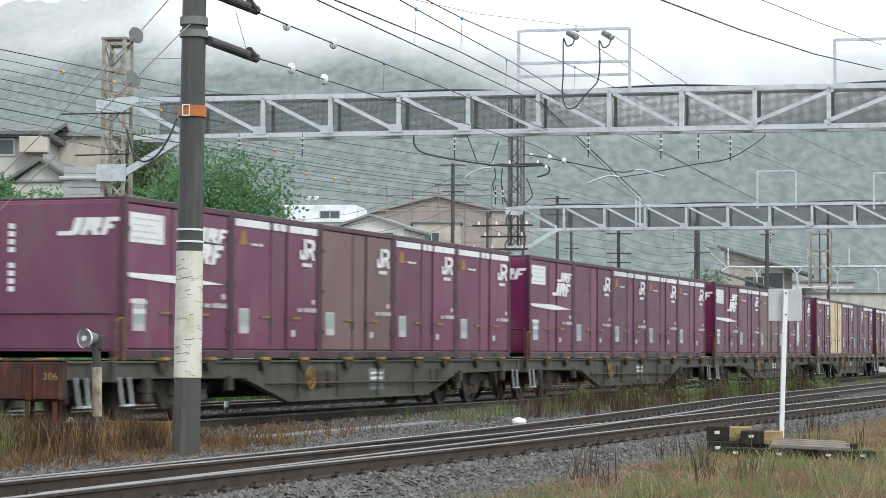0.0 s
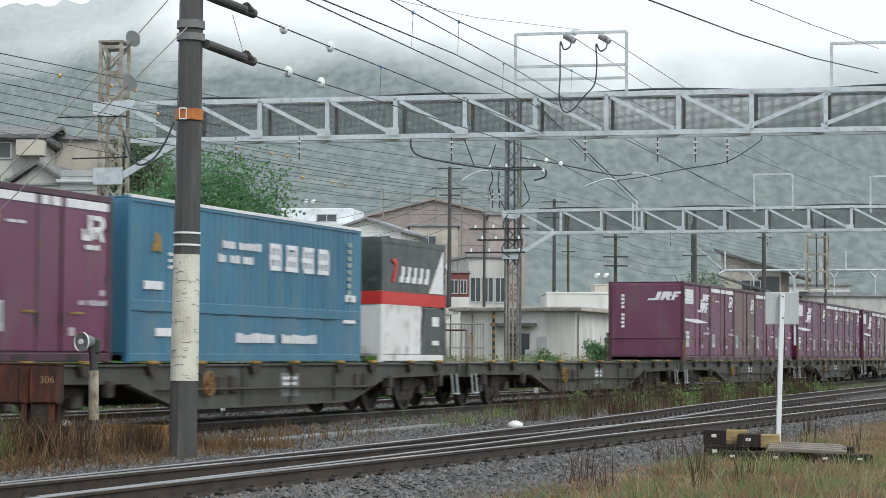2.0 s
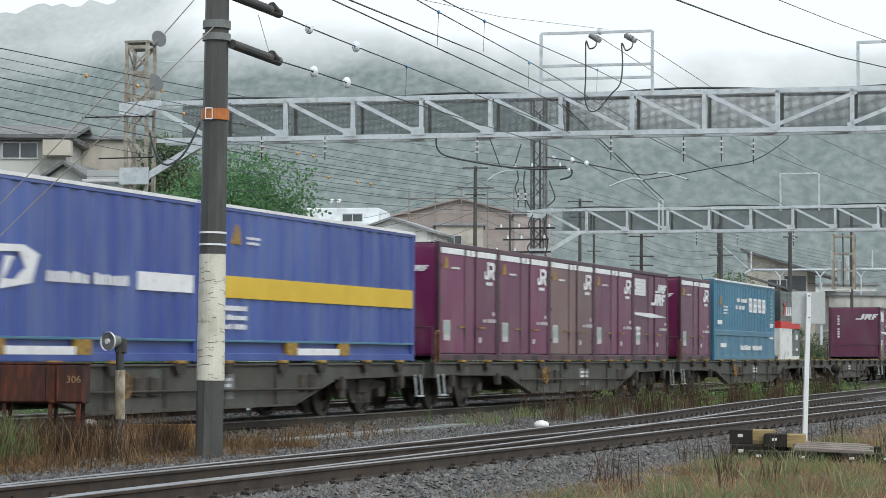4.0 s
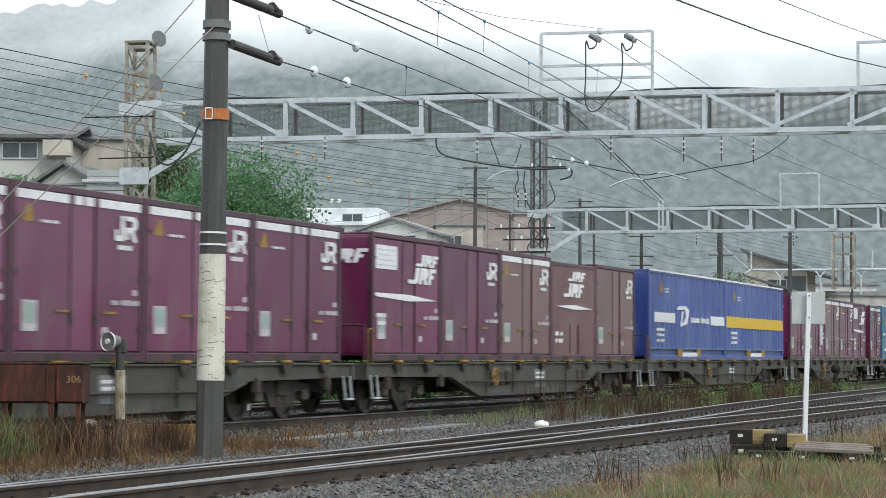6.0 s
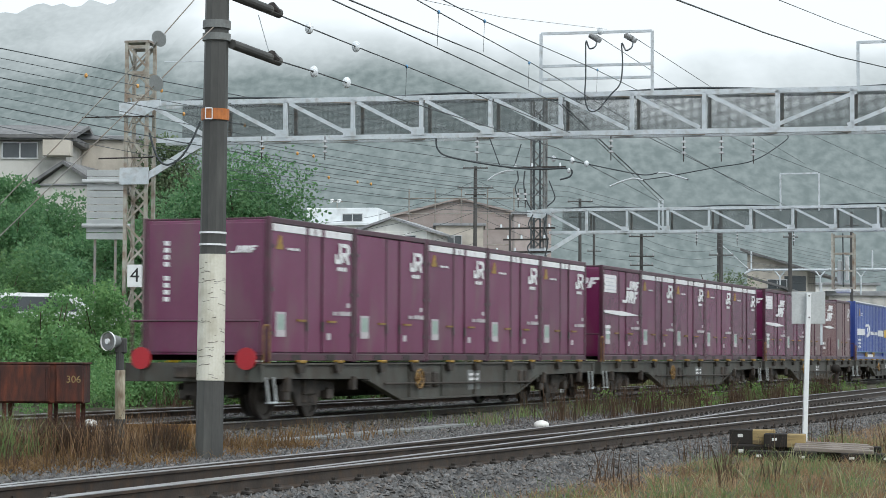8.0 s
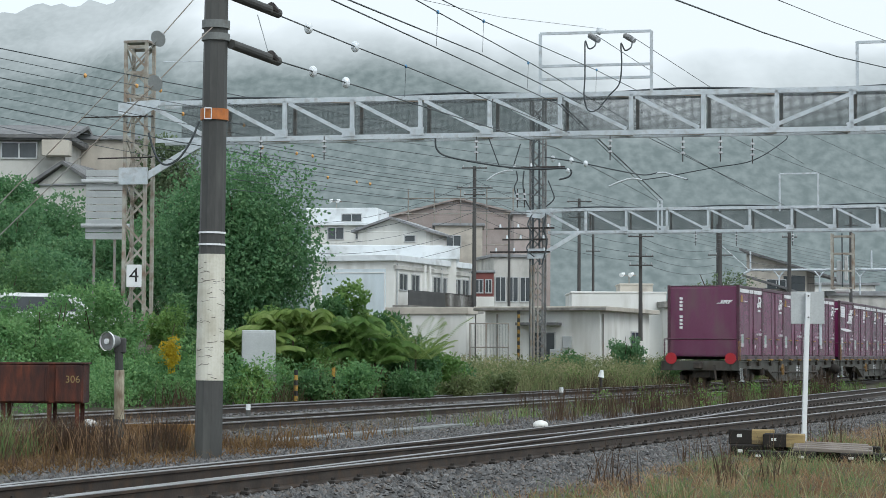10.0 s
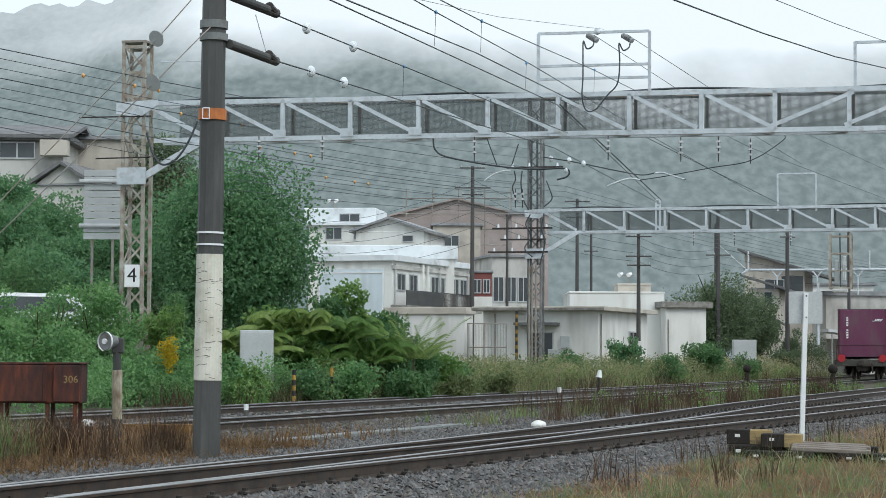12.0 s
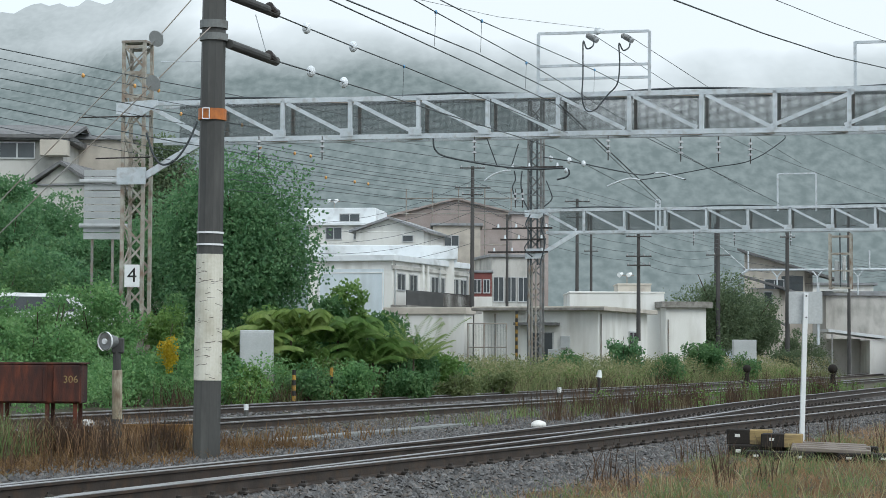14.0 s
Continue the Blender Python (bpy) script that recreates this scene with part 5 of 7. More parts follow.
line([(-9.93, 58, 7.62), (-7.97, 58, 7.67)], 0.02, "dark cross arm on the mast", LOCK_DARK)
line([(-9.47, 58, 6.49), (-7.97, 58, 6.54)], 0.02, "dark cross arm on the mast", LOCK_DARK)
line([(-7.69, 58, 9.17), (-6.34, 57, 9.05)], 0.014, "grey tie bar on the mast", GALV)
for x, y, z in ((-0.09, 34, 6.69), (0.71, 37, 7.02), (1.82, 45, 7.39), (3.86, 53, 8.33), (-0.67, 38, 6.35)):
    ball(x, y, z, 0.035, BEAD_BLUE, "line_clamp", "small blue clamp on a cable", "clamp")
    tagged(tube("dropper", [(x, y, z), (x - 0.02, y, z - 0.55)], 0.004, CABLE), "thin wire dropper under a cable", "dropper", "droppers")


def utility_pole(x, d, z1, arms, r=0.13, base=0.0, label="dark timber utility pole with cross arms"):
    thing = empty("utility_pole", x, d, base)
    tagged(thing, label, "utility pole", "utility poles")
    part("shaft", rod((0, 0, -0.3), (0, 0, z1 - base), r * 0.95, r * 0.68, sides=10), WOOD_POLE, thing)
    for z, w in arms:
        arm = part("cross_arm", bar((-w / 2, -0.12, z - base), (w / 2, -0.12, z - base), 0.06, 0.07), WOOD_POLE, thing, "dark cross arm")
        for k in (-0.45, -0.15, 0.2, 0.45):
            part("insulator", rod((w * k, -0.12, z - base + 0.035), (w * k, -0.12, z - base + 0.15), 0.04, 0.025, sides=8), PORCELAIN_GREY, arm, "small white insulator")
    return thing


utility_pole(1.79, 118, 11.66, ((11.56, 1.4), (10.45, 2.0), (10.07, 1.2)), 0.15)
utility_pole(8.73, 135, 11.14, ((10.96, 1.6), (9.94, 1.4)), 0.14)
utility_pole(10.70, 150, 11.33, ((8.52, 1.0),), 0.12)
utility_pole(10.12, 108, 7.37, ((7.22, 1.3), (6.21, 1.3), (5.75, 1.2)), 0.12, 2.2)
utility_pole(16.80, 128, 10.05, ((7.24, 1.5),), 0.16)
utility_pole(20.99, 128, 8.87, ((8.35, 0.9),), 0.16)
utility_pole(4.43, 140, 10.43, ((9.50, 1.0),), 0.12)
utility_pole(27.02, 140, 10.73, ((9.80, 0.9),), 0.13)


# ---- buildings ----
def window(parent, x, y, z, w, h, face="y", bars=1, name="window"):
    """A framed window on a wall that faces -y (or -x), proud of it by a hand's width."""
    b = bmesh.new()
    t = 0.06
    for x0, x1, z0, z1 in ((0, w, 0, t), (0, w, h - t, h), (0, t, t, h - t), (w - t, w, t, h - t), *[(w * (i + 1) / (bars + 1) - t / 2, w * (i + 1) / (bars + 1) + t / 2, t, h - t) for i in range(bars)]):
        box(x0, x1, -0.07, 0.02, z0, z1, b)
    win = part(name, b, FRAME, parent, "aluminium framed window")
    pane = part("pane", box(t / 2, w - t / 2, -0.02, 0.01, t / 2, h - t / 2), PANE, win, "dark reflecting pane")
    win.matrix_basis = pose(x, y, z) if face == "y" else pose(x, y, z, 0, 0, -90)
    return win


def building(name, x, y, rz, base, sx, sy, h, wall, roof, label, cap=0.18, over=0.12, cat="building"):
    """Four walls with a floor plan sx by sy from the near corner, and an overhanging flat roof."""
    thing = empty(name, x, y, base, rz)
    tagged(thing, label, cat, "trackside buildings")
    t = 0.2
    for x0, x1, y0, y1 in ((0, sx, 0, t), (0, sx, sy - t, sy), (0, t, t, sy - t), (sx - t, sx, t, sy - t)):
        part("wall", box(x0, x1, y0, y1, -base - 0.4, h), wall, thing)
    part("roof", box(-over, sx + over, -over, sy + over, h, h + cap, bevel=0.02), roof, thing)
    return thing


def gable_roof(thing, sx, sy, h, rise, material, over=0.35, along_x=True, gable=None):
    if along_x:
        b = slab([(-over, h - 0.1), (sy / 2, h + rise), (sy + over, h - 0.1), (sy + over, h + 0.06), (sy / 2, h + rise + 0.16), (-over, h + 0.06)], -over, sx + over)
        bmesh.ops.transform(b, matrix=Matrix.Rotation(radians(90), 4, "Z") @ Matrix.Diagonal((1, -1, 1, 1)), verts=b.verts)
        bmesh.ops.recalc_face_normals(b, faces=b.faces)
    else:
        b = slab([(-over, h - 0.1), (sx / 2, h + rise), (sx + over, h - 0.1), (sx + over, h + 0.06), (sx / 2, h + rise + 0.16), (-over, h + 0.06)], -over, sy + over)
    part("gable_roof", b, material, thing, "pitched roof")
    if gable and not along_x:
        part("gable", slab([(0, h), (sx, h), (sx / 2, h + rise)], 0.02, 0.2), gable, thing)


# low white switch building with an overhanging roof
B = building("low_building", 7.74, 103.9, HEADING, 0, 9.3, 5.95, 3.34, WALL_WHITE, WALL_CREAM, "low white rendered building with flat overhanging roof", 0.22, 0.45)
part("gutter", box(-0.52, -0.46, -0.45, 6.4, 3.36, 3.48), CONCRETE, B, "grey roof edge gutter")
window(B, 0, 3.55, 0.1, 1.3, 2.2, "x", 0, "door")
part("canopy", box(-0.8, 0.0, 1.95, 4.1, 2.62, 2.76), SLATE, B, "dark sloping door canopy")
part("meter_box", box(-0.22, 0, 1.4, 1.85, 1.5, 2.1, bevel=0.02), SIGN_GREY, B)
part("meter_box", box(-0.22, 0, 1.9, 2.5, 0.9, 1.45, bevel=0.02), SIGN_GREY, B)
part("pipe", rod((-0.06, 5.3, 0), (-0.06, 5.3, 3.2), 0.04), OLDSTEEL, B)
part("pipe", rod((0.4, -0.06, 0), (0.4, -0.06, 3.2), 0.04), OLDSTEEL, B)
window(B, 5.6, 0, 1.5, 1.6, 0.9)
B = building("block_building", 7.41, 121, 0, 0, 5.4, 6, 4.68, WALL_WHITE, WALL_WHITE, "plain white rendered block with a parapet", 0.12, 0.04)
B = building("roof_house", 10.43, 124, 0, 4.77, 1.9, 3, 0.5, WALL_CREAM, WALL_CREAM, "small cream roof house on a white block", 0.1, 0.05)
B = building("annex_building", 12.78, 120, 12, 0, 2.4, 5, 3.87, WALL_WHITE, CONCRETE, "small white annex with a sloped concrete roof", 0.35, 0.3)
part("pipe", rod((0.15, -0.06, 0), (0.15, -0.06, 3.2), 0.04), OLDSTEEL, B)
# white garden wall block
B = building("wall_block", 1.28, 110, HEADING, 0, 1.3, 4.4, 3.26, WALL_WHITE, WALL_CREAM, "white rendered wall block with a pale coping", 0.36, 0.12)
# two-storey white house: a blue sheeted end and a long side with a balcony
CB = building("white_house", -2.72, 120, HEADING, 0, 12.6, 4.6, 6.45, WALL_WHITE, ROOF_WHITE, "two-storey white house with pale blue end wall", 0.35, 0.25)
part("end_cladding", box(-0.06, -0.003, 0.5, 4.5, 0.2, 6.0), WALL_BLUE, CB, "pale blue sheet cladding")
z0 = 3.94
part("balcony_slab", box(-0.2, 12.4, -1.0, 0, z0 - 0.25, z0), CONCRETE, CB)
part("balcony_panel", box(-0.2, 5.6, -1.0, -0.94, z0, z0 + 0.85), DARK_PANEL, CB, "dark balcony panel")
part("hand_rail", box(5.6, 11.0, -1.0, -0.94, z0 + 0.80, z0 + 0.85), LOCK_DARK, CB, "dark balcony rail")
for i in range(28):
    part("baluster", box(5.7 + 0.19 * i, 5.74 + 0.19 * i, -0.99, -0.95, z0, z0 + 0.8), LOCK_DARK, CB)
for x in (0.7, 2.6, 6.1, 7.7, 9.6, 11.1):
    window(CB, x, 0, z0 + 0.85, 1.25, 1.0)
for x in (4.4, 5.2, 9.2):
    part("pier", box(x, x + 0.3, -0.16, -0.002, z0, 6.4), WALL_WHITE, CB, "white wall pier")
part("eaves_band", box(-0.1, 12.6, -0.12, -0.002, 6.0, 6.2), WALL_STREAKED, CB, "grey band under the eaves")
for z in (0.9, 5.75):
    part("cladding_trim", box(-0.09, -0.062, 0.5, 4.5, z, z + 0.08), SIGN_WHITE, CB, "pale trim of the cladding")
for y in (0.5, 4.42):
    part("cladding_trim", box(-0.088, -0.062, y, y + 0.08, 0.98, 5.75), SIGN_WHITE, CB)
for x in (0.3, 7.45, 12.4):
    part("drain_pipe", rod((x, -0.08, 0), (x, -0.08, 6.3), 0.05), SIGN_GREY, CB)
B = building("white_house_wing", -7.94, 128, 0, 0, 8.8, 9, 6.92, WALL_WHITE, ROOF_WHITE, "white house wing under a stepped white roof", 0.8, 0.2)
part("roof_step", box(0.5, 8.0, 0.5, 8, 7.78 - 0.3, 7.78), ROOF_WHITE, B)
# houses up the slope
B = building("upper_house", -9.31, 150, -8, 2, 5.5, 7, 10.23 - 2, WALL_WHITE, ROOF_WHITE, "white upper house with a pale sheet roof", 0.2, 0.3)
part("roof_house", box(-0.6, 4.6, 1, 6, 10.23 - 1.8, 11.56 - 2, bevel=0.05), ROOF_WHITE, B, "white roof storey")
window(B, 2.0, 1.0, 10.55 - 2, 1.5, 0.6)
window(B, 1.2, 0, 9.23 - 2, 1.2, 0.9)
window(B, 3.2, 0, 9.23 - 2, 1.0, 0.9)
B = building("gable_house", -5.83, 146, -12, 2, 4.8, 7, 9.54 - 2, WALL_WHITE, WALL_WHITE, "white gabled house with grey roof", 0.06, 0.0, "house")
gable_roof(B, 4.8, 7, 9.54 - 1.94, 0.85, ROOF_GREY, 0.4, False, WALL_WHITE)
window(B, 3.3, 0, 8.84 - 2, 0.8, 0.5, bars=0)
B = building("pink_house", -4.27, 178, -6, 3, 11.4, 10, 12.69 - 3, WALL_PINK, WALL_PINK, "large faded pink sheeted house with low gable", 0.06, 0.0, "house")
gable_roof(B, 11.4, 10, 12.69 - 2.95, 1.4, WALL_PINK, 0.3, False, WALL_PINK)
for i in range(5):
    part("scaffold_pole", rod((1.5 + 2.2 * i, -0.8, 0), (1.5 + 2.2 * i, -0.8, 12), 0.05), OLDSTEEL, B)
for i in range(5):
    part("scaffold_rail", rod((1.0, -0.8, 6 + 1.3 * i), (11, -0.8, 6 + 1.3 * i), 0.04), OLDSTEEL, B)
B = building("tan_house", -0.56, 160, 0, 2, 3.6, 5, 10.88 - 2, WALL_CREAM, ROOF_GREY, "narrow tan house between larger ones", 0.2, 0.2, "house")
window(B, 0.8, 0, 9.17 - 2, 1.2, 1.0)
B = building("red_shed", 1.9, 133, 0, 0, 1.35, 3, 6.3, BRICK_RED, ROOF_GREY, "dark red sheeted shed over a white ground floor", 0.15, 0.1, "shed")
part("lower_wall", box(-0.02, 1.37, -0.08, -0.004, -0.4, 4.8), WALL_WHITE, B, "white ground floor wall")
window(B, 0.15, 0, 5.0, 0.55, 0.9, bars=1)
window(B, 0.8, 0, 5.0, 0.45, 0.9, bars=1)
B = building("grey_house", 3.45, 142, 10, 0, 2.6, 6, 7.7, WALL_STREAKED, ROOF_GREY, "grey-white two-storey house beside the mast", 0.2, 0.2, "house")
for x in (0.1, 0.95, 1.8):
    window(B, x, 0, 4.7, 0.75, 1.7)
part("awning", box(-0.1, 2.7, -0.7, 0, 4.3, 4.4), ROOF_WHITE, B, "pale awning over the ground floor")
B = building("flat_house", 5.07, 150, 0, 2, 2.6, 6, 11.10 - 2, WALL_PINK, ROOF_GREY, "tall pale house with dark roof edge", 0.2, 0.2, "house")
# left side, above the bank
B = building("grey_roof_house", -20.04, 92, 0, 6, 3.6, 6, 10.36 - 6, WALL_STREAKED, SLATE, "pale house with dark grey roof above the bank", 0.25, 0.35, "house")
gable_roof(B, 3.6, 6, 10.36 - 5.8, 0.65, SLATE, 0.5)
window(B, 0.8, 0, 9.57 - 6, 1.6, 0.75)
part("balcony", box(2.7, 3.9, -0.7, 0, 9.67 - 6, 10.36 - 6, bevel=0.02), WALL_CREAM, B, "pale rendered balcony")
B = building("cream_house", -16.77, 96, 0, 6, 2.9, 6, 10.82 - 6, WALL_CREAM, ROOF_GREY, "cream rendered house above the bank", 0.2, 0.2, "house")
B = building("lower_house", -17.21, 90, -10, 5, 2.3, 5, 8.24 - 5, WALL_STREAKED, ROOF_GREY, "cream house with small dark gable roof", 0.08, 0.1, "house")
gable_roof(B, 2.3, 5, 8.24 - 4.9, 0.8, SLATE, 0.3, False, WALL_STREAKED)
B = building("terrace_house", -13.53, 100, 0, 5, 2.4, 5, 9.58 - 5, WALL_CREAM, ROOF_GREY, "pale house behind the tree", 0.2, 0.2, "house")
# right side
B = building("right_house", 21.56, 150, -14, 0, 4.2, 8, 7.26, WALL_CREAM, ROOF_GREY, "cream two-storey house with dark sloping roof", 0.08, 0.1, "house")
za, zb = 8.73, 6.64
part("shed_roof", slab([(-0.45, za - 0.12), (6.3, zb - 0.12), (6.3, zb + 0.04), (-0.45, za + 0.04)], -0.6, 8.2), SLATE, B, "long dark sloping roof")
part("gable", slab([(0, 7.26), (4.2, 7.26), (4.2, za - 0.12 - 0.69 * (za - zb)), (0, za - 0.12 - 0.07 * (za - zb))], 0.02, 0.2), WALL_CREAM, B)
part("dark_opening", box(2.6, 4.1, -0.03, 0.0, 5.74, 6.79), PANE, B, "dark upper window")
window(B, 1.4, 0, 5.58, 1.4, 1.0)
B = building("porch_house", 20.79, 142, -14, 0, 1.9, 5, 5.64, WALL_CREAM, ROOF_GREY, "low cream house with a grey lean-to roof", 0.05, 0.0, "house")
zc, zd = 6.58, 5.61
part("shed_roof", slab([(-0.6, zc - 0.1), (2.6, zd - 0.1), (2.6, zd + 0.05), (-0.6, zc + 0.05)], -0.7, 5.2), SLATE, B, "grey tiled lean-to roof")
part("shed_roof", slab([(0.3, 4.28), (2.4, 3.15), (2.4, 3.30), (0.3, 4.43)], -1.4, 0.0), SLATE, B, "small lean-to roof")
window(B, 0.9, 0, 4.58, 0.6, 0.9, bars=0)
B = building("store_building", 28.41, 156, 0, 0, 9, 8, 5.62, WALL_STREAKED, ROOF_GREY, "streaked grey rendered store beside the tracks", 0.35, 0.2)
B = empty("open_shed", 27.31, 150, 0)
tagged(B, "low open shed with a white sloping sheet roof", "shed", "trackside buildings")
part("roof", slab([(-0.2, 2.88), (4.0, 2.38), (4.0, 2.58), (-0.2, 3.08)], -2.0, 2.0), ROOF_WHITE, B, "white sheet roof")
part("wall", box(2.75, 3.85, -1.8, 1.8, -0.2, 2.30), WALL_WHITE, B, "white rendered end wall")
part("wall", box(-0.1, 2.75, 1.6, 1.8, -0.2, 2.42), WALL_STREAKED, B, "grey back wall")
for x in (0.1, 1.4):
    part("post", rod((x, -1.8, -0.2), (x, -1.8, 2.80 - 0.1), 0.05), FRAME, B)
B = building("far_house", 29.28, 170, 0, 0, 5.5, 8, 6.87, WALL_WHITE, ROOF_GREY, "pale far house with grey roof", 0.2, 0.3, "house")
for x in (0.5, 2.8):
    window(B, x, 0, 3.0, 1.5, 1.2)


def roof_lamp(x, y, z, foot, label):
    """Two white floodlights on a short bracket standing on a roof."""
    thing = empty("floodlight", x, y, z)
    tagged(thing, label, "floodlight", "roof floodlights")
    part("bracket", bar((0, 0, foot - z), (0, 0, 0.0), 0.06, 0.06), OLDSTEEL, thing)
    part("cross_bar", bar((-0.4, 0, 0), (0.4, 0, 0), 0.05, 0.05), OLDSTEEL, thing)
    for k in (-0.28, 0.25):
        part("lamp_head", rod((k, 0.1, 0.12), (k - 0.2, -0.12, 0.02), 0.08, 0.14, sides=14), SIGN_WHITE, thing, "white lamp head")


roof_lamp(-7.6, 151.5, 12.05, 11.5, "pair of white floodlights on a house roof")
roof_lamp(11.0, 124.6, 5.85, 5.3, "pair of white floodlights on the roof house")


# ---- trees and shrubs ----
def leaves(name, clumps, count, size, material, seed, parent=None, label="", long=1.0):
    """Many small blades, thick towards the outside of each clump (x, y, z, rx, ry, rz)."""
    rng = np.random.default_rng(seed)
    cl = np.array(clumps, float)
    weight = (cl[:, 3] * cl[:, 5]) / (cl[:, 3] * cl[:, 5]).sum()
    pick = rng.choice(len(cl), count, p=weight)
    way = rng.normal(size=(count, 3))
    way /= np.linalg.norm(way, axis=1)[:, None]
    out = rng.uniform(0.25, 1.0, count) ** 0.45 * (1 + 0.16 * rng.normal(size=count))
    pos = cl[pick, :3] + way * cl[pick, 3:6] * out[:, None]
    a = rng.normal(size=(count, 3)) + 0.5 * way + np.array((0, 0, -0.35))
    a /= np.linalg.norm(a, axis=1)[:, None]
    b = np.cross(a, rng.normal(size=(count, 3)) + np.array((0, -0.3, 0.9)))
    b /= np.linalg.norm(b, axis=1)[:, None]
    k = size * rng.uniform(0.55, 1.35, count)[:, None]
    n = np.cross(a, b) * k * 0.12
    verts = np.stack([pos, pos + a * k * 0.5 * long + b * k * 0.32 + n, pos + a * k * long, pos + a * k * 0.5 * long - b * k * 0.32 + n], 1).reshape(-1, 3)
    idx = np.arange(count) * 4
    faces = np.stack([idx, idx + 1, idx + 2, idx + 3], 1)
    me = bpy.data.meshes.new(name)
    me.from_pydata(verts.tolist(), [], faces.tolist())
    me.materials.append(material)
    ob = new(name, me)
    ob.parent = parent
    return tagged(ob, label)


def cloud_of(cx, cy, cz, rx, ry, rz, n, r, seed):
    """Clump centres inside an ellipsoid, fuller near its skin."""
    rnd, out = random.Random(seed), []
    for i in range(n):
        v = Vector((rnd.gauss(0, 1), rnd.gauss(0, 1), rnd.gauss(0, 1))).normalized() * rnd.uniform(0.3, 0.9)
        s = r * rnd.uniform(0.6, 1.25)
        out.append((cx + v.x * rx, cy + v.y * ry, cz + v.z * rz, s, s, s * 0.8))
    return out


def tree(name, x, y, base, top, rx, ry, crown_low, count, size, material, seed, label, clumps=46):
    thing = empty(name, x, y, base)
    tagged(thing, label, "tree", "trees")
    h = top - base
    cz, rz = (crown_low + top) / 2 - base, (top - crown_low) / 2
    b = rod((0, 0, -0.2), (0.1, 0, cz), 0.2, 0.12, sides=10)
    rnd = random.Random(seed)
    for i in range(9):
        a = i * math.tau / 9 + rnd.uniform(-0.3, 0.3)
        z = rnd.uniform(0.25, 0.6) * h
        rod((0.05, 0, z), (rx * 0.7 * math.cos(a), ry * 0.7 * math.sin(a), min(h * 0.92, z + rnd.uniform(0.12, 0.4) * h)), 0.07, 0.02, b, 6)
    part("trunk", b, BARK, thing, "brown trunk and limbs")
    leaves("crown", cloud_of(0, 0, cz, rx, ry, rz, clumps, rz * 0.40, seed), count, size, material, seed, thing, "crown of many leaves")
    return thing


def shrub(name, x, y, base, rx, ry, h, count, size, material, seed, label, n=20, long=1.0, cat="shrub"):
    thing = empty(name, x, y, base)
    tagged(thing, label, cat, "trackside shrubs")
    rnd = random.Random(seed)
    for i in range(5):
        part("stem", rod((rnd.uniform(-0.3, 0.3) * rx, rnd.uniform(-0.3, 0.3) * ry, -0.3), (rnd.uniform(-0.6, 0.6) * rx, rnd.uniform(-0.6, 0.6) * ry, h * rnd.uniform(0.5, 0.8)), 0.03, 0.01, None, 5), BARK, thing)
    leaves("foliage", cloud_of(0, 0, h * 0.48, rx * 0.85, ry * 0.85, h * 0.48, n, min(h, rx * 1.3) * 0.26, seed), count, size, material, seed, thing, long=long)
    return thing


def arching_fronds(x, y, base, material, count=40, size=0.13, wide=0.014, droop=0.62, seed=37, label="light green shrub with long arching fronds"):
    """A spray of long fronds, each a bowed stalk set with narrow leaflets."""
    thing = empty("frond_shrub", x, y, base)
    tagged(thing, label, "shrub", "trackside shrubs")
    rnd = random.Random(seed)
    part("stem", rod((0, 0, -base - 0.3), (0, 0, 0.6), 0.05, 0.02, None, 6), BARK, thing)
    for i in range(count):
        a, reach, h = rnd.uniform(0, math.tau), rnd.uniform(0.6, 1.35), rnd.uniform(0.5, 1.6)
        ox, oy = rnd.uniform(-0.5, 0.5), rnd.uniform(-0.3, 0.3)
        verts, faces = [], []
        for k in range(22):
            t = (k + 2) / 24
            c = Vector((ox + math.cos(a) * reach * t, oy + math.sin(a) * reach * t * 0.6, h * (1.5 * t - droop * t * t)))
            for side in (-1, 1):
                out = Vector((-math.sin(a) * side + math.cos(a) * 1.1, math.cos(a) * side + math.sin(a) * 1.1, -0.3 - droop * t)) * size * (1.05 - t * 0.6)
                w = Vector((math.cos(a), math.sin(a), 0.4)) * wide
                n = len(verts)
                verts += [c, c + out * 0.5 + w, c + out, c + out * 0.5 - w]
                faces.append((n, n + 1, n + 2, n + 3))
        raw("frond", verts, faces, material).parent = thing
    return thing


tree("tree", -6.72, 70, 0, 7.82, 2.3, 2.6, 0.90, 52000, 0.14, LEAF, 3, "full green broadleaf tree beside the lattice mast", 95)
tree("tree", -9.67, 76, 0, 7.16, 1.4, 1.6, 1.27, 15000, 0.13, LEAF, 13, "green broadleaf tree behind the mast", 36)
tree("tree", 16.75, 130, 0, 6.71, 2.5, 2.4, 0.4, 18000, 0.17, LEAF_FAR, 5, "dark green tree between the houses", 46)
tree("tree", 19.87, 134, 0, 5.28, 2.0, 2.0, 0.3, 12000, 0.17, LEAF_FAR, 6, "dark green tree in front of a house", 34)
tree("tree", -12.6, 96, 4.8, 11.2, 1.5, 1.6, 6.0, 11000, 0.16, LEAF_FAR, 14, "dark green tree between the houses on the bank", 30)
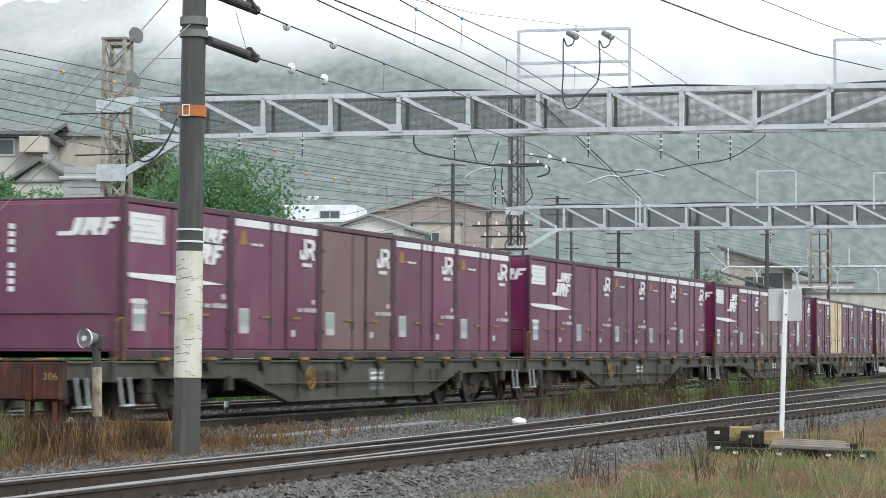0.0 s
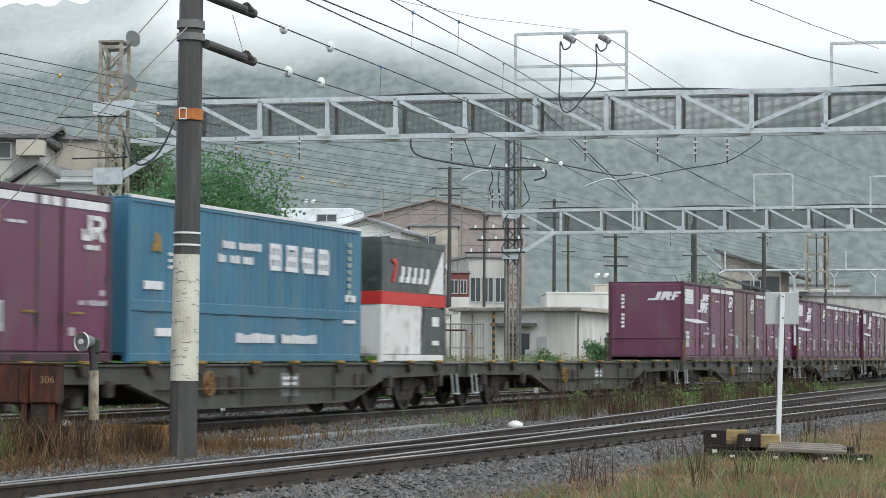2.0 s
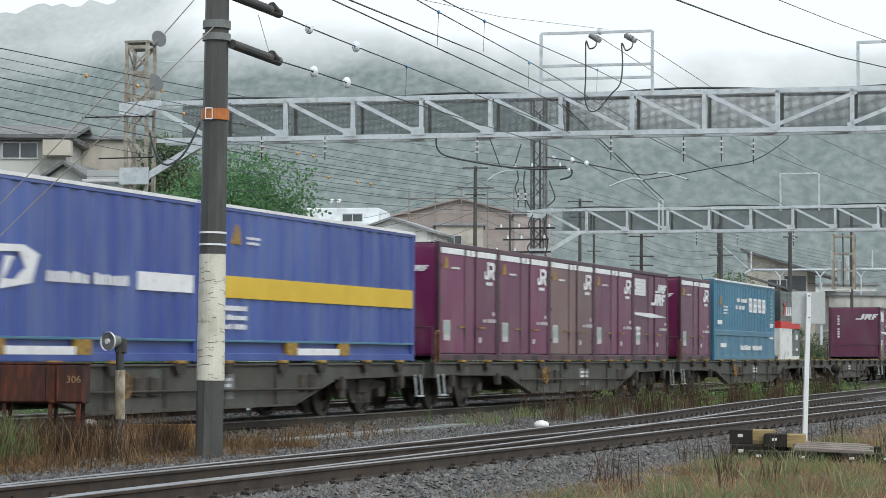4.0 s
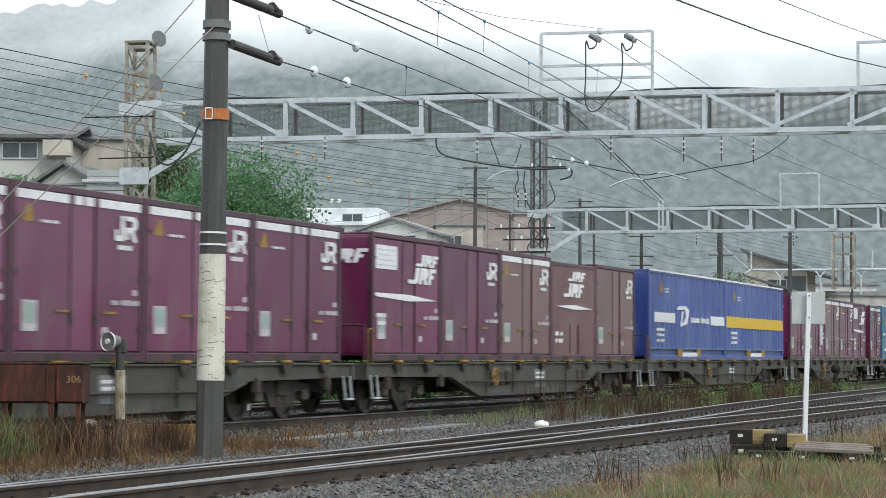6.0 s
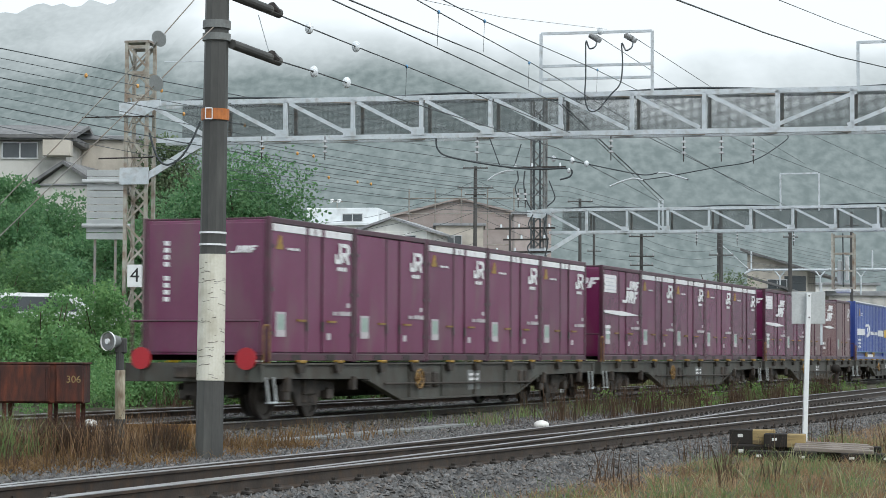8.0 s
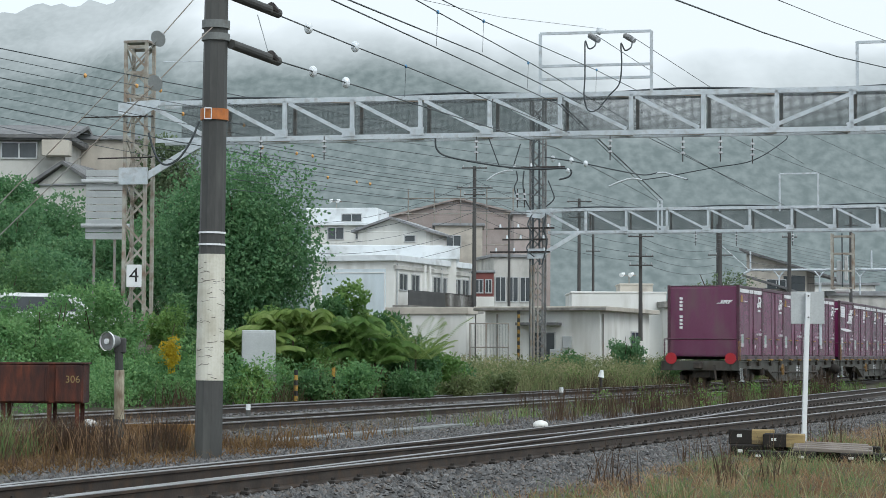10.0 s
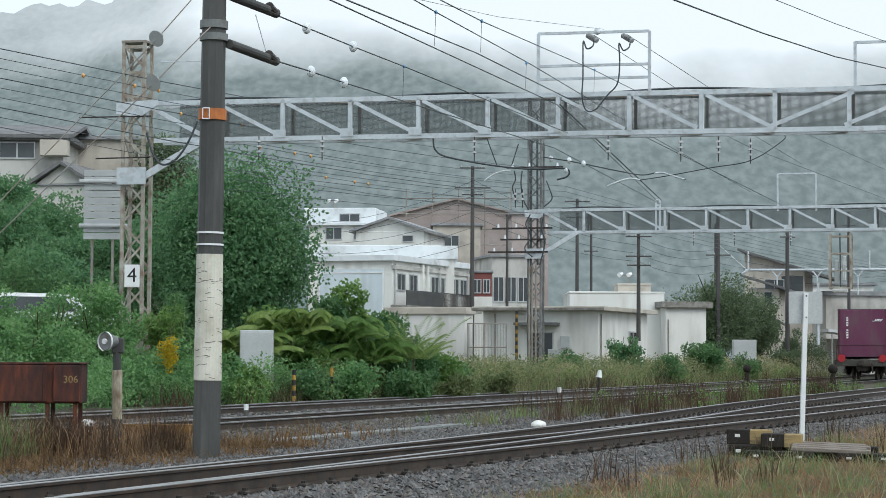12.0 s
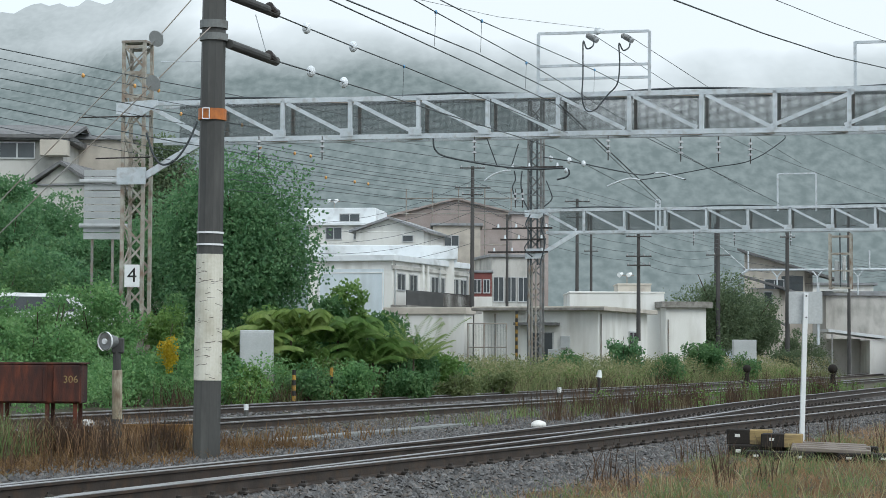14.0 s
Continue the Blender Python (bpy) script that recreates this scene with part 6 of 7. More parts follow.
# wooded bank on the left
bank = bmesh.new()
bmesh.ops.create_grid(bank, x_segments=24, y_segments=18, size=1)
for v in bank.verts:
    u, w = (v.co.x + 1) / 2, (v.co.y + 1) / 2
    v.co = (-36 + 30 * u, 62 + 36 * w, -0.3 + 6.6 * min(1, max(0, (w - 0.12) * 1.5)) * min(1, (1 - u) * 2.2) + 0.3 * noise.noise((u * 9, w * 9, 0)))
tagged(link("embankment", bank, EARTH, True), "earth bank under the shrubs and houses", "embankment", kind="structure")
BANK = "dense green shrub on the wooded bank"
shrub("shrub", -13.32, 66, 1.0, 2.3, 1.6, 3.4, 6000, 0.13, LEAF_SHRUB, 21, BANK)
shrub("shrub", -12.10, 68, 1.2, 2.0, 1.6, 3.4, 6000, 0.13, LEAF, 22, BANK)
shrub("shrub", -10.96, 70, 1.2, 1.5, 1.5, 3.2, 4600, 0.13, LEAF, 23, BANK)
shrub("shrub", -15.74, 76, 3.2, 2.3, 2.0, 4.2, 6000, 0.14, LEAF, 24, BANK)
shrub("shrub", -14.50, 78, 2.6, 2.0, 2.0, 3.8, 5600, 0.14, LEAF, 25, BANK)
shrub("shrub", -13.16, 80, 2.6, 2.0, 2.0, 3.6, 5000, 0.14, LEAF_SHRUB, 26, BANK)
shrub("shrub", -11.67, 80, 2.0, 1.6, 1.6, 4.6, 5000, 0.14, LEAF, 45, BANK)
shrub("shrub", -17.07, 84, 5.0, 2.0, 1.6, 3.4, 4200, 0.15, LEAF, 27, "dark green shrub below the houses")
shrub("shrub", -17.8, 86, 5.0, 1.7, 1.4, 3.8, 4600, 0.15, LEAF, 44, "dark green shrub below the houses")
shrub("shrub", -15.75, 86, 4.2, 1.6, 1.4, 2.8, 3000, 0.15, LEAF, 41, "dark green shrub below the houses")
shrub("shrub", -14.25, 88, 4.2, 1.6, 1.4, 2.6, 3000, 0.15, LEAF, 42, "dark green shrub below the houses")
# shrubs beside the back track
for x, y, base, rx, h, count, seed in ((-12.71, 76, 2.6, 1.9, 3.9, 6000, 61), (-11.69, 78, 2.0, 1.7, 4.4, 6000, 62), (-15.68, 82, 4.0, 2.0, 3.9, 5200, 63), (-14.44, 85, 4.0, 1.9, 3.3, 5200, 64), (-12.89, 86, 3.6, 1.5, 3.4, 4000, 65), (-13.38, 70, 1.6, 2.0, 3.6, 6000, 66), (-18.88, 90, 5.5, 1.8, 3.2, 3600, 67)):
    shrub("shrub", x, y, base, rx, 1.5, h, count, 0.14, LEAF, seed, BANK)
FEATHER = "feathery green shrub beside the track"
shrub("shrub", -11.32, 55, -0.2, 1.2, 1.0, 3.5, 6400, 0.10, LEAF_FEATHER, 28, FEATHER)
shrub("shrub", -10.11, 54, -0.2, 1.2, 0.9, 3.3, 6400, 0.10, LEAF_FEATHER, 46, FEATHER)
shrub("shrub", -9.44, 56, -0.2, 1.2, 1.0, 3.5, 6400, 0.10, LEAF_FEATHER, 29, FEATHER)
shrub("shrub", -8.61, 55, -0.2, 1.2, 0.8, 3.6, 6400, 0.10, LEAF_FEATHER, 30, FEATHER)
shrub("shrub", -9.25, 52, -0.2, 1.3, 0.7, 2.3, 4600, 0.10, LEAF_FEATHER, 68, FEATHER)
shrub("shrub", -10.50, 52, -0.2, 1.3, 0.7, 2.3, 4600, 0.10, LEAF_FEATHER, 69, FEATHER)
shrub("shrub", -7.74, 54, -0.2, 1.0, 0.7, 1.6, 3000, 0.10, LEAF_FEATHER, 70, FEATHER)
shrub("shrub", -7.54, 58, -0.2, 0.9, 0.8, 3.0, 4200, 0.10, LEAF_LIGHT, 31, "light green shrub with yellow flowers")
shrub("shrub", -7.24, 60, -0.2, 1.0, 0.8, 3.4, 4600, 0.11, LEAF_SHRUB, 47, FEATHER)
leaves("flower_cluster", cloud_of(-6.85, 53.4, 1.15, 0.24, 0.15, 0.75, 26, 0.10, 5), 1000, 0.07, LEAF_YELLOW, 32, None, "clusters of yellow flowers on a shrub")["kind"] = "stuff"
shrub("shrub", -5.80, 60, -0.2, 0.8, 0.8, 2.6, 3200, 0.11, LEAF_LIGHT, 33, "light green leafy shrub beside a grey cabinet")
shrub("shrub", -5.00, 63, -0.2, 1.0, 0.9, 3.3, 3600, 0.15, LEAF_LIGHT, 34, "light green large-leaved shrub")
shrub("shrub", -4.10, 62, -0.2, 0.9, 0.9, 2.5, 3200, 0.14, LEAF_LIGHT, 48, "light green large-leaved shrub")
shrub("shrub", -3.38, 64, -0.2, 0.9, 1.0, 3.3, 3800, 0.17, LEAF_SHRUB, 35, "tall green large-leaved shrub")
shrub("shrub", -3.08, 65, -0.2, 1.2, 1.0, 3.7, 5200, 0.16, LEAF_LIGHT, 81, "tall light green large-leaved shrub")
shrub("shrub", -4.10, 66, -0.2, 1.1, 1.0, 3.5, 4600, 0.15, LEAF_SHRUB, 82, "tall green large-leaved shrub")
shrub("shrub", -1.87, 65, -0.2, 1.1, 1.0, 3.0, 4200, 0.15, LEAF_SHRUB, 83, "tall green large-leaved shrub")
shrub("shrub", -0.31, 65, -0.2, 1.2, 0.9, 1.7, 3200, 0.13, LEAF_LIGHT, 84, "light green shrub beside the white wall")
shrub("shrub", -2.32, 63, -0.2, 1.2, 1.0, 2.6, 4200, 0.14, LEAF_SHRUB, 36, "rounded green shrub beside the white wall")
shrub("shrub", -1.29, 62, -0.2, 0.9, 0.9, 2.0, 2600, 0.14, LEAF_SHRUB, 49, "rounded green shrub beside the white wall")
shrub("shrub", -0.85, 64, -0.2, 1.1, 0.8, 2.2, 3000, 0.13, LEAF_SHRUB, 37, "green shrub under arching fronds")
arching_fronds(-0.75, 61, 1.0, LEAF_FROND)
for x, y, base, seed in ((-2.9, 60.4, 1.5, 101), (-4.2, 60, 1.7, 102), (-1.9, 60.5, 0.9, 103), (-5.35, 59.4, 1.1, 104), (-3.5, 60.2, 0.6, 105)):
    arching_fronds(x, y, base, LEAF_LIGHT if seed % 2 else LEAF_FROND, 46, 0.22, 0.045, 1.15, seed, "green shrub with drooping compound leaves")
for x, y, rx, h, count, mat, seed in ((-5.9, 55.5, 1.0, 1.7, 3400, LEAF_FEATHER, 91), (-4.75, 55, 0.8, 1.15, 2200, LEAF_LIGHT, 92), (-6.9, 55, 0.9, 2.0, 3400, LEAF_FEATHER, 93), (-3.4, 57, 0.9, 1.2, 2400, LEAF_SHRUB, 94),
                                      (-2.2, 58, 1.0, 1.3, 2600, LEAF_FEATHER, 95), (-0.8, 59, 1.0, 1.1, 2400, LEAF_SHRUB, 96), (-7.9, 52.5, 1.1, 1.5, 3000, LEAF_FEATHER, 97), (0.6, 62, 0.9, 0.9, 1800, WEED, 98), (1.9, 66, 1.0, 0.9, 1800, WEED, 99)):
    shrub("shrub", x, y, -0.2, rx, 0.7, h, count, 0.10, mat, seed, "low bushy green shrub beside the back track")
shrub("shrub", 8.22, 95, 0.2, 1.0, 1.0, 2.3, 3600, 0.12, LEAF, 38, "rounded dark green shrub before the white building")
shrub("shrub", 12.30, 100, 0.2, 1.3, 1.0, 1.9, 3400, 0.13, LEAF_SHRUB, 39, "rounded green shrub in the grass")
shrub("shrub", 5.20, 88, -0.1, 1.0, 1.0, 1.7, 2600, 0.11, LEAF_SHRUB, 40, "low green shrub near the mast foot")
for x, y, base, rx, h, count, mat, seed in ((23.97, 136, 0.0, 1.5, 2.6, 3000, LEAF_FAR, 71), (33.63, 168, 0.0, 2.0, 2.2, 3000, LEAF_SHRUB, 72), (21.86, 132, 0.0, 1.3, 3.2, 3600, LEAF_FAR, 73), (9.84, 92, 0.0, 1.1, 1.3, 2000, LEAF_SHRUB, 74),
                                            (15.58, 108, 0.0, 1.1, 1.3, 1800, LEAF_SHRUB, 75), (2.12, 78, -0.1, 1.2, 1.0, 2000, LEAF_LIGHT, 76), (4.07, 84, -0.1, 1.0, 1.0, 1500, LEAF_SHRUB, 77), (0.38, 66, -0.1, 1.0, 1.0, 1900, LEAF_SHRUB, 78), (-2.75, 58, -0.15, 0.7, 0.7, 1400, LEAF_LIGHT, 79)):
    shrub("shrub", x, y, base, rx, 1.0, h, count, 0.11, mat, seed, "low green weedy shrub in the grass")
shrub("shrub", 20.69, 127, 0.0, 1.2, 1.0, 1.8, 2400, 0.13, LEAF_FAR, 43, "low dark shrub before the far houses")


# ---- grass and weeds ----
def blades(name, places, height, width, material, seed, label, cat="grass", spread=0.4):
    """Tapered, bent blades from (x, y, z) roots; one sheet of stuff."""
    rng = np.random.default_rng(seed)
    p = np.array(places, float)
    n = len(p)
    h = height * rng.uniform(0.45, 1.25, n)
    a = rng.uniform(0, math.tau, n)
    side = np.stack([np.cos(a), np.sin(a), np.zeros(n)], 1) * (width * rng.uniform(0.6, 1.3, n))[:, None]
    lean = rng.normal(size=(n, 3)) * np.array((spread, spread, 0)) * h[:, None]
    up = np.array((0, 0, 1.0)) * h[:, None]
    mid = p + up * 0.55 + lean * 0.35
    tip = p + up + lean
    verts = np.stack([p - side, p + side, mid + side * 0.7, mid - side * 0.7, tip], 1).reshape(-1, 3)
    k = np.arange(n) * 5
    faces = [(i, i + 1, i + 2, i + 3) for i in k.tolist()] + [(i + 3, i + 2, i + 4) for i in k.tolist()]
    ob = raw(name, verts.tolist(), faces, material)
    return tagged(ob, label, cat, kind="stuff")


def patch(s0, s1, n0, n1, count, seed, z=-0.15, clump=0.0, k=12):
    """Roots strewn over a stretch of the yard, evenly or in tufts."""
    rnd, out = random.Random(seed), []
    if not clump:
        return [along(rnd.uniform(s0, s1), rnd.uniform(n0, n1), z) for i in range(count)]
    for i in range(count // k):
        s, n = rnd.uniform(s0, s1), rnd.uniform(n0, n1)
        for j in range(k):
            out.append(along(s + rnd.gauss(0, clump), n + rnd.gauss(0, clump), z))
    return out


blades("verge_grass", patch(13, 60, -3.0, 6.2, 34000, 1, clump=0.16, k=16), 0.14, 0.0038, GRASS_RUST, 1, "dry brown verge grass in tufts", spread=0.75)
blades("verge_grass", patch(13, 60, -3.0, 6.0, 9000, 2, clump=0.15, k=50), 0.19, 0.0042, GRASS_GREEN, 2, "green grass among dry tufts", spread=0.6)
blades("verge_grass", patch(13, 40, -2.0, 5.8, 2200, 3, clump=0.09), 0.26, 0.0045, GRASS_PALE, 3, "pale seed grass on the verge", spread=0.5)
blades("verge_grass", patch(13, 45, -2.0, 6.2, 60000, 4), 0.07, 0.005, GRASS_RUST, 4, "short dry grass litter on the verge", spread=1.2)
blades("verge_grass", patch(14, 32, -2.5, 5.4, 2000, 19, clump=0.12, k=46), 0.25, 0.0042, GRASS_GREEN, 19, "tall green grass tufts on the verge", spread=0.4)
blades("dead_stems", patch(18, 36, 4.5, 6.4, 260, 5, clump=0.07, k=14), 0.46, 0.006, GRASS_DARK, 5, "dark dead stalks by the ballast", spread=0.2)
blades("track_weeds", patch(24, 75, 12.6, 14.6, 2200, 6, clump=0.15, k=22), 0.30, 0.006, GRASS_DRY, 6, "dry brown weeds between the tracks")
blades("track_weeds", patch(40, 75, 12.0, 14.4, 2000, 7, clump=0.13, k=30), 0.74, 0.007, GRASS_DARK, 7, "tall dead dock weeds between the tracks", spread=0.18)
blades("track_weeds", patch(36, 90, 12.4, 14.8, 1200, 8, clump=0.14, k=22), 0.3, 0.010, GRASS_GREEN, 8, "green weeds between the tracks")
blades("left_weeds", patch(21, 32, 12.4, 14.4, 700, 9, clump=0.2, k=14), 0.26, 0.008, GRASS_BROWN, 9, "dry brown weeds round the pole and box")
blades("left_weeds", patch(18, 28, 12.0, 14.0, 3600, 13, clump=0.22, k=26), 0.13, 0.008, GRASS_BROWN, 13, "matted dry grass beside the ballast", spread=1.0)
blades("left_weeds", patch(18, 26, 12.3, 14.2, 600, 14, clump=0.16, k=26), 0.36, 0.006, GRASS_DARK, 14, "dark dead stalks round the relay box", spread=0.25)
blades("left_weeds", patch(21.5, 25.5, 13.2, 14.4, 700, 15, clump=0.13, k=30), 0.5, 0.005, GRASS_RUST, 15, "rusty dead weeds before the relay box", spread=0.3)
blades("left_weeds", patch(22.0, 25.5, 13.0, 14.3, 600, 16, clump=0.12, k=30), 0.55, 0.006, GRASS_DARK, 16, "dark dead weeds before the relay box", spread=0.25)
blades("left_weeds", patch(21.5, 25.2, 13.9, 15.0, 2400, 17, clump=0.14, k=30), 0.45, 0.006, GRASS_DARK, 17, "dark dead weeds round the relay box legs", spread=0.3)
blades("left_weeds", patch(20.5, 23.2, 13.6, 15.2, 900, 18, clump=0.12, k=30), 0.55, 0.007, GRASS_GREEN, 18, "green weeds round the relay box legs", spread=0.3)
blades("back_weeds", patch(52, 130, 22.8, 27, 13000, 10, clump=0.3, k=24), 0.55, 0.010, WEED, 10, "green weeds behind the back track")
blades("back_weeds", patch(58, 130, 23.2, 30, 14000, 11, clump=0.35, k=24), 0.85, 0.009, GRASS_PALE, 11, "pale tall grass before the buildings")
blades("back_weeds", patch(44, 130, 22.6, 26, 4200, 12, clump=0.2, k=24), 0.7, 0.009, GRASS_DARK, 12, "brown dead weeds behind the back track")
lowc = [(*along(random.uniform(54, 120), random.uniform(23.2, 27), 0.05 + random.uniform(0, 0.75)), 0.6, 0.6, 0.45) for i in range(330)]
tagged(leaves("weed_bank", lowc, 46000, 0.09, WEED, 50, None, "leafy olive green weeds along the back track"), category="weeds", kind="stuff")
lowc = [(*along(random.uniform(60, 130), random.uniform(23.4, 29), 0.2 + random.uniform(0, 0.7)), 0.5, 0.5, 0.4) for i in range(240)]
tagged(leaves("weed_bank", lowc, 34000, 0.07, GRASS_PALE, 52, None, "pale seeding weeds along the back track"), category="weeds", kind="stuff")
lowc = [(*along(random.uniform(38, 60), random.uniform(23.7, 26.2), 0.05 + random.uniform(0, 0.75)), 0.5, 0.5, 0.42) for i in range(120)]
tagged(leaves("weed_bank", lowc, 20000, 0.085, LEAF_FEATHER, 54, None, "lush green weeds along the back track"), category="weeds", kind="stuff")
lowc = [(*along(random.uniform(48, 120), random.uniform(22.9, 27), 0.05 + random.uniform(0, 0.4)), 0.4, 0.4, 0.35) for i in range(160)]
tagged(leaves("weed_bank", lowc, 15000, 0.08, LEAF_LIGHT, 53, None, "light green weeds along the back track"), category="weeds", kind="stuff")
lowc = [(*along(random.uniform(48, 80), random.uniform(12.5, 15), 0.05), 0.3, 0.3, 0.3) for i in range(30)]
tagged(leaves("weed_tufts", lowc, 2600, 0.08, LEAF_LIGHT, 51, None, "leafy green weeds beside the main track"), category="weeds", kind="stuff")


# ---- ballast stones ----
def bed_height(s, n):
    z = -0.15
    for knots, lift in ((NEAR_A, NEAR_Z), (NEAR_B, NEAR_Z - 0.012), (MAIN, 0.0), (BACK, 0.0)):
        q = abs(n - sum(curve_n(knots, s + d) for d in (-4, 0, 4)) / 3)
        if q < 2.0:
            z = max(z, lift + (-0.17 if q < 1.25 else -0.17 - (q - 1.25) * 0.24))
    return z


def stones(name, s0, s1, n0, n1, count, size, seed, label):
    rng = np.random.default_rng(seed)
    s, n = rng.uniform(s0, s1, count), rng.uniform(n0, n1, count)
    c = np.array([along(a, b, bed_height(a, b)) for a, b in zip(s.tolist(), n.tolist())])
    base = np.array([(1, 0, 0), (-1, 0, 0), (0, 1, 0), (0, -1, 0), (0, 0, 1), (0, 0, -1)], float)
    k = size * rng.uniform(0.55, 1.3, (count, 1, 1))
    v = base[None] * k * rng.uniform(0.6, 1.2, (count, 6, 1)) + rng.normal(size=(count, 6, 3)) * k * 0.22
    v[:, :, 2] *= 0.75
    v += c[:, None] + np.array((0, 0, size * 0.2))
    tri = np.array([(0, 2, 4), (2, 1, 4), (1, 3, 4), (3, 0, 4), (2, 0, 5), (1, 2, 5), (3, 1, 5), (0, 3, 5)])
    f = (tri[None] + (np.arange(count) * 6)[:, None, None]).reshape(-1, 3)
    ob = raw(name, v.reshape(-1, 3).tolist(), f.tolist(), BALLAST)
    return tagged(ob, label, "ballast", kind="stuff")


stones("ballast", 10, 34, 5.8, 8.15, 15000, 0.036, 1, "loose grey ballast stones on the shoulder")
stones("ballast", 34, 60, 5.4, 8.0, 9000, 0.038, 2, "loose grey ballast stones on the shoulder")
stones("ballast", 10, 34, 9.55, 12.3, 15000, 0.036, 3, "grey ballast stones between the tracks")
stones("ballast", 34, 75, 9.9, 12.6, 10000, 0.04, 4, "grey ballast stones between the tracks")
stones("ballast", 12, 60, 8.2, 9.5, 9000, 0.034, 5, "ballast stones between the near rails")
stones("ballast", 20, 50, 12.2, 14.9, 9000, 0.04, 7, "grey ballast stones beside the trough")
stones("ballast", 25, 80, 14.8, 22.8, 16000, 0.045, 6, "dark ballast stones under the far tracks")


# ---- small things beside the tracks ----
def kerb():
    thing = empty("cable_trough", 0, 0, 0)
    tagged(thing, "grey concrete cable trough beside the ballast", "cable trough")
    for i in range(9):
        s = 28.1 + i * 1.0
        b = box(0, 0.985, -0.13, 0.13, -0.3, 0.0, bevel=0.012)
        ob = part("trough_lid", b, STENCIL, thing)
        ob.matrix_basis = Matrix.Translation(along(s, 13.3, -0.085 + random.uniform(-0.008, 0.008))) @ pose(0, 0, 0, 0, 0, HEADING + random.uniform(-0.5, 0.5))


kerb()


def rust_box():
    thing = empty("relay_box", -5.15, 27.5, 0)
    tagged(thing, "rusted red iron relay box on legs", "relay box")
    x0, x1, z0, z1 = -5.78 - -5.15, -4.64 - -5.15, 0.51, 1.02
    part("body", box(x0, x1, 0, 0.5, z0, z1, bevel=0.012), RUST, thing)
    part("lid", box(x0 - 0.02, x1 + 0.02, -0.02, 0.52, z1, z1 + 0.02), RUST, thing)
    for xa, xb in ((x0 + 0.02, x0 + 0.70), (x1 - 0.36, x1 - 0.01)):
        part("door", box(xa, xb, -0.035, 0.0, z0 + 0.02, z1 - 0.015, bevel=0.008), RUST, thing, "rusted red door")
    for x in (x0 + 0.66, x1 - 0.34):
        part("hinge", rod((x, -0.04, z0 + 0.05), (x, -0.04, z1 - 0.05), 0.012), RUST, thing)
    for x in (x0 + 0.1, x0 + 0.7, x1 - 0.08):
        part("leg", bar((x, 0.05, -0.3), (x, 0.05, z0), 0.05, 0.05), RUST, thing)
        part("leg", bar((x, 0.45, -0.3), (x, 0.45, z0), 0.05, 0.05), RUST, thing)
    num = bpy.data.curves.new("number", "FONT")
    num.body, num.size, num.align_x, num.align_y, num.extrude = "306", 0.13, "CENTER", "CENTER", 0.001
    num.materials.append(TIMBER_YELLOW)
    ob = new("number", num)
    ob.parent, ob.matrix_basis = thing, pose(-4.77 - -5.15, -0.038, 0.82, 90)
    tagged(ob, "faded yellow stencilled number")


rust_box()


def horn_post():
    d = 28.2
    thing = empty("horn_post", -4.29, d, 0)
    tagged(thing, "white-banded post with a round loudspeaker horn", "loudspeaker post")
    z0, za, z1 = -0.25, 0.29, 0.94
    part("post", rod((0.02, 0, z0), (0.015, 0, za), 0.07, sides=14), POLE_GREY, thing)
    part("white_band", rod((0.015, 0, za), (0.01, 0, z1), 0.068, sides=14), POLE_GRIMY, thing, "grimy white band")
    part("post", rod((0.01, 0, z1), (0, 0, 1.19), 0.055, sides=12), POLE_GREY, thing)
    z = 1.32
    horn = part("horn", rod((-0.13, -0.16, z), (-0.02, 0.0, z), 0.115, 0.07, sides=24), STENCIL, thing, "round grey horn")
    ring = bmesh.new()
    bmesh.ops.create_cone(ring, segments=24, radius1=0.128, radius2=0.128, depth=0.03, cap_ends=False)
    bmesh.ops.transform(ring, matrix=Matrix.Translation((-0.13, -0.165, z)) @ Vector((0.11, 0.16, 0)).to_track_quat("Z", "Y").to_matrix().to_4x4(), verts=ring.verts)
    part("rim", ring, SIGN_WHITE, horn, "pale worn rim")
    part("lens", rod((-0.145, -0.185, z), (-0.12, -0.15, z), 0.036, sides=18), SIGN_WHITE, horn, "pale round centre")
    part("bracket", box(-0.06, 0.09, -0.05, 0.09, z - 0.16, z + 0.05, bevel=0.02), POLE_GREY, thing)


horn_post()


def sign_post():
    d = 29.6
    thing = empty("sign_post", 5.04, d, 0)
    tagged(thing, "white square-tube post with a grey square board", "sign post")
    top = 2.05
    part("post", bar((0, 0, -0.25), (0.072, 0, top), 0.085, 0.06), SIGN_WHITE, thing)
    board = part("board", box(4.88 - 5.04, 5.35 - 5.04, 0.04, 0.055, 1.62, 2.07, bevel=0.004), SIGN_GREY, thing, "blank grey board seen from behind")
    part("stay", bar((5.30 - 5.04, 0.08, 1.33), (5.30 - 5.04, 0.08, 2.20), 0.03, 0.03), GALV, thing)
    part("bolt", rod((0.07, -0.05, 1.71), (0.07, -0.02, 1.71), 0.012), LOCK_DARK, thing)
    part("bolt", rod((0.07, -0.05, 2.01), (0.07, -0.02, 2.01), 0.012), LOCK_DARK, thing)


sign_post()


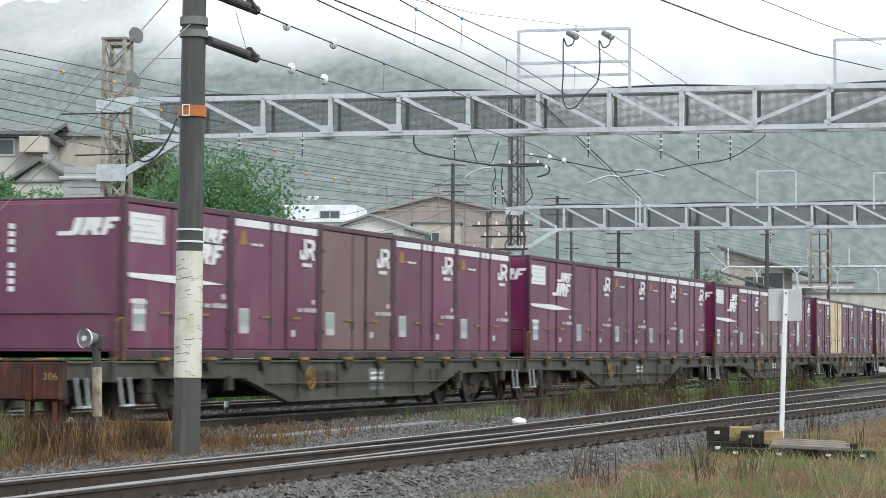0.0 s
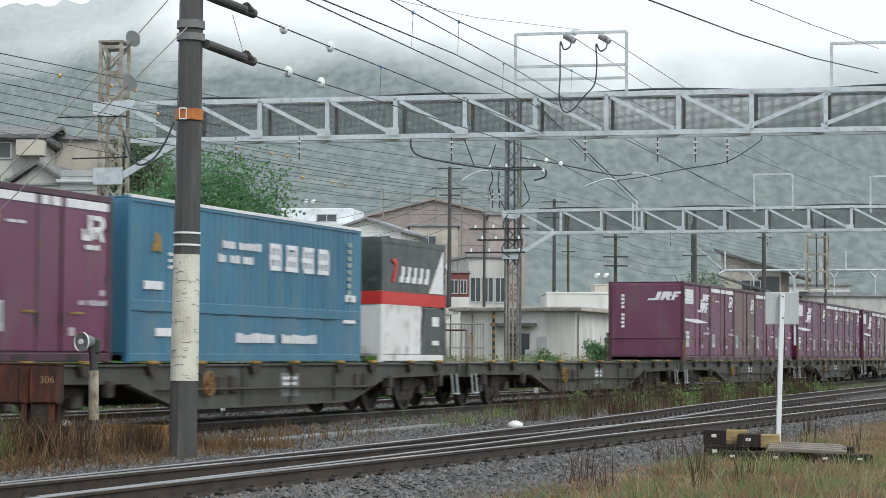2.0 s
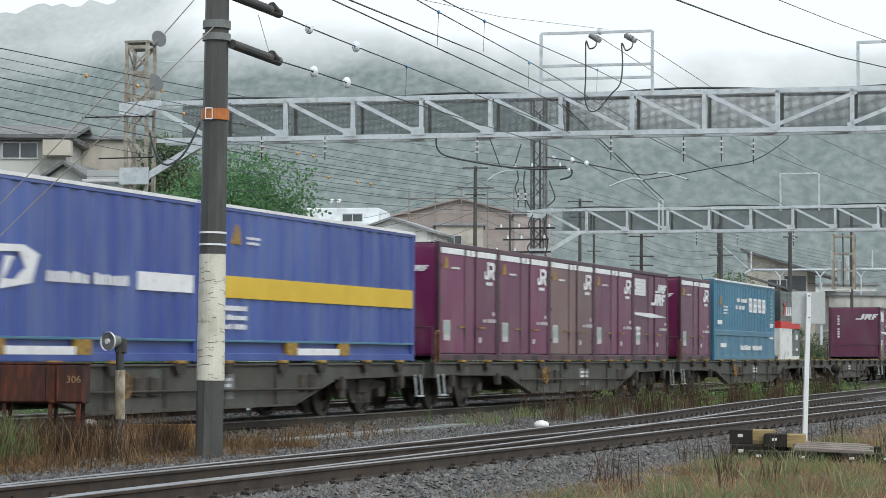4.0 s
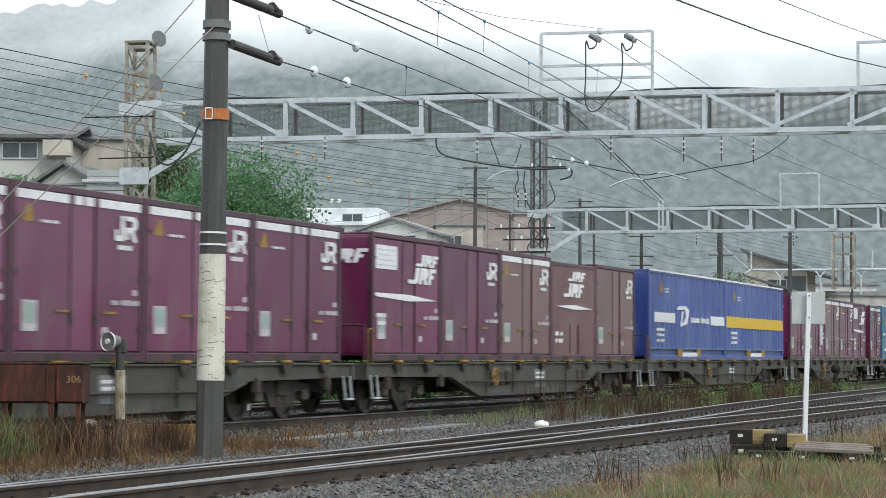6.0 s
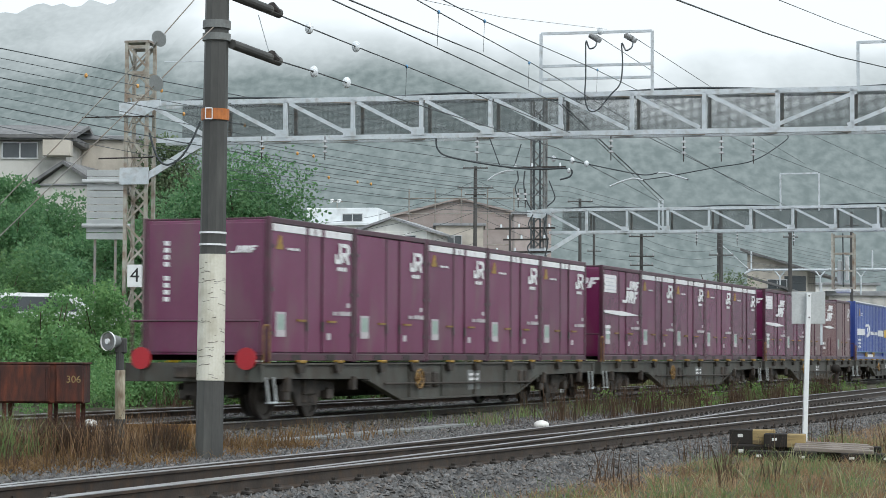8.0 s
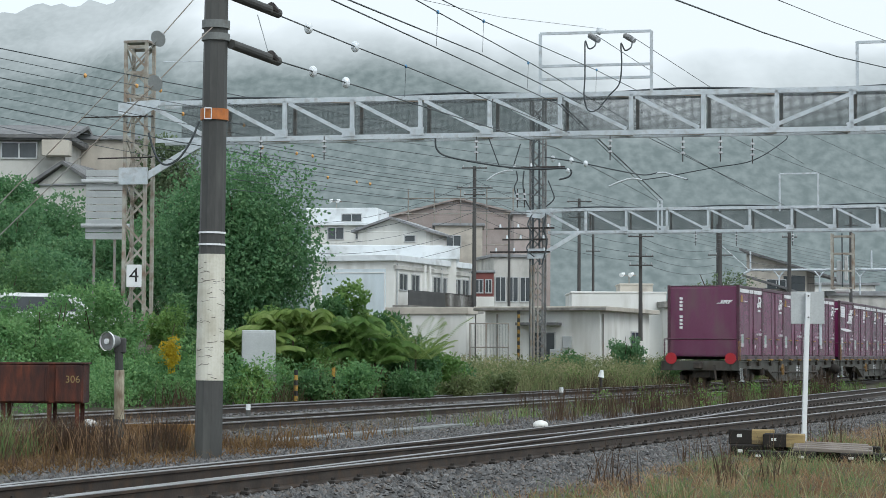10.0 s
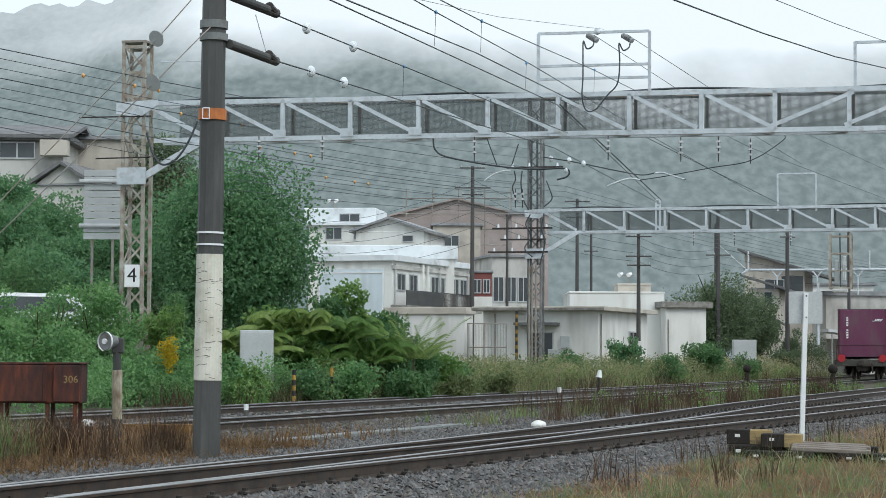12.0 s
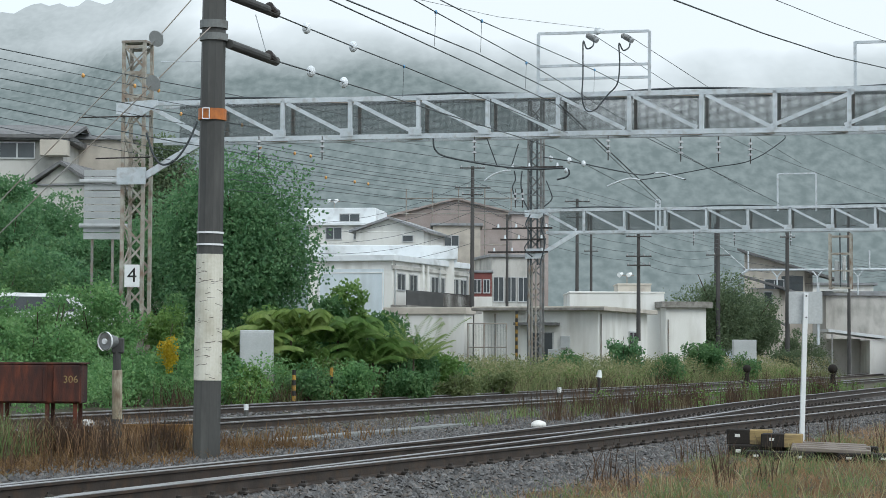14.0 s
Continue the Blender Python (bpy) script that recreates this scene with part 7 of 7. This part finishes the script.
def timber(x, y, z, length, w, h, rz, body, label):
    """A sawn beam with tarred ends and a white end mark."""
    thing = empty("timber_beam", x, y, z, rz)
    tagged(thing, label, "timber", "stacked timbers")
    part("beam", box(0, length, -w / 2, w / 2, 0, h, bevel=0.012), body, thing)
    part("tarred_end", box(-0.005, 0.30, -w / 2 - 0.004, w / 2 + 0.004, -0.002, h + 0.004, bevel=0.012), TIMBER_DARK, thing, "black tarred end")
    part("end_mark", box(0.10, 0.165, -w / 2 - 0.008, -w / 2, h * 0.5, h * 0.72, bevel=0.004), WALL_WHITE, thing, "small white mark")
    return thing


timber(3.76, 27.6, -0.17, 1.9, 0.26, 0.19, -14, TIMBER_DARK, "tarred timber beam lying on the verge")
timber(3.77, 27.8, 0.02, 0.58, 0.30, 0.19, -10, TIMBER_YELLOW, "short yellowed timber beam with a tarred end")
timber(4.16, 27.4, 0.0, 0.52, 0.34, 0.17, -12, TIMBER_YELLOW, "short yellowed timber beam with a tarred end")
timber(3.88, 26.9, -0.17, 1.6, 0.24, 0.14, -12, TIMBER_DARK, "tarred timber beam lying on the verge")
timber(4.35, 26.5, -0.17, 0.32, 0.3, 0.15, -10, TIMBER_DARK, "tarred timber end under the planks")
timber(4.96, 26.4, -0.17, 0.30, 0.3, 0.14, -14, TIMBER_DARK, "tarred timber end under the planks")
timber(5.37, 26.4, -0.17, 0.26, 0.3, 0.13, -8, TIMBER_DARK, "tarred timber end beside the planks")
for i in range(4):
    b = box(0, 0.98 - 0.05 * (i % 2), -0.12, 0.12, 0, 0.05, bevel=0.008)
    ob = link("plank", b, TIMBER_PALE)
    ob.matrix_basis = pose(4.40 + 0.05 * i, 26.6 + 0.26 * i, -0.01 + 0.012 * i, 0, 2, -12 + 2 * i)
    tagged(ob, "pale weathered plank lying on timbers", "plank", "stacked planks")


def lump(name, x, y, z, r, material, label, cat, seed=0):
    b = bmesh.new()
    bmesh.ops.create_icosphere(b, subdivisions=3, radius=r)
    for v in b.verts:
        v.co *= 1 + 0.12 * noise.noise(v.co * 6 / max(r, 0.05) * 0.2 + Vector((seed, 0, 0)))
        v.co.z *= 0.6
    ob = link(name, b, material, True)
    ob.location = (x, y, z)
    return tagged(ob, label, cat)


lump("stone", 1.80, 38.6, -0.1, 0.14, STONE_WHITE, "rounded white stone on the ballast", "stone", 1)
lump("stone", -6.05, 36.5, -0.06, 0.15, STONE_WHITE, "rounded white stone under the relay box", "stone", 2)
lump("stone", 2.60, 38, -0.12, 0.17, CONCRETE, "grey broken concrete lump on the ballast", "rubble", 3)
lump("stone", -2.36, 26, -0.16, 0.09, TIMBER_PALE, "pale broken block at the pole foot", "rubble", 4)


def short_post(name, x, d, z0, z1, r, bands, label, cat):
    thing = empty(name, x, d, 0)
    tagged(thing, label, cat)
    n = len(bands)
    for i, m in enumerate(bands):
        part("band", rod((0, 0, z0 + (z1 - z0) * i / n), (0, 0, z0 + (z1 - z0) * (i + 1) / n), r, sides=10), m, thing)
    return thing


short_post("marker_post", -3.70, 54, -0.3, 0.76, 0.05, [YELLOW, INK] * 4, "yellow and black banded marker post", "marker post")
short_post("marker_post", -2.90, 57, -0.2, 0.80, 0.05, [INK, YELLOW] * 2, "yellow and black banded marker post in weeds", "marker post")
short_post("guy_guard", 3.62, 100, 0, 3.25, 0.07, [YELLOW, INK] * 9, "yellow and black striped guard tube", "guard tube")
short_post("distance_post", 3.55, 63, -0.25, 0.21, 0.07, [SIGN_WHITE, POLE_GREY, SIGN_WHITE], "short white post between the tracks", "post")
short_post("distance_post", -4.00, 44, -0.25, 0.12, 0.05, [SIGN_WHITE, POLE_GREY, SIGN_WHITE], "short white post between the tracks", "post")


def point_lever(x, d, top):
    thing = empty("point_lever", x, d, 0)
    tagged(thing, "black point lever stand with a round weight", "point lever", "point levers")
    part("base", box(-0.22, 0.22, -0.2, 0.2, -0.25, 0.1, bevel=0.03), LOCK_DARK, thing)
    part("stand", rod((0, 0, 0.1), (0, 0, top - 0.3), 0.13, 0.07, sides=12), TIMBER_DARK, thing)
    part("lever", bar((0, 0, top - 0.5), (0.15, 0, top - 0.1), 0.05, 0.05), LOCK_DARK, thing)
    b = bmesh.new()
    bmesh.ops.create_uvsphere(b, u_segments=14, v_segments=8, radius=0.17, matrix=Matrix.Translation((0, 0, top - 0.12)))
    part("weight", b, TIMBER_DARK, thing, "round black weight", True)


point_lever(13.71, 74, 0.85)
point_lever(12.89, 89, 0.75)
dw = tagged(empty("dwarf_signal", 5.03, 67, 0), "small dark dwarf signal with a white cap", "signal")
part("stem", rod((0, 0, -0.3), (0, 0, 0.47), 0.05), LOCK_DARK, dw)
part("cap", rod((0, 0, 0.47), (0.03, 0, 0.70), 0.1, 0.05, sides=12), SIGN_WHITE, dw, "white cap")


def cabinet(x, d, w, h, label, base=0.0):
    thing = empty("trackside_cabinet", x, d, base)
    tagged(thing, label, "cabinet", "trackside cabinets")
    part("body", box(0, w, 0, 0.5, 0, h, bevel=0.02), SIGN_GREY, thing)
    part("door", box(0.04, w - 0.04, -0.015, 0.0, 0.06, h - 0.06, bevel=0.006), SIGN_GREY, thing)
    part("plinth", box(-0.03, w + 0.03, -0.03, 0.53, -0.4, 0.0), CONCRETE, thing)


cabinet(-5.42, 57.5, -4.53 - -5.42, 1.2, "tall grey steel trackside cabinet in shrubs", 0.60)
cabinet(15.23, 110, 1.2, 1.15, "grey steel trackside cabinet in the grass", 0.85)
# slatted back of a board beside the mast
board = tagged(empty("board_frame", -10.45, 62, 0), "grey slatted back of a large board on posts", "board")
for i in range(10):
    zt = 6.52 - 0.206 * i
    part("slat", box(0, -9.26 - -10.45, -0.03, 0.0, zt - 0.185, zt, bevel=0.008), SIGN_GREY, board, "ribbed grey slat")
for x in (0.25, 0.85):
    part("board_post", bar((x, 0.05, -0.2), (x, 0.05, 6.54), 0.07, 0.07), OLDSTEEL, board)
for z in (6.18, 4.88):
    part("rail", rod((-0.12, -0.09, z), (1.3, -0.09, z), 0.06, sides=10), FRAME, board, "grey tubular rail")


# gate of wire mesh between the white walls
gate = tagged(empty("mesh_gate", 1.33, 100, 0), "grey wire mesh gate between white walls", "gate")
w = 3.14 - 1.33
for x in (0, w * 0.42, w):
    part("gate_post", rod((x, 0, 0), (x, 0, 2.66), 0.035), OLDSTEEL, gate)
for z in (2.63, 1.51, 0.3):
    part("gate_rail", rod((0, 0, z), (w, 0, z), 0.03), OLDSTEEL, gate)
for i in range(26):
    part("mesh_wire", bar((w * i / 26, 0, 0.3), (w * i / 26, 0, 2.63), 0.01, 0.012), MESH_STEEL, gate)


def parked_car(x, d, z, label):
    thing = empty("parked_car", x, d, z, 4)
    tagged(thing, label, "car", "parked cars")
    body = slab([(0, 0.3), (4.2, 0.3), (4.25, 0.75), (3.4, 0.92), (2.9, 1.45), (0.9, 1.5), (0.1, 1.0)], 0, 1.6)
    bmesh.ops.bevel(body, geom=list(body.edges), offset=0.08, segments=2, affect="EDGES")
    part("body", body, SIGN_WHITE, thing)
    part("side_window", slab([(0.6, 0.95), (3.1, 0.95), (2.75, 1.36), (1.0, 1.38)], -0.012, 0.0), PANE, thing)
    for x_ in (0.8, 3.4):
        part("wheel", rod((x_, -0.03, 0.3), (x_, 0.17, 0.3), 0.3, sides=18), LOCK_DARK, thing)


parked_car(-13.50, 60.5, 2.39 - 1.0, "white parked car half hidden by shrubs")
tagged(link("car_terrace", box(-13.98, -9.07, 60.2, 64, -0.3, 2.39 - 1.01), CONCRETE), "concrete terrace behind the shrubs", "terrace", kind="structure")
# rust-stained low edge at the pole
edge = link("rusty_edge", box(0, 1.35, 0, 0.08, -0.4, 0.0, bevel=0.01), EDGING)
edge.matrix_basis = pose(-4.42, 29.0, 0.20, 0, 0, -3)
tagged(edge, "rust-stained steel edging in the weeds", "edging")


# ---- rail clips and sleepers, last ----
def rail_clips(bed, knots, s0, s1, z, off, pitch=0.58):
    bm = box(-0.05, 0.05, -0.04, 0.04, 0.0, 0.035, bevel=0.01)
    box(-0.016, 0.016, -0.02, 0.02, 0.035, 0.06, bm)
    me = bpy.data.meshes.new("rail_clip")
    bm.to_mesh(me)
    bm.free()
    me.materials.append(BOGIE)
    s = s0
    while s < s1:
        n = sum(curve_n(knots, s + d) for d in (-4, -2, 0, 2, 4)) / 5
        ob = new("rail_clip", me)
        ob.parent = bed
        ob.matrix_basis = Matrix.Translation(along(s, n + off, z - 0.15)) @ pose(0, 0, 0, 0, 0, HEADING + random.uniform(-4, 4))
        s += pitch


rail_clips(bed_b, NEAR_B, 12, 60, NEAR_Z, -0.675)
rail_clips(bed_a, NEAR_A, 24, 60, NEAR_Z, -0.675)
rail_clips(bed_a, NEAR_A, 12, 60, NEAR_Z, 0.46)
rail_clips(bed_b, NEAR_B, 26, 60, NEAR_Z, 0.46)
sleepers(bed_a, NEAR_A, 12, 60, NEAR_Z, 0.58, 2.2)
sleepers(bed_b, NEAR_B, 24, 60, NEAR_Z - 0.008, 0.58, 2.1)
sleepers(bed_main, MAIN, 26, 80, 0.0, 0.6)
sleepers(bed_back, BACK, 34, 90, 0.0, 0.6)


# ---- what moves ----
LEAD = [(0.0, 0.0), (3.25, 0.0), (5.25, 0.8), (7.0, 0.57), (7.5, 0.12), (14.0, 0.0)]


def lead(t):
    """How far the train runs ahead of its steady speed."""
    for (t0, a), (t1, b) in zip(LEAD, LEAD[1:]):
        if t <= t1:
            return a + (b - a) * (t - t0) / (t1 - t0)
    return 0.0


def motions():
    first = None
    gone = [(t / 4, SPEED * t / 4 + lead(t / 4)) for t in range(57)]
    for thing, s, n, z, length in moving:
        walk(thing, [(t, on_line(s + g, n, z, length)) for t, g in gone])
        for w in thing.children_recursive:
            if not w.name.startswith("wheel"):
                continue
            if first is None:
                first = w
                walk(w, [(i / FPS, pose(0, 0, 0, 0, math.degrees(SPEED * i / FPS / 0.43))) for i in range(14 * FPS + 1)])
            else:
                w.rotation_mode = "QUATERNION"
                keys = w.animation_data_create()
                keys.action = first.animation_data.action
                keys.action_slot = first.animation_data.action_slot


motions()
